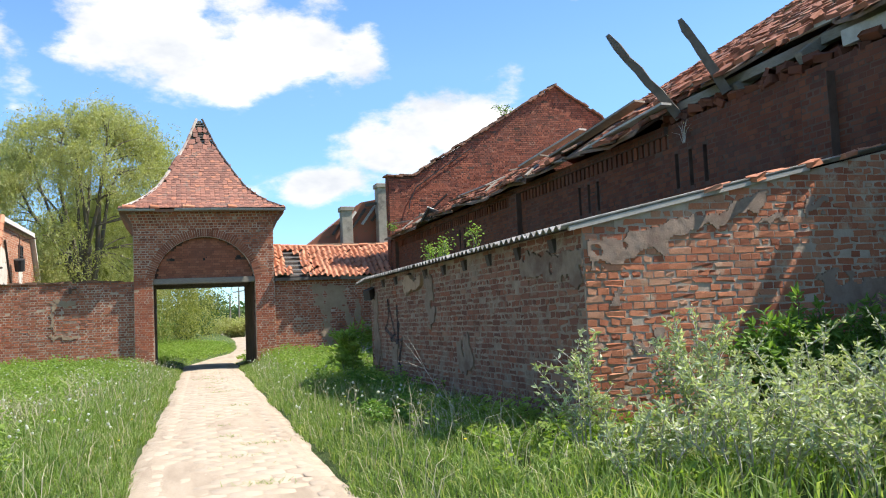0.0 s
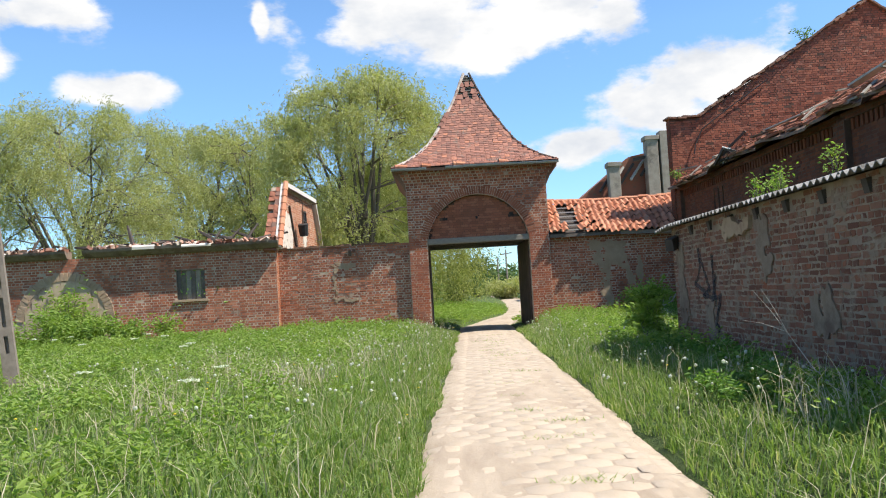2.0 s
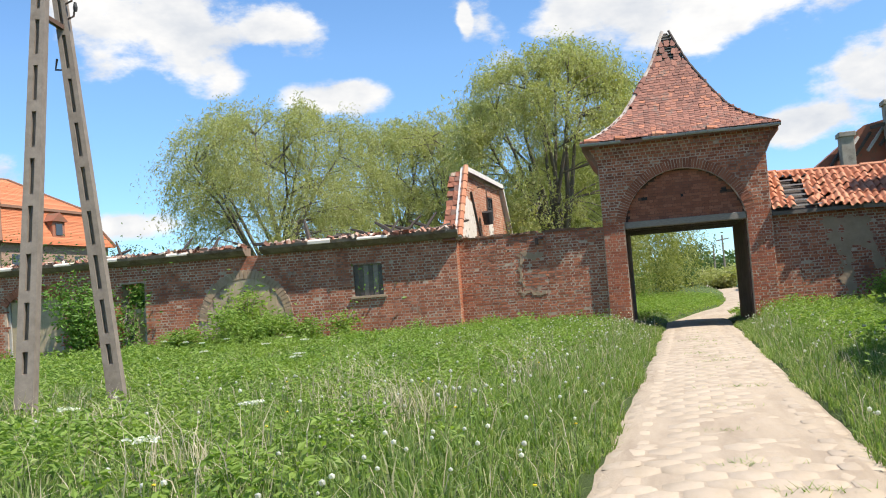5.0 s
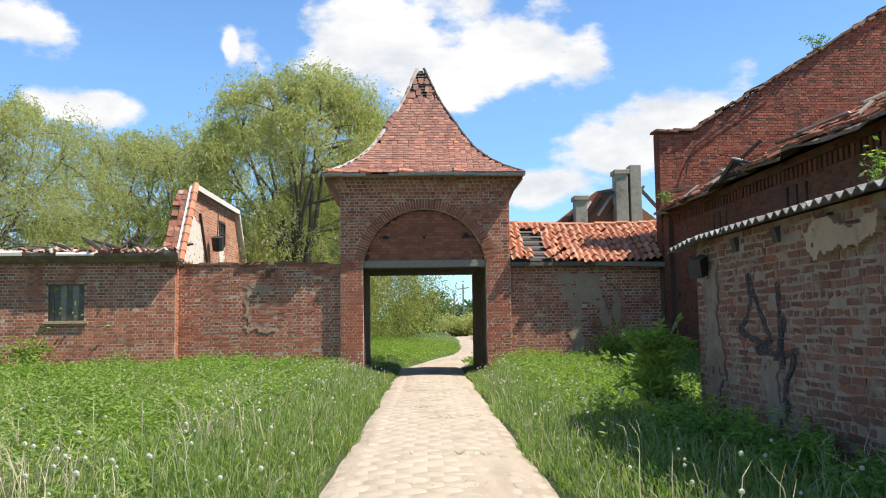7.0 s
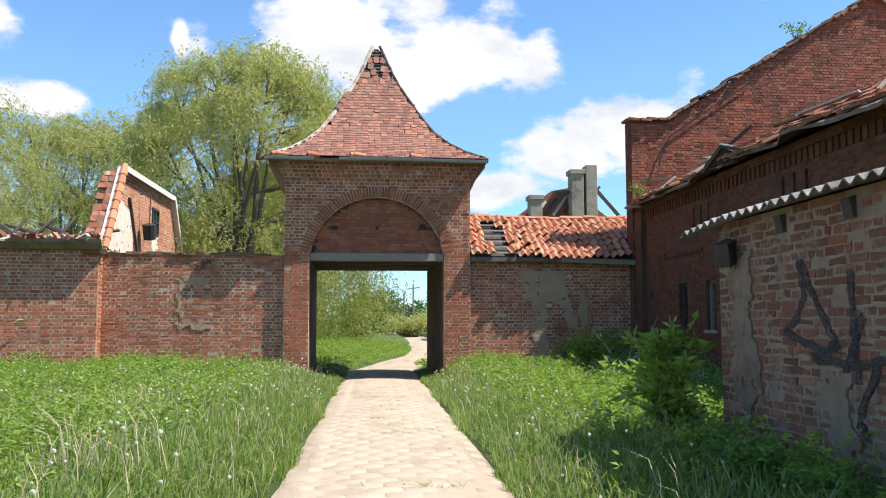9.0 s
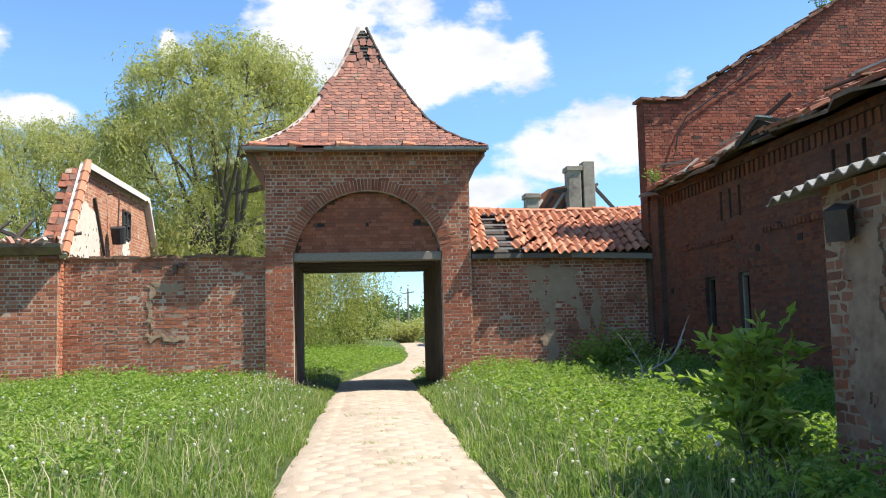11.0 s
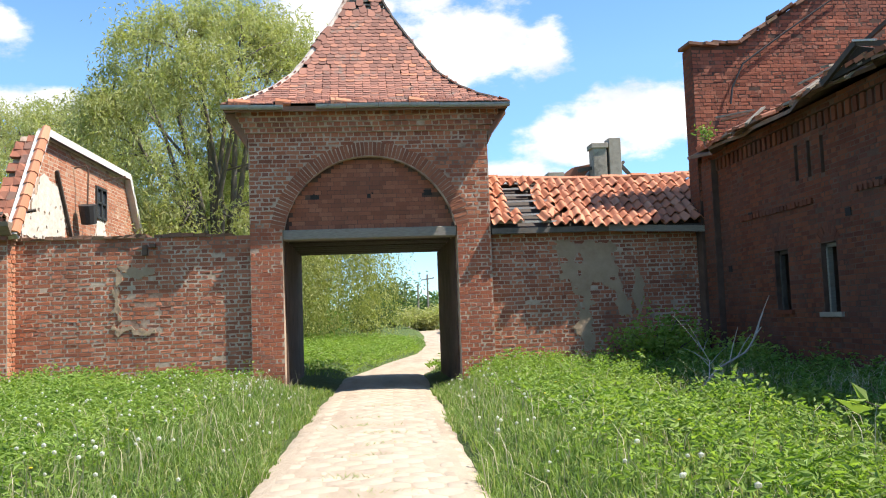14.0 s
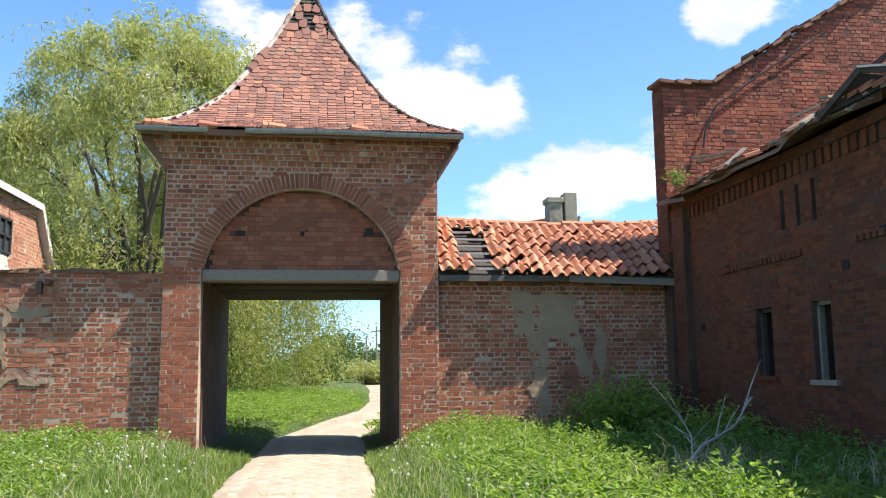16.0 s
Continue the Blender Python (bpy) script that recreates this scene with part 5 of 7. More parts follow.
for r in range(32):
    f0 = 0.05 + 0.95 * r / 32
    for c in range(44):
        y = 2.3 + c * 0.24
        if rng.random() < 0.06 + (0.5 if f0 < 0.14 else 0):
            continue
        s = brick_shape(0.225, 0.3, 0.03, rng.normal(0, 0.012, (8, 3)))
        pu = Vector((RXX - EXX, 0, ridge_z(y) - EZZ)).normalized()
        fr = Face((EXX + (RXX - EXX) * f0, y, EZZ + (ridge_z(y) - EZZ) * f0 + 0.2), (0, -1, 0), Vector((-pu.z, 0, pu.x)), pu)
        bv.append(fr.many(s @ np.array(pose(0, 0, 0, rng.normal(-5, 3), rng.normal(0, 3), rng.normal(0, 5)).to_3x3()).T))
ob = child("tiling", fast_mesh("tiling", np.concatenate(bv), (BRICK_QUADS[None] + 12 * np.arange(len(bv))[:, None, None]).reshape(-1, 4), M_TILE_BARN), barn_roof)
ob["kind"] = "stuff"
vs = [(RXX + 7.3 * f, y, ridge_z(y) + 0.02 + (4.4 - ridge_z(y)) * f + o) for o in (0, -0.06) for y in np.linspace(2, 31.5, 16) for f in (0.0, 0.5, 1.0)]
fs = []
for j in range(15):
    for i in range(2):
        q = (j * 3 + i, j * 3 + i + 1, (j + 1) * 3 + i + 1, (j + 1) * 3 + i)
        fs += [q, tuple(k + 48 for k in q[::-1])]
child("rear_slope", mesh_of("rear_slope", vs, fs, M_TILE_BARN), barn_roof)
timber((8.05, 12.9, 4.75), (8.9, 3.0, 5.3), 0.12, 0.14, M_WOOD, "long sagging purlin", "purlin")
timber((8.0, 8.6, 4.7), (8.6, 5.4, 4.95), 0.1, 0.2, M_WOOD_PALE, "bleached broken board", "board")
timber((7.7, 16.6, 4.75), (8.4, 14.2, 5.35), 0.28, 0.04, M_WOOD, "grey board lying on the tiles", "board")
timber((7.55, 14.9, 4.55), (7.75, 13.6, 4.75), 0.12, 0.03, M_WOOD_PALE, "", "board")
timber((7.6, 22.6, 4.8), (8.2, 21.8, 5.0), 0.12, 0.03, M_WOOD_PALE, "", "board")
for k in range(16):
    y = 13 + 18 * rng.random()
    timber((7.5 + 0.1 * rng.random(), y, 4.45 + 0.1 * rng.random()), (7.62, y + 0.5 + rng.random(), 4.5 + 0.1 * rng.random()), 0.1, 0.04, M_SHEATHING if k % 2 else M_WOOD, "", "eaves_board")
for k in range(18):
    y = 15.5 + 14 * rng.random()
    timber((7.9, y, 4.8 + 0.1 * rng.random()), (7.25 + 0.25 * rng.random(), y + rng.normal(0, 0.35), 4.4 + 0.45 * rng.random()), 0.05 + 0.08 * rng.random(), 0.03, M_WOOD if k % 3 else M_SHEATHING, "", "broken_board")
# a fold where the eaves have collapsed: broken sheathing stands up over painted gap shade
for a, b, w, h, mt in (((7.44, 25.95, 4.5), (7.4, 25.0, 4.8), 0.05, 0.09, M_WOOD_DARK), ((7.4, 25.05, 4.8), (7.5, 24.3, 4.56), 0.05, 0.07, M_WOOD_DARK), ((7.45, 25.5, 4.65), (8.0, 25.0, 5.2), 0.07, 0.05, M_WOOD_DARK), ((7.36, 25.0, 4.82), (7.42, 24.6, 4.7), 0.04, 0.025, M_PAINTED)):
    timber(a, b, w, h, mt, "", "broken_board")
# A solid dark panel stands for the shade in the gap.
bm = bmesh.new()
prism(bm, [(25.8, 4.5), (24.4, 4.5), (25.05, 4.76)], lambda u, v, w: (7.46 + w, u, v), 0.05)
part("gap", bm, M_HOLE_SHADE, barn_roof, "dark panel standing for shade under the broken eaves")
for a, b in (((7.8, 18.6, 4.9), (8.3, 16.4, 5.3)), ((7.52, 13.9, 4.6), (7.7, 12.2, 4.78))):
    timber(a, b, 0.2, 0.04, M_WOOD_PALE, "bleached loose board", "board")
# two timbers that lean out over the wall
for a, b, m_ in (((8.0, 12.3, 4.6), (6.92, 12.6, 6.0), M_BEAM), ((8.0, 11.0, 4.65), (7.4, 11.2, 5.82), M_BEAM)):
    bm = bmesh.new()
    a, b = Vector(a), Vector(b)
    pts = [a.lerp(b, f) + Vector((rng.normal(0, 0.012), 0, rng.normal(0, 0.012))) for f in np.linspace(0, 1, 8)]
    tube(bm, pts, [0.11, 0.1, 0.105, 0.095, 0.1, 0.085, 0.095, 0.05], 4)
    tagged(part("leaning_beam", bm, m_, None), "grey weathered roof beam leaning over the barn wall", "beam", "leaning roof beams")
# ragged wall top where the roof is gone
rag = []
for k in range(150):
    y = 2.2 + 10.6 * rng.random()
    s = brick_shape(0.2 + 0.09 * rng.random(), 0.1, 0.08, rng.normal(0, 0.01, (8, 3)))
    rag.append(s @ np.array(pose(0, 0, 0, -90 + rng.normal(0, 14), rng.normal(0, 14), 90 + rng.normal(0, 30)).to_3x3()).T + np.array((BX + 0.02 + 0.3 * rng.random(), y, BZ + 0.01 + 0.14 * rng.random())))
ob = child("broken_top", fast_mesh("broken_top", np.concatenate(rag), (BRICK_QUADS[None] + 12 * np.arange(len(rag))[:, None, None]).reshape(-1, 4), M_BRICK_BARN), barn_wall)
ob["kind"] = "stuff"

# ---- shed against the barn ----
shed = tagged(empty("wall_shed"), "low brick shed wall with smeared mortar and render patches", "wall", kind="structure")
SX, SY0, SY1 = 3.75, 7.55, 17.0


def shed_top(x):
    return 2.255 + 0.214 * (x - SX)
bm = bmesh.new()
prism(bm, [(SX, 0), (SX, 2.3), (SX + 0.35, 2.37), (SX + 0.35, 0)], lambda u, v, w: (u, SY0 + w, v), SY1 - SY0)
part("wall_core", bm, M_MORTAR_SHADED, shed)
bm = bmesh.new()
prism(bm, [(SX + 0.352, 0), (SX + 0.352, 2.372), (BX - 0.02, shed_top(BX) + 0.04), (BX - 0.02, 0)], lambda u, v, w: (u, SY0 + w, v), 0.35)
part("wall_core", bm, M_MORTAR_SUNLIT, shed)
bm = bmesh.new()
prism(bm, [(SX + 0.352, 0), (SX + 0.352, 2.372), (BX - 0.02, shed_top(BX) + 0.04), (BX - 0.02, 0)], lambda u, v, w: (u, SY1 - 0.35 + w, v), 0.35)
part("wall_core", bm, M_MORTAR_SHADED, shed)
SW = westward(SX)
notch = [y for y in np.arange(8.2, 16.6, 0.95)]
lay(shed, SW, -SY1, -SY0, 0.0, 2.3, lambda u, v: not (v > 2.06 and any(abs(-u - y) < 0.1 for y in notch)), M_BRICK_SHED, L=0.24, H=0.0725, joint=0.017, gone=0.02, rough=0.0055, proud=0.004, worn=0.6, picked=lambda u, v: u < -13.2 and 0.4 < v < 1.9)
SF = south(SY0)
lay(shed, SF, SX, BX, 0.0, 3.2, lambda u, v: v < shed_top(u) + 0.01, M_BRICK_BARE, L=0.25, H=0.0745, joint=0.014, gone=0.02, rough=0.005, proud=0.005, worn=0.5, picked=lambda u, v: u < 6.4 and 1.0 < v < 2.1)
lay(shed, Face((0, SY1, 0), (-1, 0, 0), (0, 1, 0)), -BX, -SX, 0, 3.2, lambda u, v: v < shed_top(-u) - 0.05, M_BRICK_SHED, L=0.26, H=0.078)
blob(SW, [(-13.1, 2.1), (-12.6, 2.1), (-12.55, 1.55), (-12.9, 1.3)], M_RENDER, shed, "render_patch", "smeared render patch")
blob(SW, [(-16.7, 1.95), (-16.35, 2.0), (-16.3, 0.9), (-16.5, 0.5), (-16.75, 0.9)], M_RENDER, shed, "render_patch")
blob(SW, [(-15.3, 1.0), (-14.95, 1.05), (-14.9, 0.45), (-15.2, 0.4)], M_RENDER, shed, "render_patch")
blob(SW, [(-9.2, 2.1), (-7.6, 2.1), (-7.7, 1.75), (-8.4, 1.9), (-9.0, 1.85)], M_RENDER, shed, "render_patch")
blob(SW, [(-11.6, 1.2), (-11.1, 1.25), (-10.9, 0.8), (-11.4, 0.7)], M_RENDER, shed, "render_patch")
blob(SF, [(3.78, 2.1), (4.3, 2.25), (5.4, 2.5), (5.9, 2.62), (5.6, 2.4), (5.0, 2.25), (4.6, 2.05), (4.1, 1.95), (3.8, 1.9)], M_RENDER_PALE, shed, "render_patch", "grey render band below the eaves")
blob(SF, [(6.5, 1.75), (7.6, 1.72), (7.7, 1.35), (6.5, 1.42)], M_RENDER_PALE, shed, "render_patch")
for u, v, w, h in ((3.95, 1.5, 0.2, 0.2), (4.3, 1.15, 0.25, 0.15), (5.7, 2.3, 0.4, 0.12), (6.3, 2.4, 0.4, 0.2)):
    blob(SF, [(u, v), (u + w, v + 0.05), (u + w * 0.9, v + h), (u + 0.05, v + h * 0.8)], M_RENDER_PALE, shed, "mortar_smear", "", n=0.0, grow=0.09)
# wall plate notches with rafter ends
shed_roof = tagged(empty("shed_roof"), "lean-to shed roof of wavy grey cement sheets", "roof", kind="structure")
for y in notch:
    bm = bmesh.new()
    beam(bm, (SX - 0.04, y, 2.17), (BX - 0.05, y, 3.06), 0.11, 0.14, bevel=0.01)
    part("rafter", bm, M_WOOD_DARK, shed_roof)
bm = bmesh.new()
beam(bm, (SX - 0.18, 16.55, 1.98), (SX + 0.2, 16.95, 2.12), 0.14, 0.2)
part("rafter_end", bm, M_WOOD_DARK, shed_roof, "broken rafter end hanging out")
blob(SW, [(-14.35, 2.16), (-13.2, 2.16), (-13.25, 1.98), (-14.1, 1.93)], M_PLASTER, shed, "render_patch", "pale plaster lump below the eaves", n=0.05)


def wavy(y0, y1, x0, drop, lab):
    """One sheet of corrugated cement; its waves run up the slope."""
    ys = np.arange(y0, y1 + 0.001, 0.0175)
    bm = bmesh.new()
    rows = []
    for n in (0.0, 0.012):
        for x in (x0, BX - 0.05):
            rows.append([bm.verts.new((x, y, shed_top(x) + 0.085 + n + 0.024 * math.sin(2 * math.pi * y / 0.155) - (drop * (y - y0) / (y1 - y0) if x < 5 else 0))) for y in ys])
    a, b, c, d = rows
    for i in range(len(ys) - 1):
        for p, q in ((a, b), (c, d), (a, c), (b, d)):
            bm.faces.new((p[i], p[i + 1], q[i + 1], q[i]))
    for i in (0, len(ys) - 1):
        bm.faces.new((a[i], b[i], d[i], c[i]))
    return part("cement_sheet", bm, M_ASBESTOS, shed_roof, lab)
y = 7.5
k = 0
while y < 17.1:
    wavy(y, min(y + 0.93, 17.35), 3.52 + 0.03 * (k % 2), 0.06 if y > 16 else 0.0, "")
    y += 0.9
    k += 1
bm = bmesh.new()
beam(bm, (3.6, SY0 - 0.022, shed_top(3.6) + 0.06), (6.4, SY0 - 0.024, shed_top(6.4) + 0.06), 0.04, 0.045)
part("verge_board", bm, M_WOOD_PALE, shed_roof, "bleached verge board")
for k, x in enumerate((5.2, 5.35, 5.75, 6.1, 6.45, 6.55, 6.9, 7.3)):
    s = brick_shape(0.2, 0.13, 0.025, rng.normal(0, 0.014, (8, 3)))
    me = fast_mesh("loose_tile", s, BRICK_QUADS, M_PANTILE)
    ob = new("loose_tile", me)
    ob.matrix_basis = pose(x, SY0 - 0.02 + 0.1 * (k % 2), shed_top(x) + 0.1, rng.normal(0, 6), -14, rng.normal(0, 20))
    tagged(ob, "broken clay tile piece on the shed verge", "roof tile", "loose tiles on the shed")
# spray-painted scrawl
SCRAWL = [[(-15.57, 1.88), (-15.5, 1.6), (-15.62, 1.45), (-15.81, 1.34)], [(-15.81, 1.34), (-15.5, 1.24), (-15.2, 1.2), (-15.05, 1.22)], [(-15.54, 1.86), (-15.26, 1.44), (-15.09, 1.25), (-15.41, 1.15)],
          [(-14.9, 1.76), (-14.88, 1.44), (-14.85, 0.99)], [(-15.43, 1.16), (-14.95, 1.11), (-14.53, 1.15)], [(-14.75, 1.45), (-14.9, 1.2), (-15.0, 1.05)], [(-14.62, 1.14), (-14.8, 0.85), (-14.85, 0.72), (-14.74, 0.66)]]
scrawl = tagged(empty("graffiti"), "black spray-painted scrawl on the shed brickwork", "graffiti")
for nth, line in enumerate(SCRAWL):
    pts = [Vector(line[0])]
    for a, b in zip(line, line[1:]):
        pts += [Vector(a).lerp(Vector(b), k / 5) + Vector((rng.normal(0, 0.008), rng.normal(0, 0.008))) for k in range(1, 6)]
    bm = bmesh.new()
    rows = []
    for i, p in enumerate(pts):
        d = (pts[min(i + 1, len(pts) - 1)] - pts[max(i - 1, 0)]).normalized()
        w = 0.032 + 0.008 * math.sin(i * 1.3)
        s = Vector((-d.y, d.x)) * w
        rows.append([bm.verts.new(SW.at(q.x, q.y, h)) for q, h in ((p + s, 0.0), (p + s * 0.9, 0.011 + 0.0015 * nth), (p - s * 0.9, 0.011 + 0.0015 * nth), (p - s, 0.0))])
    for a, b in zip(rows, rows[1:]):
        for i in range(3):
            bm.faces.new((a[i], a[i + 1], b[i + 1], b[i]))
    part("stroke", bm, M_SPRAY, scrawl)

# ---- concrete A-pole ----
def concrete_leg(a, b, w0, w1, d0, d1, name, parent, label=""):
    """A tapered concrete leg with deep slots down its face."""
    a, b = Vector(a), Vector(b)
    L = (b - a).length
    bm = bmesh.new()
    f = Face(a, (0.95, 0.3, 0), (0.3, -0.95, 0), (b - a))
    n = int(L / 0.58)
    def ring(v, u):
        w = w0 + (w1 - w0) * v / L
        d = d0 + (d1 - d0) * v / L
        return w, d
    for s0, s1 in ((-1.0, -0.3), (0.3, 1.0)):
        vs4 = []
        for v in (0, L):
            w, d = ring(v, 0)
            vs4.append([bm.verts.new(f.at(x * w / 2, v, y * d / 2)) for x, y in ((s0, -1), (s1, -1), (s1, 1), (s0, 1))])
        p, q = vs4
        for i in range(4):
            bm.faces.new((p[i], p[(i + 1) % 4], q[(i + 1) % 4], q[i]))
        bm.faces.new(p[::-1])
        bm.faces.new(q)
    w, d = ring(L / 2, 0)
    vs8 = [bm.verts.new(f.at(x * w * 0.14, v, y * d * 0.12)) for v in (0.02, L - 0.02) for x, y in ((-1, -1), (1, -1), (1, 1), (-1, 1))]
    for q in ((0, 1, 5, 4), (1, 2, 6, 5), (2, 3, 7, 6), (3, 0, 4, 7)):
        bm.faces.new([vs8[i] for i in q])
    for k in range(n + 1):
        v0 = k * 0.58 - (0.0 if k else 0.0)
        v1 = min(v0 + (0.9 if k == 0 else 0.14), L)
        w, d = ring(v0, 0)
        h = 0.3
        vs8 = [bm.verts.new(f.at(x * w / 2 * h, v, y * d / 2 * 0.98)) for v in (v0, v1) for x, y in ((-1, -1), (1, -1), (1, 1), (-1, 1))]
        for q in ((0, 1, 5, 4), (1, 2, 6, 5), (2, 3, 7, 6), (3, 0, 4, 7), (3, 2, 1, 0), (4, 5, 6, 7)):
            bm.faces.new([vs8[i] for i in q])
    return part(name, bm, M_POLE, parent, label)


pole = tagged(empty("utility_pole"), "weathered concrete A-shaped utility pole standing in grass", "utility pole")
concrete_leg((-7.14, 14.1, 0.0), (-6.8, 14.75, 8.9), 0.22, 0.14, 0.17, 0.12, "leg", pole)
concrete_leg((-6.72, 15.4, 0.0), (-7.22, 14.95, 7.9), 0.21, 0.14, 0.17, 0.12, "leg", pole)
for k, z in enumerate((4.75, 5.4, 5.6, 5.95, 6.2, 6.5, 6.75, 7.05, 7.3)):
    bm = bmesh.new()
    x = -6.72 - 0.5 * z / 7.9
    y = 15.4 - 0.45 * z / 7.9
    l = 0.2 if k % 3 else -0.18
    tube(bm, [(x, y, z), (x + l, y - 0.05, z + 0.02), (x + l + 0.03, y - 0.05, z + 0.16)], [0.014, 0.014, 0.014], 6)
    arm = part("insulator_arm", bm, M_RUST, pole, "rusty hooked insulator arm")
    if k:
        bm = bmesh.new()
        tube(bm, [(x + l + 0.03, y - 0.05, z + 0.08), (x + l + 0.03, y - 0.05, z + 0.13), (x + l + 0.03, y - 0.05, z + 0.2)], [0.02, 0.03, 0.016], 8)
        part("insulator", bm, M_METAL_DARK, arm)
for z in (5.3, 6.2, 7.2):
    bm = bmesh.new()
    beam(bm, (-7.14 + 0.34 * z / 8.9, 14.1 + 0.65 * z / 8.9, z), (-6.72 - 0.5 * z / 7.9, 15.4 - 0.45 * z / 7.9, z), 0.06, 0.06)
    part("tie_bar", bm, M_RUST, pole)

# ---- plants ----
def ground_of(x, y):
    return np.array([ground_z(a, b) for a, b in zip(x, y)])


def blade_mesh(name, x, y, h, w, lean, material):
    """Bent grass blades: five corners and three triangles each."""
    n = len(x)
    z = ground_of(x, y) - 0.02
    a = rng.random(n) * 2 * math.pi
    b = rng.random(n) * 2 * math.pi
    sx, sy = np.cos(a) * w / 2, np.sin(a) * w / 2
    lx, ly = np.cos(b) * lean * h, np.sin(b) * lean * h
    v = np.zeros((n, 5, 3))
    v[:, 0] = np.stack([x - sx, y - sy, z], 1)
    v[:, 1] = np.stack([x + sx, y + sy, z], 1)
    v[:, 2] = np.stack([x + 0.3 * lx + 0.8 * sx, y + 0.3 * ly + 0.8 * sy, z + 0.58 * h], 1)
    v[:, 3] = np.stack([x + 0.3 * lx - 0.8 * sx, y + 0.3 * ly - 0.8 * sy, z + 0.58 * h], 1)
    v[:, 4] = np.stack([x + lx, y + ly, z + h * (1 - 0.35 * lean)], 1)
    t = np.array([(0, 1, 2), (0, 2, 3), (3, 2, 4)])
    f = (t[None] + 5 * np.arange(n)[:, None, None]).reshape(-1, 3)
    return fast_mesh(name, v.reshape(-1, 3), f, material)


def leaf_mesh(name, p, d, s, wide, material, up=0.35):
    """Folded four-cornered leaves at p along d, with length s."""
    n = len(p)
    d = d / np.linalg.norm(d, axis=1, keepdims=True)
    r = rng.normal(0, 1, (n, 3))
    r[:, 2] *= up
    side = np.cross(d, r)
    side /= np.linalg.norm(side, axis=1, keepdims=True) + 1e-6
    nor = np.cross(side, d)
    s = np.asarray(s).reshape(-1, 1)
    v = np.zeros((n, 4, 3))
    v[:, 0] = p
    v[:, 1] = p + d * s * 0.45 + side * s * wide * 0.5 + nor * s * 0.08
    v[:, 2] = p + d * s - nor * s * 0.1
    v[:, 3] = p + d * s * 0.45 - side * s * wide * 0.5 + nor * s * 0.08
    return fast_mesh(name, v.reshape(-1, 3), np.arange(4 * n).reshape(-1, 4), material)


def free_ground(x, y):
    """Where plants can stand: off the track, outside the walls."""
    c = np.interp(y, [-10, 9, 30, 37, 43, 51, 60, 68, 80, 95, 120, 200], [0.2, 0.52, 1.17, 1.4, 2.55, 4.1, 5.0, 5.4, 6.2, 6.6, 6.6, 4.0])
    ok = np.abs(x - c) > 1.02 + 0.06 * np.sin(y * 1.3 + x) + 0.03 * np.sin(y * 7.1)
    shed_ = (x > 3.7) & (y > 7.5) & (y < 17.05)
    wing_ = (x < -1.2) & (y > 31.85) & (y < 33)
    wing2 = (x < -5.7) & (y > 31.4 + (x + 5.75) * 0.07)
    gate_ = (x > -1.35) & (x < 3.6) & (y > 31.6) & (y < 36.6) & ~((x > -0.55) & (x < 2.75))
    lean_ = (x > 3.4) & (y > 31.85) & (y < 33)
    return ok & ~shed_ & ~wing_ & ~wing2 & ~gate_ & ~lean_ & (x < 7.85)


def weed_share(x, y):
    """0 where grass rules, 1 where broad-leaved weeds do."""
    v = np.array([noise.noise((a * 0.28, b * 0.28, 11)) + 0.5 * noise.noise((a * 0.9, b * 0.9, 5)) for a, b in zip(x, y)])
    off = x - (0.4 + 0.026 * y)
    edge = np.where(off < 0, np.clip((-off - 1.9) / 1.5, 0, 1), np.clip((off - 1.5) / 1.2, 0, 1))
    back = np.clip((y - 15) / 9, 0, 1) * 0.5
    right = np.where(off > 0, 0.1, 0.0)
    return np.clip(0.34 + v * 1.2 + back + right, 0, 0.86) * edge


def scatter(n, x0, x1, y0, y1):
    x, y = x0 + (x1 - x0) * rng.random(n), y0 + (y1 - y0) * rng.random(n)
    k = free_ground(x, y)
    return x[k], y[k]


zones = [(22000, -12, 6.5, -3.0, 5.0, 1.6), (62000, -6.5, 7.8, 4.5, 16.0, 1.0), (60000, -6.5, 7.8, 16.0, 31.8, 1.15), (46000, -15, -6.5, 6, 31.8, 1.5), (16000, -30, -15, 12, 31, 2.0), (42000, -8, 12, 36.5, 68, 2.0)]
for n, x0, x1, y0, y1, k in zones:
    x, y = scatter(n, x0, x1, y0, y1)
    ws = weed_share(x, y)
    keep = rng.random(len(x)) > ws * 0.6
    x, y, ws = x[keep], y[keep], ws[keep]
    tall = np.array([0.5 + 0.5 * noise.noise((a * 0.6, b * 0.6, 21)) for a, b in zip(x, y)])
    nearedge = np.clip((np.abs(x - (0.4 + 0.026 * y)) - 0.95) / 1.1, 0.25, 1)
    h = (0.16 + 0.3 * tall * rng.random(len(x)) + 0.08 * rng.random(len(x))) * nearedge * (1 if k < 1.6 else 1.1)
    ob = new("grass", blade_mesh("grass", x, y, h, (0.009 + 0.007 * rng.random(len(x))) * k, 0.15 + 0.65 * rng.random(len(x)), M_GRASS))
    tagged(ob, "tall uncut meadow grass beside the track", "grass", kind="stuff")

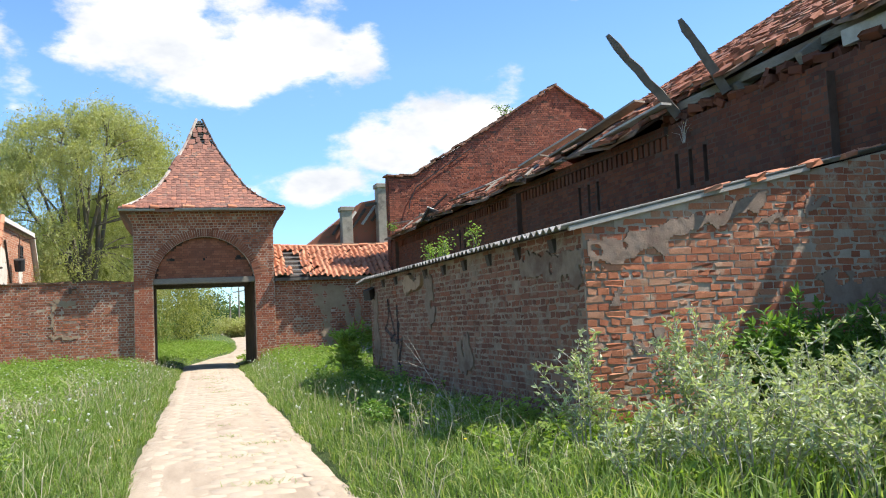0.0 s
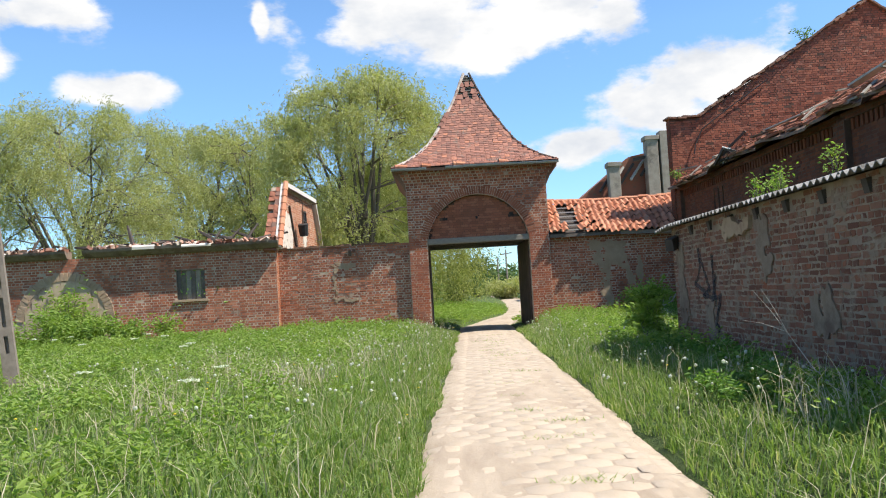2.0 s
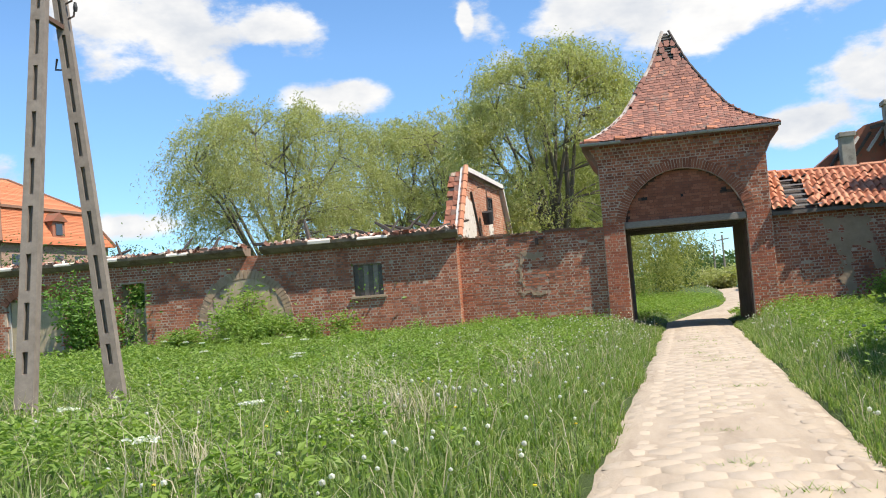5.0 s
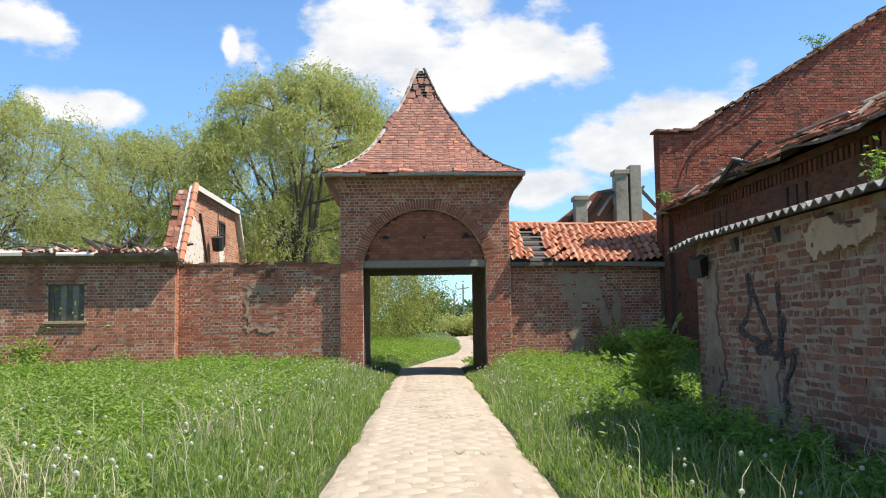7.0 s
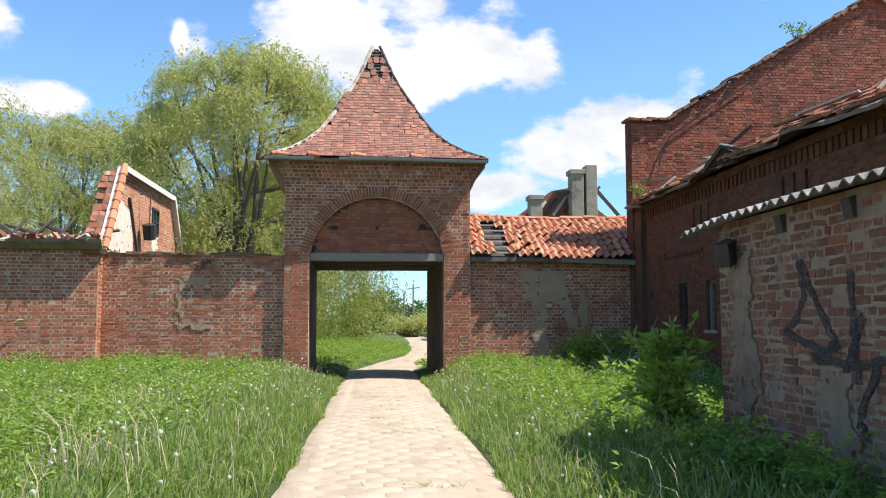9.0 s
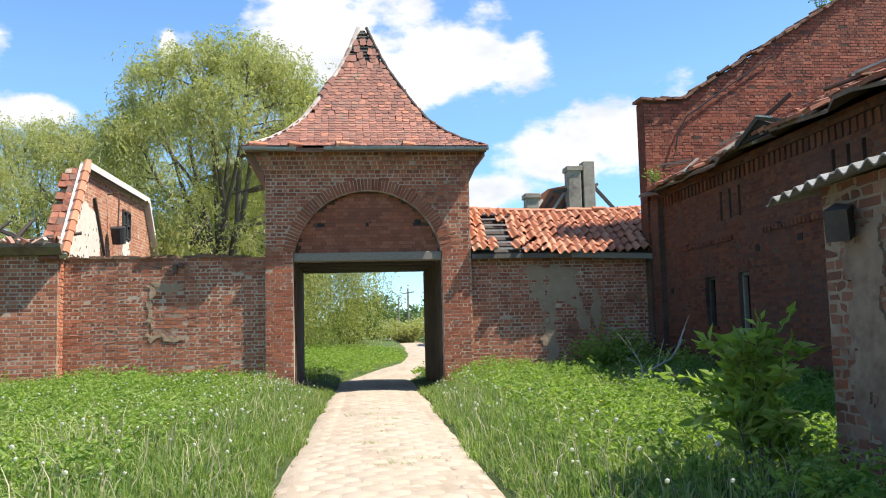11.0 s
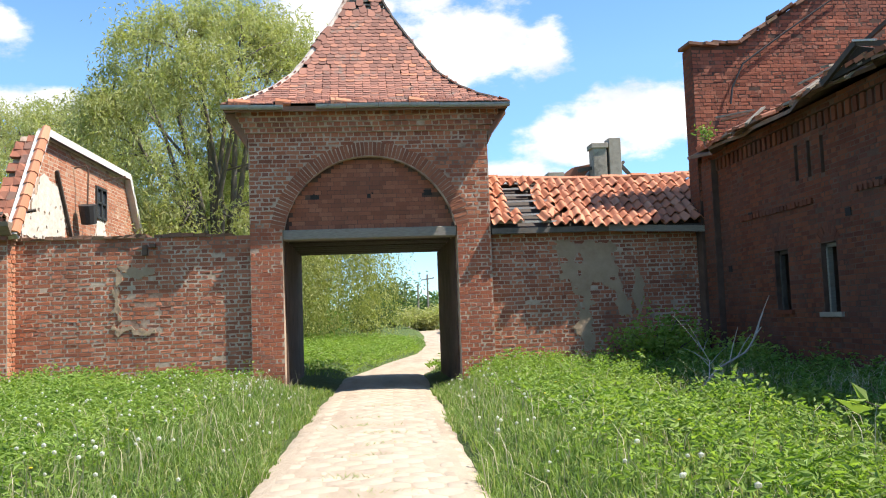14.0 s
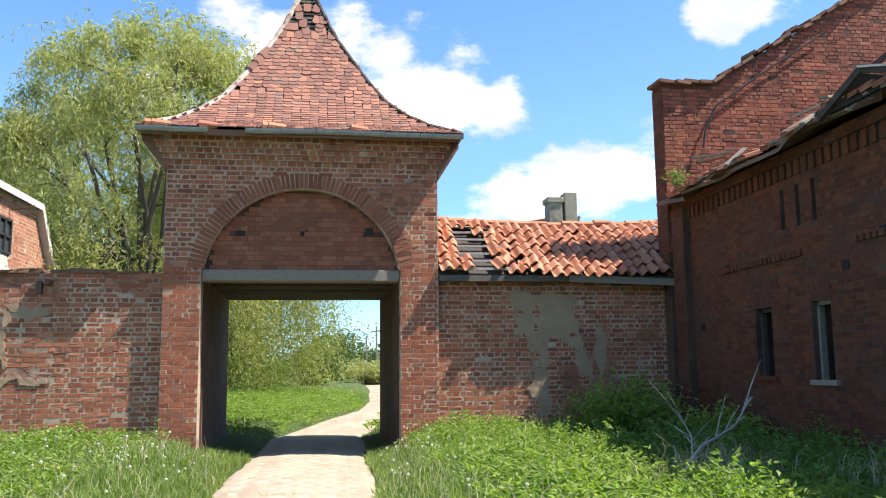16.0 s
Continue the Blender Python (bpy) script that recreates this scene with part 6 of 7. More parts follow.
# short grass along the edges of the track
n = 46000
y = 5 + 27 * rng.random(n)
x = np.interp(y, [-10, 9, 30, 37], [0.2, 0.52, 1.17, 1.4]) + np.where(rng.random(n) < 0.5, -1, 1) * (0.92 + 1.1 * rng.random(n) ** 1.5)
k = free_ground(x, y)
x, y = x[k], y[k]
tagged(new("verge_grass", blade_mesh("verge_grass", x, y, 0.07 + 0.16 * rng.random(len(x)), 0.008 + 0.006 * rng.random(len(x)), 0.2 + 0.7 * rng.random(len(x)), M_GRASS)), "short grass creeping over the track edges", "grass", kind="stuff")
x, y = scatter(5200, -9, 7.5, 6, 30)
tagged(new("dry_stalks", blade_mesh("dry_stalks", x, y, 0.25 + 0.35 * rng.random(len(x)), 0.006 + 0.003 * rng.random(len(x)), 0.2 + 0.7 * rng.random(len(x)), M_STRAW)), "pale dry stalks scattered through the grass", "grass", kind="stuff")

# broad-leaved weeds: stems with whorls of leaves, in mounds of uneven height
lp, ld, ls = [], [], []
for n, x0, x1, y0, y1, k in ((13000, -6.5, 7.8, 5, 18, 1.0), (17000, -6.5, 7.8, 18, 31.8, 1.0), (9000, -16, -6.5, 8, 31.5, 1.35), (3500, -30, -16, 14, 31, 1.8)):
    x, y = scatter(n, x0, x1, y0, y1)
    ws = weed_share(x, y)
    keep = rng.random(len(x)) < ws
    x, y = x[keep], y[keep]
    z = ground_of(x, y)
    for a, b, c in zip(x, y, z):
        mound = noise.noise((a * 0.8, b * 0.8, 33)) + 0.6 * noise.noise((a * 2.1, b * 2.1, 13))
        h = (0.16 + 0.2 * rng.random()) * (1.15 if b > 26 else 1) * (1.0 + 0.75 * mound)
        m = 16
        ang = rng.random(m) * 6.283
        f = rng.random(m) ** 0.6
        lp.append(np.stack([a + 0.06 * np.cos(ang), b + 0.06 * np.sin(ang), c + h * (0.3 + 0.7 * f)], 1))
        ld.append(np.stack([np.cos(ang), np.sin(ang), 0.8 - 1.35 * rng.random(m)], 1))
        big = 1.0 + 0.35 * noise.noise((a * 0.45, b * 0.45, 51))
        ls.append((0.042 + 0.045 * rng.random(m)) * k * big)
lp, ld, ls = np.concatenate(lp), np.concatenate(ld), np.concatenate(ls)
# Weeds in the barn's shadow strip take a darker leaf, painting the shade in.
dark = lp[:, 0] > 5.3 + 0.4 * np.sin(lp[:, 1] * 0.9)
for some, mt, lab in ((~dark, M_NETTLE, "dense bright green nettles and ground elder"), (dark, M_BUSH, "nettles with leaves coloured darker for the shade of the barn")):
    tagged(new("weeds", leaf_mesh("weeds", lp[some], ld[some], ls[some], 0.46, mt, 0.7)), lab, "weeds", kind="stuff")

x, y = scatter(5200, -6, 3.0, 37.5, 62)
z = ground_of(x, y)
n = len(x)
h = 0.22 + 0.4 * rng.random(n) * np.clip((np.array([track_x(b) for b in y]) - x - 1.2) / 3, 0.25, 1.2)
m = 7
f = rng.random((n, m))
ang = 6.283 * rng.random((n, m))
p = np.stack([x[:, None] + 0.1 * np.cos(ang), y[:, None] + 0.1 * np.sin(ang), z[:, None] + h[:, None] * (0.25 + 0.75 * f)], 2).reshape(-1, 3)
d = np.stack([np.cos(ang), np.sin(ang), 0.9 - 1.1 * f], 2).reshape(-1, 3)
tagged(new("weeds", leaf_mesh("weeds", p, d, 0.08 + 0.08 * rng.random(len(p)), 0.35, M_NETTLE, 1.0)), "tall rank weeds beyond the gate", "weeds", kind="stuff")

# seed heads of dandelions
ico = bmesh.new()
bmesh.ops.create_icosphere(ico, subdivisions=1, radius=1.0)
iv = np.array([v.co[:] for v in ico.verts])
ifc = np.array([[v.index for v in f.verts] for f in ico.faces])
ico.free()
x, y = scatter(3600, -11, 3.0, 9, 30)
d = np.abs(x - (0.4 + 0.026 * y))
keep = rng.random(len(x)) < np.clip(1.3 - d / 6, 0.05, 1) * np.array([0.5 + noise.noise((a * 0.5, b * 0.5, 40)) for a, b in zip(x, y)])
x, y = x[keep][:520], y[keep][:520]
z = ground_of(x, y)
hh = 0.24 + 0.2 * rng.random(len(x))
rr = 0.01 + 0.011 * rng.random(len(x))
vv = (iv[None] * rr[:, None, None] + np.stack([x, y, z + hh], 1)[:, None]).reshape(-1, 3)
ff = (ifc[None] + len(iv) * np.arange(len(x))[:, None, None]).reshape(-1, 3)
tagged(new("dandelion_clocks", fast_mesh("dandelion_clocks", vv, ff, M_DOWN)), "white dandelion seed heads scattered over the grass", "dandelions", kind="stuff")
tagged(new("dandelion_stems", blade_mesh("dandelion_stems", x, y, hh + 0.02, np.full(len(x), 0.008), np.zeros(len(x)), M_GRASS)), "thin dandelion stalks in the grass", "dandelions", kind="stuff")
x, y = scatter(260, -8, 4, 6, 30)
z = ground_of(x, y)
vv = (iv[None] * np.array([0.014, 0.014, 0.007]) + np.stack([x, y, z + 0.3], 1)[:, None]).reshape(-1, 3)
ff = (ifc[None] + len(iv) * np.arange(len(x))[:, None, None]).reshape(-1, 3)
tagged(new("yellow_flowers", fast_mesh("yellow_flowers", vv[: 12 * 50], ff[: 20 * 50], M_YELLOW)), "small yellow flowers in the grass", "flowers", kind="stuff")

def cow_parsley(x, y, h):
    """A stalk that forks into a flat head of white flower clusters."""
    root = tagged(empty("cow_parsley", pose(x, y, ground_z(x, y))), "white flat-headed cow parsley in the tall grass", "wild flower", "cow parsley")
    bm = bmesh.new()
    tube(bm, [(0, 0, 0), (0.01, 0.0, h * 0.6), (0.02, 0.01, h)], [0.006, 0.005, 0.004], 5)
    tops = []
    for k in range(9):
        a = 6.283 * k / 9 + rng.random()
        r = 0.02 + 0.05 * rng.random()
        t = Vector((0.02 + r * math.cos(a), 0.01 + r * math.sin(a), h + 0.045 + 0.015 * rng.random()))
        tube(bm, [(0.02, 0.01, h), t], [0.002, 0.0015], 4)
        tops.append(t)
    part("stalk", bm, M_NETTLE, root)
    pts = np.array([np.array(t) + rng.normal(0, 0.009, 3) * (1, 1, 0.4) for t in tops for _ in range(16)])
    dirs = rng.normal(0, 1, (len(pts), 3))
    dirs[:, 2] = 0.2
    child("flower_head", leaf_mesh("flower_head", pts, dirs, 0.011 + 0.006 * rng.random(len(pts)), 0.9, M_UMBEL), root)


for x, y, h in ((-5.7, 17.6, 0.62), (-5.5, 18.6, 0.6), (-5.9, 18.9, 0.66), (-3.8, 14.4, 0.6), (-4.0, 14.8, 0.55), (-2.2, 8.9, 0.55), (-3.5, 10.1, 0.58), (-2.3, 10.2, 0.55), (-6.3, 16.8, 0.6), (-8.4, 20.5, 0.6), (-9.2, 21.3, 0.62), (-8.8, 22.2, 0.6), (-10.4, 22.4, 0.64)):
    cow_parsley(x, y, h)

# bleached tufts of last year's grass
tx, ty, th = [], [], []
for cx, cy, r, n in ((-2.2, 13.0, 0.7, 260), (-3.4, 15.0, 0.8, 220), (-1.4, 16.0, 0.5, 120), (-2.9, 10.5, 0.6, 130), (-4.8, 12.2, 0.6, 90), (2.9, 11.4, 0.45, 30), (5.4, 24.9, 0.6, 160), (6.2, 23.6, 0.5, 90), (5.3, 31.3, 0.3, 90), (-6.9, 13.7, 0.4, 60), (2.6, 8.6, 0.5, 110), (-2.0, 20.0, 0.8, 120)):
    tx.append(cx + rng.normal(0, r / 2, n))
    ty.append(cy + rng.normal(0, r / 2, n))
    th.append(0.3 + 0.45 * rng.random(n))
tx, ty, th = (np.concatenate(v) for v in (tx, ty, th))
k = free_ground(tx, ty)
tx, ty, th = tx[k], ty[k], th[k]
tagged(new("dry_grass", blade_mesh("dry_grass", tx, ty, th, np.full(len(tx), 0.007), 0.2 + 0.6 * rng.random(len(tx)), M_STRAW)), "bleached dry grass stalks among the green", "grass", kind="stuff")
# tufts in the middle of the track
tx, ty = [], []
for cx, cy in ((0.62, 9.6), (0.75, 10.3), (0.7, 12.0), (0.95, 20.6), (1.05, 21.6), (0.9, 23.6), (1.15, 24.4), (1.0, 27.0), (1.3, 44.0), (1.2, 28.6), (0.7, 8.4), (0.95, 11.2), (0.55, 13.6), (0.85, 15.1), (1.0, 16.8), (0.75, 18.3), (0.9, 19.4), (1.25, 21.0), (0.8, 22.4), (1.05, 25.3), (0.85, 26.1)):
    tx.append(cx + rng.normal(0, 0.17, 60))
    ty.append(cy + rng.normal(0, 0.05, 60))
tx, ty = np.concatenate(tx), np.concatenate(ty)
tagged(new("track_tufts", blade_mesh("track_tufts", tx, ty, 0.165 + 0.045 * rng.random(len(tx)), np.full(len(tx), 0.012), 0.5 * np.ones(len(tx)), M_GRASS)), "trodden grass tufts in the sandy track", "grass", kind="stuff")


def bush(name, label, cx, cy, rx, ry, h, n, material, size, stems=9, lean=(0, 0), z0=None, twig=M_BARK):
    """A shrub: stems that fork and a loose crown of single leaves."""
    root = tagged(empty(name, pose(cx, cy, 0)), label, "shrub")
    base = ground_z(cx, cy) if z0 is None else z0
    tips = []
    for k in range(stems):
        a = 6.283 * (k + rng.random()) / stems
        r = 0.25 + 0.75 * math.sqrt(rng.random())
        e = Vector((math.cos(a) * rx * r + lean[0], math.sin(a) * ry * r + lean[1], base + h * (1.0 - 0.45 * r * r) * (0.75 + 0.3 * rng.random())))
        m = Vector((e.x * 0.35, e.y * 0.35, base + (e.z - base) * 0.6))
        p = [Vector((e.x * 0.1, e.y * 0.1, base - 0.05)), m, e]
        bm = bmesh.new()
        tube(bm, p, [0.018 * h, 0.012 * h, 0.004 * h], 5)
        part("stem", bm, twig, root)
        tips.append((p, e))
    per = n // stems
    ps, ds = [], []
    for p, e in tips:
        f = rng.random(per) ** 0.6
        q = np.where(f[:, None] < 0.5, np.array(p[0]) + (np.array(p[1]) - np.array(p[0])) * (f[:, None] * 2), np.array(p[1]) + (np.array(p[2]) - np.array(p[1])) * (f[:, None] * 2 - 1))
        spread = 0.12 * h * (0.4 + f[:, None])
        q = q + rng.normal(0, 1, (per, 3)) * spread * np.array([1, 1, 0.8])
        q[:, 2] = np.maximum(q[:, 2], base + 0.05)
        ps.append(q)
        dd = rng.normal(0, 1, (per, 3))
        dd[:, 2] = dd[:, 2] * 0.5 - 0.1
        ds.append(dd)
    ps, ds = np.concatenate(ps), np.concatenate(ds)
    ob = child("foliage", leaf_mesh("foliage", ps, ds, size * (0.7 + 0.6 * rng.random(len(ps))), 0.42, material), root)
    return root


def shoot_shrub(cx, cy, rx, ry, h, shoots, size, material, label, name="silver_shrub", twig=M_TWIG, side=4, gap=0.035):
    """A shrub of long leaning shoots, each with side twigs, and leaves set along them."""
    root = tagged(empty(name, pose(cx, cy, 0)), label, "shrub")
    base = ground_z(cx, cy)
    ps, ds = [], []

    def leaves(p0, p1, p2, a0):
        n = max(6, int((p2 - p0).length / gap))
        f = (a0 + (1 - a0) * rng.random(n))[:, None]
        q = (1 - f) ** 2 * np.array(p0) + 2 * f * (1 - f) * np.array(p1) + f * f * np.array(p2)
        along = np.array((p2 - p0).normalized())
        d = rng.normal(0, 1, (n, 3))
        d[:, 2] *= 0.45
        ps.append(np.repeat(q, 2, 0) + rng.normal(0, 0.008, (2 * n, 3)))
        ds.append(np.stack([d, -d], 1).reshape(-1, 3) + along * 0.75)

    for k in range(shoots):
        a = 6.283 * (k + rng.random()) / shoots
        r = math.sqrt(rng.random())
        top = base + h * (1.05 - 0.5 * r * r) * (0.7 + 0.4 * rng.random())
        p0 = Vector((math.cos(a) * rx * r * 0.45, math.sin(a) * ry * r * 0.45, base - 0.04))
        p2 = Vector((math.cos(a) * rx * r, math.sin(a) * ry * r, top))
        p1 = Vector((p0.x * 1.2, p0.y * 1.2, base + (top - base) * 0.62))
        bm = bmesh.new()
        curve = [p0 * ((1 - f) ** 2) + p1 * (2 * f * (1 - f)) + p2 * (f * f) for f in (0, 0.3, 0.6, 0.85, 1)]
        tube(bm, curve, [0.009, 0.008, 0.006, 0.004, 0.002], 5)
        leaves(p0, p1, p2, 0.3)
        for j in range(side):
            f = 0.3 + 0.6 * rng.random()
            s0 = p0 * ((1 - f) ** 2) + p1 * (2 * f * (1 - f)) + p2 * (f * f)
            s2 = s0 + Vector((rng.normal(0, 0.13), rng.normal(0, 0.13), 0.08 + 0.2 * rng.random())) * (0.7 + 0.5 * h)
            s1 = s0.lerp(s2, 0.5) + Vector((0, 0, -0.02))
            tube(bm, [s0, s1, s2], [0.004, 0.003, 0.0015], 4)
            leaves(s0, s1, s2, 0.1)
        part("stem", bm, twig, root)
    ps, ds = np.concatenate(ps), np.concatenate(ds)
    child("foliage", leaf_mesh("foliage", ps, ds, size * (0.65 + 0.6 * rng.random(len(ps))), 0.4, material, 0.8), root)
    return root


LAB = "silvery green wild shrub with long shoots beside the shed wall"
for x, y, rx, ry, h, n in ((4.15, 6.35, 0.5, 0.45, 1.2, 14), (4.85, 5.7, 0.8, 0.7, 0.95, 24), (5.75, 5.75, 0.8, 0.7, 0.95, 22), (3.3, 6.75, 0.25, 0.25, 1.0, 8), (4.4, 4.6, 0.8, 0.6, 0.8, 20), (3.75, 5.1, 0.7, 0.5, 0.75, 18), (3.2, 5.6, 0.45, 0.4, 0.55, 10)):
    shoot_shrub(x, y, rx, ry, h, n, 0.062, M_SILVER, LAB)
ELDER = "dark green elder bush against the shed"
for x, y, rx, ry, h, n in ((5.6, 6.95, 0.6, 0.3, 1.2, 26), (6.6, 6.8, 0.75, 0.45, 1.2, 28)):
    shoot_shrub(x, y, rx, ry, h, n, 0.1, M_BUSH, ELDER, "elder_bush", M_BARK, 5, 0.03)
shoot_shrub(3.35, 17.3, 0.3, 0.35, 0.95, 12, 0.13, M_NETTLE, "young elder bush at the shed corner", "elder_bush", M_BARK, 4, 0.04)
bush("nettle_clump", "tall nettles in the barn corner", 6.4, 30.3, 1.0, 0.8, 1.1, 3600, M_NETTLE, 0.1, 16)
bush("nettle_clump", "tall nettles in the barn corner", 7.3, 28.8, 0.5, 0.9, 0.7, 2200, M_NETTLE, 0.1, 10)
# Shed-foot nettles in the darker elder leaf, to deepen the shade there.
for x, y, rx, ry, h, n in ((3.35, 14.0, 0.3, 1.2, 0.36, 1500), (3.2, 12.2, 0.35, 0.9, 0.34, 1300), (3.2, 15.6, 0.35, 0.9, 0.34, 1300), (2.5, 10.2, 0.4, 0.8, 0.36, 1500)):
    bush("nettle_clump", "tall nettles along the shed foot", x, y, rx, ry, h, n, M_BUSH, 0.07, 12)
for u, n_, rx, h, k, lab, mt, sz in ((-6.2, 1.8, 1.5, 1.35, 5200, "spreading wild bush before the stable front", M_NETTLE, 0.13), (-6.75, 0.5, 0.4, 2.35, 1500, "young elder growing up before the arched doorway", M_NETTLE, 0.15), (-4.6, 1.5, 0.8, 0.9, 1600, "spreading wild bush before the stable front", M_NETTLE, 0.12), (-8.3, 1.6, 1.0, 0.85, 1900, "spreading wild bush before the stable front", M_NETTLE, 0.12), (-3.6, 0.5, 0.35, 1.15, 500, "young leafy shoot at the stable wall", M_NETTLE, 0.15), (-12.4, 0.5, 0.75, 3.0, 2600, "tall elder climbing the stable front", M_BUSH, 0.17), (-10.8, 0.25, 0.4, 2.1, 500, "young elder in an empty window", M_BUSH, 0.15), (-19.2, 0.8, 1.2, 2.6, 2000, "tall elder climbing the stable front", M_BUSH, 0.17), (-10.8, -1.3, 1.3, 3.3, 5200, "dense elder growing inside the roofless stable", M_BUSH, 0.17), (-18.0, -1.5, 1.6, 3.3, 5200, "dense elder growing inside the roofless stable", M_BUSH, 0.17), (-2.9, -1.3, 1.0, 2.9, 3600, "dense elder growing inside the roofless stable", M_BUSH, 0.16), (-1.2, 0.5, 0.3, 0.7, 200, "pale dry weed at the wall foot", M_SILVER, 0.06)):
    p = WF.at(u, 0, n_)
    bush("wild_bush", lab, p.x, p.y, rx, rx * 0.6, h, k, mt, sz, 11)
for x, y, h in ((4.0, 13.6, 0.34), (4.05, 12.9, 0.38), (3.95, 11.2, 0.4), (4.1, 13.2, 0.25)):
    bush("roof_sprout", "bright green seedling growing on the shed roof", x, y, 0.13, 0.15, h, 110, M_NETTLE, 0.055, 6, z0=shed_top(x) + 0.1)
bush("roof_sprout", "tuft growing on the gable coping", 12.6, 31.7, 0.4, 0.2, 0.6, 130, M_BUSH, 0.1, 6, z0=9.3)
bush("roof_sprout", "tuft growing on the barn eaves", 7.75, 31.0, 0.2, 0.25, 0.4, 120, M_BUSH, 0.08, 6, z0=4.7)
bush("roof_sprout", "dry twigs hanging on the barn wall", 7.85, 12.0, 0.08, 0.35, 0.35, 12, M_STRAW, 0.06, 7, z0=4.15, twig=M_TWIG)


def twiggy(name, label, pts, radius):
    """A bare branch with side twigs."""
    root = tagged(empty(name, pose(*pts[0])), label, "branch")
    o = Vector(pts[0])
    pts = [Vector(p) - o for p in pts]
    bm = bmesh.new()
    tube(bm, pts, list(np.linspace(radius, radius * 0.35, len(pts))), 6)
    part("limb", bm, M_TWIG, root)
    for k in range(8):
        i = 1 + int(rng.integers(len(pts) - 1))
        a = pts[i - 1].lerp(pts[i], 0.3 + 0.7 * rng.random())
        d = (pts[i] - pts[i - 1]).normalized()
        e = a + (d * 0.7 + Vector((rng.normal(0, 0.5), rng.normal(0, 0.3), rng.normal(0.2, 0.4)))) * (0.22 + 0.25 * rng.random())
        bm = bmesh.new()
        tube(bm, [a, a.lerp(e, 0.5) + Vector((0, 0, 0.02)), e], [radius * 0.45, radius * 0.32, radius * 0.15], 5)
        part("twig", bm, M_TWIG, root)
    return root


twiggy("dead_branch", "bleached dead branch lying in the weeds", [(5.0, 25.0, 0.35), (5.35, 25.2, 0.65), (5.85, 25.4, 0.85), (6.1, 25.5, 1.15)], 0.02)
twiggy("dead_branch", "thin bleached dead branch in the weeds", [(5.2, 25.1, 0.4), (5.3, 25.3, 0.75), (5.2, 25.4, 1.0)], 0.01)
twiggy("dead_branch", "dry stalk leaning at the shed foot", [(3.2, 9.4, 0.25), (2.9, 9.6, 0.6), (2.75, 9.8, 0.95)], 0.006)
twiggy("dead_branch", "dry stalk beside the utility pole", [(-7.1, 13.8, 0.25), (-7.3, 13.7, 0.6), (-7.35, 13.6, 0.9)], 0.012)


def domed_willow(x, y, h, r, puffs, label, leaf=1.0, sprays=26, seed=0):
    """A tall willow: forked trunk, limbs that fan out, and a domed crown of many small arching sprays of narrow leaves."""
    own = np.random.default_rng(100 + seed)
    root = tagged(empty("willow_tree", pose(x, y, 0)), label, "tree")
    bm = bmesh.new()
    fork = h * 0.2
    tube(bm, [(0, 0, -0.2), (0.1, 0, fork * 0.5), (0, 0.1, fork)], [0.04 * h, 0.034 * h, 0.03 * h], 9)
    joints = []
    for k in range(11):
        a = 6.283 * (k + 0.7 * own.random()) / 11
        q = 0.25 + 0.6 * own.random()
        e = Vector((math.cos(a) * r * q, math.sin(a) * r * q, h * (0.86 - 0.25 * q * q)))
        m1 = Vector((e.x * 0.3 + own.normal(0, 0.2), e.y * 0.3 + own.normal(0, 0.2), fork + (e.z - fork) * 0.38))
        m2 = Vector((e.x * 0.62 + own.normal(0, 0.3), e.y * 0.62 + own.normal(0, 0.3), fork + (e.z - fork) * 0.72))
        tube(bm, [(0, 0, fork * 0.85), m1, m2, e], [0.0115 * h, 0.0085 * h, 0.0055 * h, 0.003 * h], 6)
        joints += [m1, m1.lerp(m2, 0.5), m2, m2.lerp(e, 0.5), e]
    ps, ds = [], []
    mid, tall_half = h * 0.6, h * 0.4
    for k in range(puffs):
        d = own.normal(0, 1, 3)
        d /= np.linalg.norm(d)
        if d[2] < -0.75:
            d[2] *= -0.5
        box_out = (abs(d[0]) ** 2.6 + abs(d[1]) ** 2.6 + abs(d[2]) ** 2.6) ** (-1 / 2.6)
        deep = 0.8 + 0.12 * own.random() if own.random() < 0.7 else 0.3 + 0.45 * own.random()
        c = d * box_out * deep * np.array([r, r, tall_half]) * (1 + 0.12 * noise.noise((d[0] * 2 + seed, d[1] * 2, d[2] * 2))) + (0, 0, mid)
        if noise.noise((c[0] * 0.42 + x, c[1] * 0.42 + y, c[2] * 0.42)) < -0.28:
            continue
        puff_r = (0.16 * r + 0.3) * (0.7 + 0.6 * own.random())
        near = min(joints, key=lambda j: (j - Vector(c)).length + (1.0 if j.z > c[2] else 0))
        cv = Vector(c)
        tube(bm, [near, near.lerp(cv, 0.5) + Vector((0, 0, 0.12 * puff_r)), cv], [0.003 * h, 0.0022 * h, 0.001 * h], 5)
        out = np.array([d[0], d[1], 0.35 + 0.4 * d[2]])
        for j in range(sprays):
            g = own.normal(0, 0.75, 3) + out * 0.8
            g /= np.linalg.norm(g)
            L = puff_r * (0.7 + 0.75 * own.random())
            m = int(13 + 6 * own.random())
            f = own.random((m, 1)) ** 0.8
            p = c + own.normal(0, 0.3, 3) * puff_r + g * f * L - np.array([0, 0, 1.0]) * f ** 2 * L * (0.75 + 0.6 * own.random())
            ps.append(p + own.normal(0, 0.07, (m, 3)))
            dd = own.normal(0, 0.6, (m, 3)) + g * (1 - f) * 0.6
            dd[:, 2] -= 0.15 + 0.8 * f[:, 0]
            ds.append(dd)
    part("trunk", bm, M_BARK, root, smooth=True)
    ps, ds = np.concatenate(ps), np.concatenate(ds)
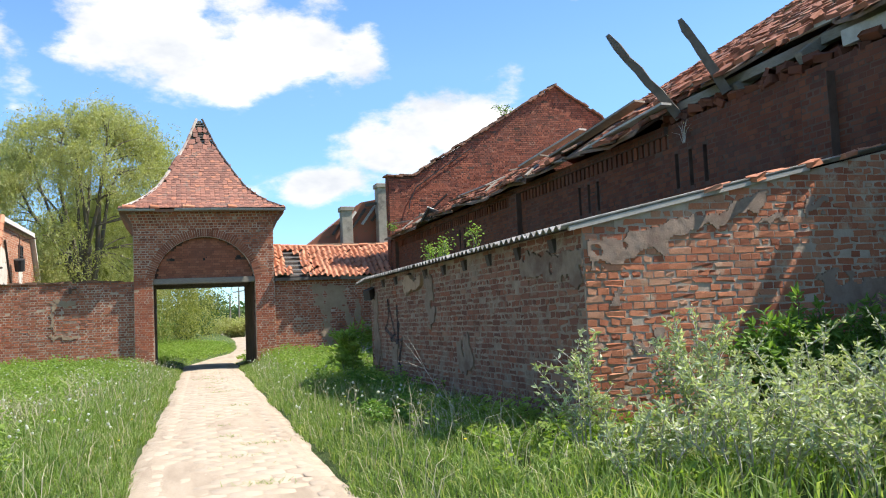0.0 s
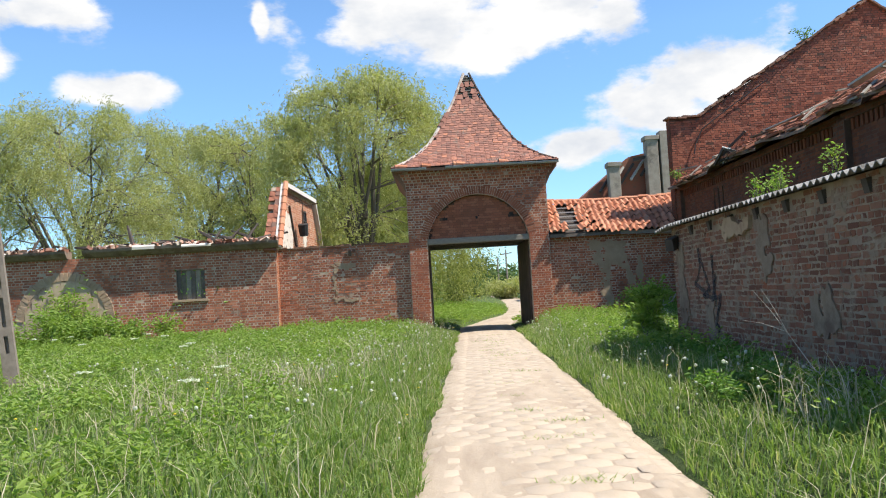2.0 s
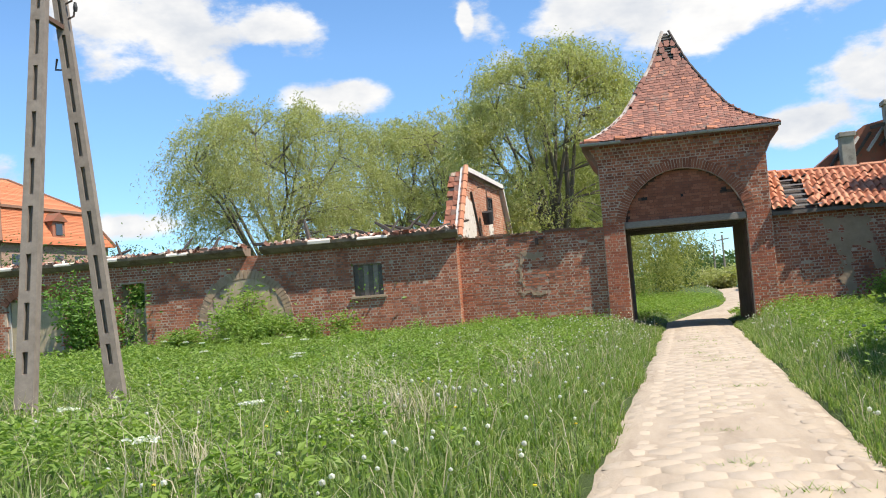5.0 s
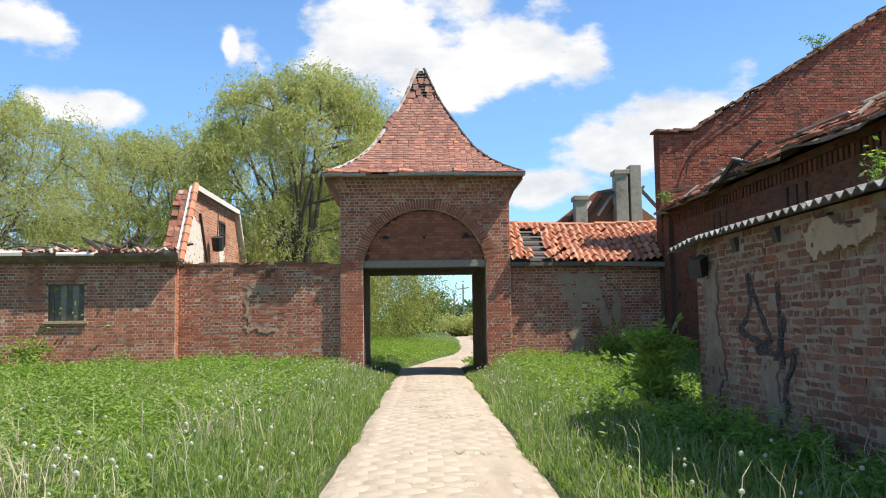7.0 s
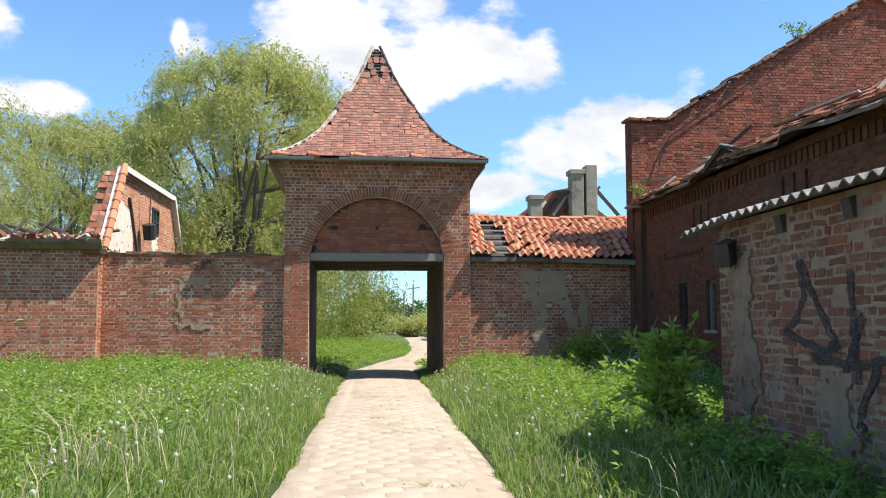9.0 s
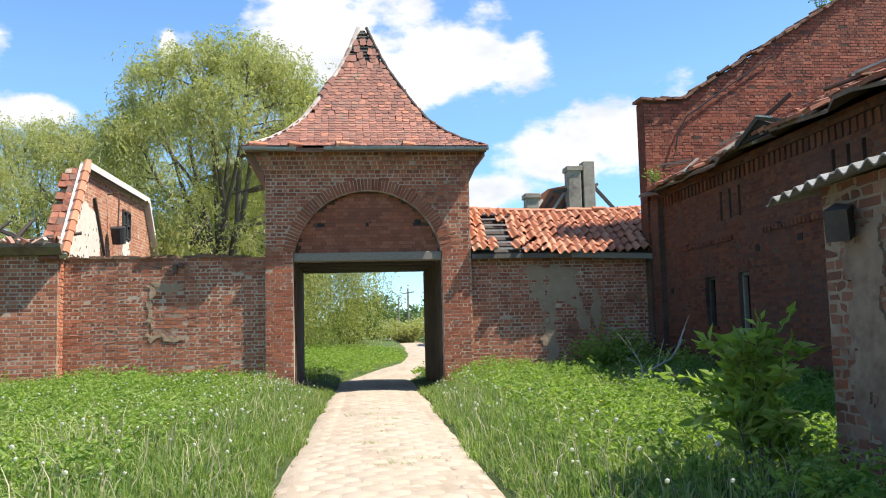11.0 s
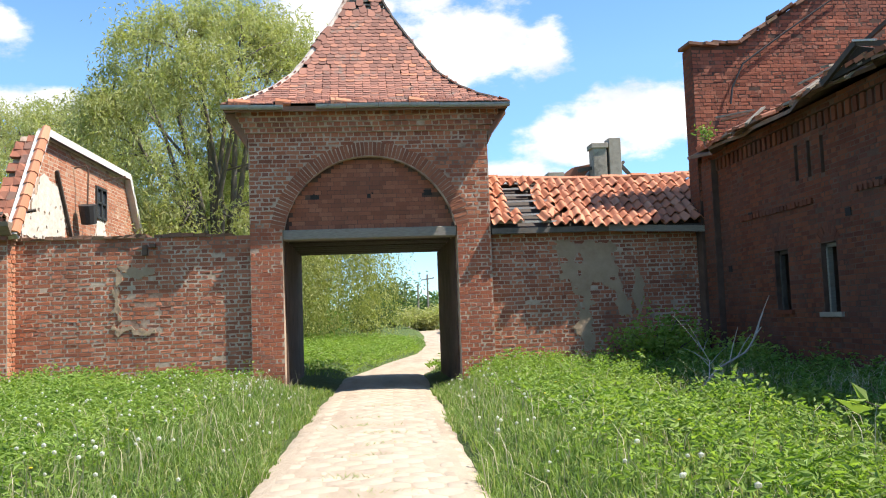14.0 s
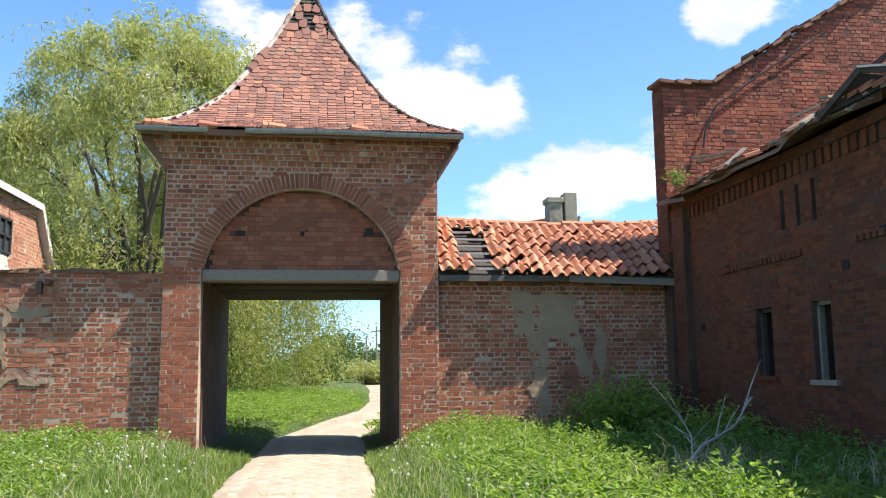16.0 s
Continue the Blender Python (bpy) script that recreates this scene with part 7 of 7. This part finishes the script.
    child("crown", leaf_mesh("crown", ps, ds, leaf * (0.11 + 0.09 * own.random(len(ps))), 0.27, M_WILLOW), root)
    return root


def willow(x, y, h, r, n_limbs, n_clumps, label, low=2.5, leaf=1.0, strands=7, drop=1.0):
    """A weeping willow: forked trunk, rising limbs, hanging strands of narrow leaves."""
    root = tagged(empty("willow_tree", pose(x, y, 0)), label, "tree")
    bm = bmesh.new()
    fork = h * 0.2
    tube(bm, [(0, 0, -0.2), (0.1, 0, fork * 0.5), (0, 0.1, fork)], [0.04 * h, 0.033 * h, 0.028 * h], 9)
    ends = []
    for k in range(n_limbs):
        a = 6.283 * (k + 0.6 * rng.random()) / n_limbs
        q = 0.35 + 0.65 * rng.random()
        e = Vector((math.cos(a) * r * 0.8 * q, math.sin(a) * r * 0.8 * q, h * (0.93 - 0.3 * q * q)))
        m1 = Vector((e.x * 0.3, e.y * 0.3, fork + (e.z - fork) * 0.4))
        m2 = Vector((e.x * 0.65 + rng.normal(0, 0.2), e.y * 0.65 + rng.normal(0, 0.2), fork + (e.z - fork) * 0.78))
        tube(bm, [(0, 0, fork * 0.85), m1, m2, e], [0.016 * h, 0.012 * h, 0.0075 * h, 0.003 * h], 6)
        for j in range(3):
            s = m1.lerp(m2, 0.2 + 0.3 * j)
            t = s + Vector((rng.normal(0, 1), rng.normal(0, 1), 0.6 + 0.6 * rng.random())) * r * 0.22
            tube(bm, [s, s.lerp(t, 0.5) + Vector((0, 0, 0.1)), t], [0.007 * h, 0.005 * h, 0.002 * h], 5)
    part("trunk", bm, M_BARK, root, smooth=True)
    ps, ds = [], []
    for k in range(n_clumps):
        a = 6.283 * rng.random()
        q = math.sqrt(rng.random())
        inner = 0.62 + 0.38 * rng.random() ** 0.5
        top = h * (0.995 - 0.42 * q ** 2.2) * (0.82 + 0.18 * inner) + rng.normal(0, 0.02 * h)
        if rng.random() < 0.3:
            top *= 0.5 + 0.3 * rng.random()
        c = np.array([math.cos(a) * r * q * inner * 1.02, math.sin(a) * r * q * inner * 1.02, top])
        if noise.noise((c[0] * 0.5 + x, c[1] * 0.5 + y, c[2] * 0.5)) < -0.12:
            continue
        spread = 0.09 * r + 0.25
        for s in range(strands):
            o = c + rng.normal(0, 1, 3) * spread * np.array([1, 1, 0.55])
            out = np.array([math.cos(a), math.sin(a), 0]) * (0.25 + 0.5 * rng.random())
            L = (0.12 + 0.2 * rng.random() + 0.12 * q) * h * drop
            L = min(L, max(o[2] - low, 0.6))
            m = int(18 + 9 * L)
            f = np.linspace(0, 1, m)[:, None] + rng.normal(0, 0.02, (m, 1))
            p = o + out * (f * 1.1 - 0.5 * f * f) * L * 0.35 + np.array([0, 0, 0.25]) * f * (1 - f) * L - np.array([0, 0, 1]) * f * f * L
            ps.append(p + rng.normal(0, 0.1, (m, 3)))
            dd = rng.normal(0, 0.55, (m, 3)) + out * 0.3
            dd[:, 2] -= 0.75
            ds.append(dd)
    ps, ds = np.concatenate(ps), np.concatenate(ds)
    ob = child("crown", leaf_mesh("crown", ps, ds, leaf * (0.1 + 0.09 * rng.random(len(ps))), 0.24, M_WEEPING), root)
    return root


domed_willow(-3.85, 43.5, 12.5, 4.1, 150, "tall willow in fresh yellow-green leaf", 1.0, 46, 1)
domed_willow(-12.4, 62.5, 14.7, 4.9, 120, "willow in fresh yellow-green leaf", 1.3, 28, 2)
domed_willow(-17.6, 65.0, 14.6, 5.2, 120, "willow in fresh yellow-green leaf", 1.3, 28, 3)
domed_willow(-20.6, 51.0, 13.4, 5.9, 190, "broad willow in fresh yellow-green leaf", 1.1, 38, 4)
willow(-3.2, 56.0, 9.5, 5.0, 9, 430, "weeping willow hanging down to the grass", low=1.0, strands=11, drop=1.9, leaf=1.15)
domed_willow(-7.0, 60.0, 8.6, 3.6, 60, "willow behind the wall", 1.3, 18, 5)

# ---- distance ----
def far_bush(x, y, rx, h, n, label, mt=M_FAR, size=0.5):
    return bush("far_shrub", label, x, y, rx, rx * 0.6, h, n, mt, size, 9, z0=ground_z(x, y))


for x, y, rx, h, n, mt, lab in ((6.0, 92, 3.0, 2.4, 1500, M_WILLOW, "yellow-green field shrub beyond the gate"), (10.5, 96, 4.0, 2.6, 1700, M_WILLOW, "yellow-green field shrub beyond the gate"), (3.5, 100, 2.6, 5.5, 1200, M_FAR, "dark roadside tree beyond the gate"), (15.5, 100, 5.0, 3.4, 1500, M_FAR, "roadside hedge beyond the gate"), (1.0, 84, 3.0, 3.0, 1200, M_FAR, "roadside hedge beyond the gate"), (12.0, 105, 2.5, 5.5, 900, M_FAR, "roadside tree beyond the gate")):
    far_bush(x, y, rx, h, n * 3, lab, mt, 0.3)
# Two bushes added behind the willow, standing in for the shade in its crown.
far_bush(-3.4, 61.5, 3.0, 4.2, 5200, "thicket added behind the hanging willow to darken its gaps", M_BUSH, 0.24)
far_bush(-1.2, 62.5, 1.6, 1.8, 1800, "thicket added behind the hanging willow to darken its gaps", M_BUSH, 0.22)
for k in range(9):
    far_bush(-60 + k * 22, 150 + 14 * (k % 3), 12, 4.5 + 2 * (k % 2), 1300, "far hedge on the horizon", M_FAR, 1.3)
for x, y, h, lean in ((7.6, 108, 5.6, 0.0), (6.2, 108, 4.6, 0.35), (5.5, 108, 4.6, -0.35), (10.2, 100, 7.0, 0.0)):
    bm = bmesh.new()
    tube(bm, [(x, y, 0), (x + lean, y, h * 0.5), (x + 2 * lean * 0.5, y, h + 0.6)], [0.13, 0.11, 0.09], 6)
    pp = tagged(empty("field_pole"), "distant wooden power line pole", "utility pole", "power line poles")
    part("post", bm, M_WOOD, pp)
    if not lean:
        bm = bmesh.new()
        beam(bm, (x - 0.7, y, h), (x + 0.7, y, h + 0.2), 0.1, 0.12)
        part("crossarm", bm, M_WOOD, pp)

# ruined house with chimneys beyond the lean-to
HX, HY = 19.8, 76.0
house = tagged(empty("ruined_house"), "ruined house with bare rafters and two chimney stacks", "house")
bm = bmesh.new()
box(bm, HX - 8, HY, 0, HX + 6, HY + 9, 8.4)
part("wall", bm, M_STUCCO, house)
bm = bmesh.new()
prism(bm, [(HX - 8.4, 8.3), (HX - 3.2, 12.3), (HX - 1.6, 12.6), (HX + 2.2, 9.6), (HX + 2.2, 8.3)], lambda u, v, w: (u, HY + 2 + w, v), 5)
part("roof", bm, M_TILE_BARN, house)
for k in range(7):
    bm = bmesh.new()
    beam(bm, (HX - 6 + k * 0.9, HY + 1.2, 9.3 + 0.3 * k), (HX - 4.6 + k * 0.9, HY + 2.0, 11.2 + 0.25 * k), 0.16, 0.18)
    part("rafter", bm, M_WOOD_PALE if k % 2 else M_WOOD_DARK, house)
for a, b in (((HX + 0.3, HY + 1, 12.2), (HX + 2.6, HY + 1, 9.6)), ((HX - 3.0, HY + 1, 11.9), (HX - 0.6, HY + 1, 12.3))):
    bm = bmesh.new()
    beam(bm, a, b, 0.2, 0.25)
    part("rafter", bm, M_WOOD_DARK, house)


def chimney(x, w, z0, z1, mt, capped):
    bm = bmesh.new()
    box(bm, x - w / 2, HY + 0.4, z0, x + w / 2, HY + 1.6, z1, 0.03)
    c = part("chimney", bm, mt, house, "weathered brick chimney stack")
    if capped:
        bm = bmesh.new()
        box(bm, x - w / 2 - 0.12, HY + 0.28, z1 - 0.35, x + w / 2 + 0.12, HY + 1.72, z1 + 0.02, 0.03)
        part("chimney_cap", bm, mt, c)


chimney(HX - 1.45, 1.0, 8, 13.8, M_STACK, True)
chimney(HX - 0.3, 0.9, 8, 14.2, M_STACK, False)
chimney(HX - 4.8, 0.95, 8, 11.7, M_STACK, True)

# palace with an orange mansard roof
PM = pose(-50.95, 65.2, 0.75, 0, 0, 86.3)
palace = tagged(empty("palace"), "old manor house with an orange tiled mansard roof", "house")
bm = bmesh.new()
box(bm, 0, 0, -0.75, 13, 12, 7.9)
bm.transform(PM)
part("wall", bm, M_STUCCO, palace)


def frustum(name, x0, y0, x1, y1, z0, a0, b0, a1, b1, z1, mt):
    bm = bmesh.new()
    lo = [bm.verts.new(p) for p in ((x0, y0, z0), (x1, y0, z0), (x1, y1, z0), (x0, y1, z0))]
    hi = [bm.verts.new(p) for p in ((a0, b0, z1), (a1, b0, z1), (a1, b1, z1), (a0, b1, z1))]
    for i in range(4):
        bm.faces.new((lo[i], lo[(i + 1) % 4], hi[(i + 1) % 4], hi[i]))
    bm.faces.new(lo[::-1])
    bm.faces.new(hi)
    bm.transform(PM)
    return part(name, bm, mt, palace)


for k in range(22):
    f0, f1 = k / 22, (k + 1) / 22
    frustum("lower_roof", -0.5 + 1.7 * f0, -0.5 + 1.7 * f0, 13.5 - 1.7 * f0, 12.5 - 1.7 * f0, 7.9 + 3.2 * f0, -0.46 + 1.7 * f1, -0.46 + 1.7 * f1, 13.46 - 1.7 * f1, 12.46 - 1.7 * f1, 7.9 + 3.2 * f1, M_TILE_PALACE)
frustum("kink_cornice", 0.95, 0.95, 12.05, 11.05, 11.05, 1.0, 1.0, 12.0, 11.0, 11.3, M_COPING)
for k in range(18):
    f0, f1 = k / 18, (k + 1) / 18
    frustum("upper_roof", 1.0 + 4.85 * f0, 1.0 + 4.85 * f0, 12.0 - 4.85 * f0, 11.0 - 4.85 * f0, 11.3 + 3.1 * f0, 1.03 + 4.85 * f1, 1.03 + 4.85 * f1, 11.97 - 4.85 * f1, 10.97 - 4.85 * f1, 11.3 + 3.1 * f1, M_TILE_PALACE)
for a, b in (((-0.5, -0.5, 7.95), (1.2, 1.2, 11.1)), ((13.5, -0.5, 7.95), (11.8, 1.2, 11.1)), ((-0.5, 12.5, 7.95), (1.2, 10.8, 11.1)), ((1.0, 1.0, 11.3), (5.85, 5.85, 14.42)), ((12.0, 1.0, 11.3), (7.15, 5.85, 14.42)), ((1.0, 11.0, 11.3), (5.85, 6.15, 14.42)), ((5.6, 6.0, 14.45), (7.4, 6.0, 14.45))):
    bm = bmesh.new()
    tube(bm, [a, Vector(a).lerp(Vector(b), 0.5), b], [0.16, 0.13, 0.15], 6)
    bm.transform(PM)
    part("hip_ridge", bm, M_COPING, palace, "dark weathered hip tiles")
for x, y, dx, dy in ((6.5, 0.2, 1, 0),):
    bm = bmesh.new()
    box(bm, x - 0.75, y - 0.3, 8.6, x + 0.75, y + 1.5, 10.0)
    prism(bm, [(x - 1.0, 10.0), (x + 1.0, 10.0), (x, 10.8)], lambda u, v, w: (u, y - 0.5 + w, v), 2.2)
    bm.transform(PM)
    dm = part("dormer", bm, M_TILE_BARN, palace, "small gabled dormer")
    bm = bmesh.new()
    box(bm, x - 0.4, y - 0.36, 8.8, x + 0.4, y - 0.31, 9.8)
    bm.transform(PM)
    part("pane", bm, M_GLASS, dm)
for k in range(5):
    bm = bmesh.new()
    x = 1.6 + k * 2.45
    box(bm, x - 0.5, -0.04, 4.6, x + 0.5, 0.05, 7.0)
    bm.transform(PM)
    part("window", bm, M_GLASS, palace)
for k in range(4):
    p = Vector((-47.5 + 0.3 * k, 63 + 4.5 * k, 0))
    far_bush(p.x, p.y, 3.0, 7.6 + 0.6 * (k % 2), 4200, "leafy shrub before the manor house", M_FAR, 0.28)

for x, y, rx, h in ((-7.5, 55, 3.0, 5.6), (-15.0, 58, 3.4, 5.2), (-23.0, 60, 3.6, 5.8), (-31.0, 62, 3.0, 4.6)):
    far_bush(x, y, rx, h, 1100, "dense green thicket below the willows", M_FAR, 0.42)

# ---- paving stones in the track, last ----
def road_z(x, y):
    u = (x - track_x(y)) / 1.16
    return max(ground_z(track_x(y), y) + 0.07, 0) + 0.035 - 0.02 * math.exp(-((abs(u) - 0.6) / 0.22) ** 2) - 0.1 * max(abs(u) - 0.72, 0) / 0.28 + 0.012 * noise.noise((x * 1.7, y * 1.7, 7))


HEX_W, HEX_ROW = 0.3, 0.262
HEX_QUADS = np.array([(k, (k + 1) % 6, (k + 1) % 6 + 6, k + 6) for k in range(6)] + [(6, 7, 8, 9), (9, 10, 11, 6)])


def hex_paver():
    """A worn six-sided concrete paver: rim sunk in the sand, top edge rounded off."""
    v = []
    for g, z in ((0.985, -0.008), (0.86, 0.003)):
        for k in range(6):
            a = math.radians(60 * k + 30)
            r = HEX_W / math.sqrt(3) * g
            v.append((r * math.cos(a) + rng.normal(0, 0.004), r * math.sin(a) + rng.normal(0, 0.004), z + rng.normal(0, 0.0006)))
    return np.array(v)


moulds = [hex_paver() for k in range(10)]
shapes = [fast_mesh("paving_stone", v, HEX_QUADS, M_COBBLE, True) for v in moulds]
n, rest = 0, []
for row in range(118):
    y = 3.0 + row * HEX_ROW
    for col in range(9):
        u = (col - 4) * HEX_W + (HEX_W / 2 if row % 2 else 0) - HEX_W / 4
        if abs(u) > 1.02 or y > 33 or rng.random() < 0.02:
            continue
        x = track_x(y) + u
        up = Vector(((road_z(x - 0.1, y) - road_z(x + 0.1, y)) / 0.2, (road_z(x, y - 0.1) - road_z(x, y + 0.1)) / 0.2, 1)).normalized()
        along = Vector((1, rng.normal(0, 0.012), 0))
        along = (along - up * along.dot(up)).normalized()
        m = Matrix((along, up.cross(along), up)).transposed().to_4x4()
        buried = 0.008 * noise.noise((u * 1.3, y * 0.4, 8)) + 0.004 * noise.noise((u * 4, y * 2, 3)) - 0.003 - 0.006 * (abs(u) > 0.75)
        m.translation = (x + rng.normal(0, 0.004), y + rng.normal(0, 0.004), road_z(x, y) + 0.0025 + buried + rng.normal(0, 0.001))
        if n < 300 and 6.2 < y < 18.0:
            child("paving_stone", shapes[int(rng.integers(10))], road, m)
            n += 1
        else:
            rest.append(moulds[int(rng.integers(10))] @ np.array(m.to_3x3()).T + np.array(m.translation))
ob = child("paving", fast_mesh("paving", np.concatenate(rest), (HEX_QUADS[None] + 12 * np.arange(len(rest))[:, None, None]).reshape(-1, 4), M_COBBLE, True), road)
ob["kind"] = "stuff"
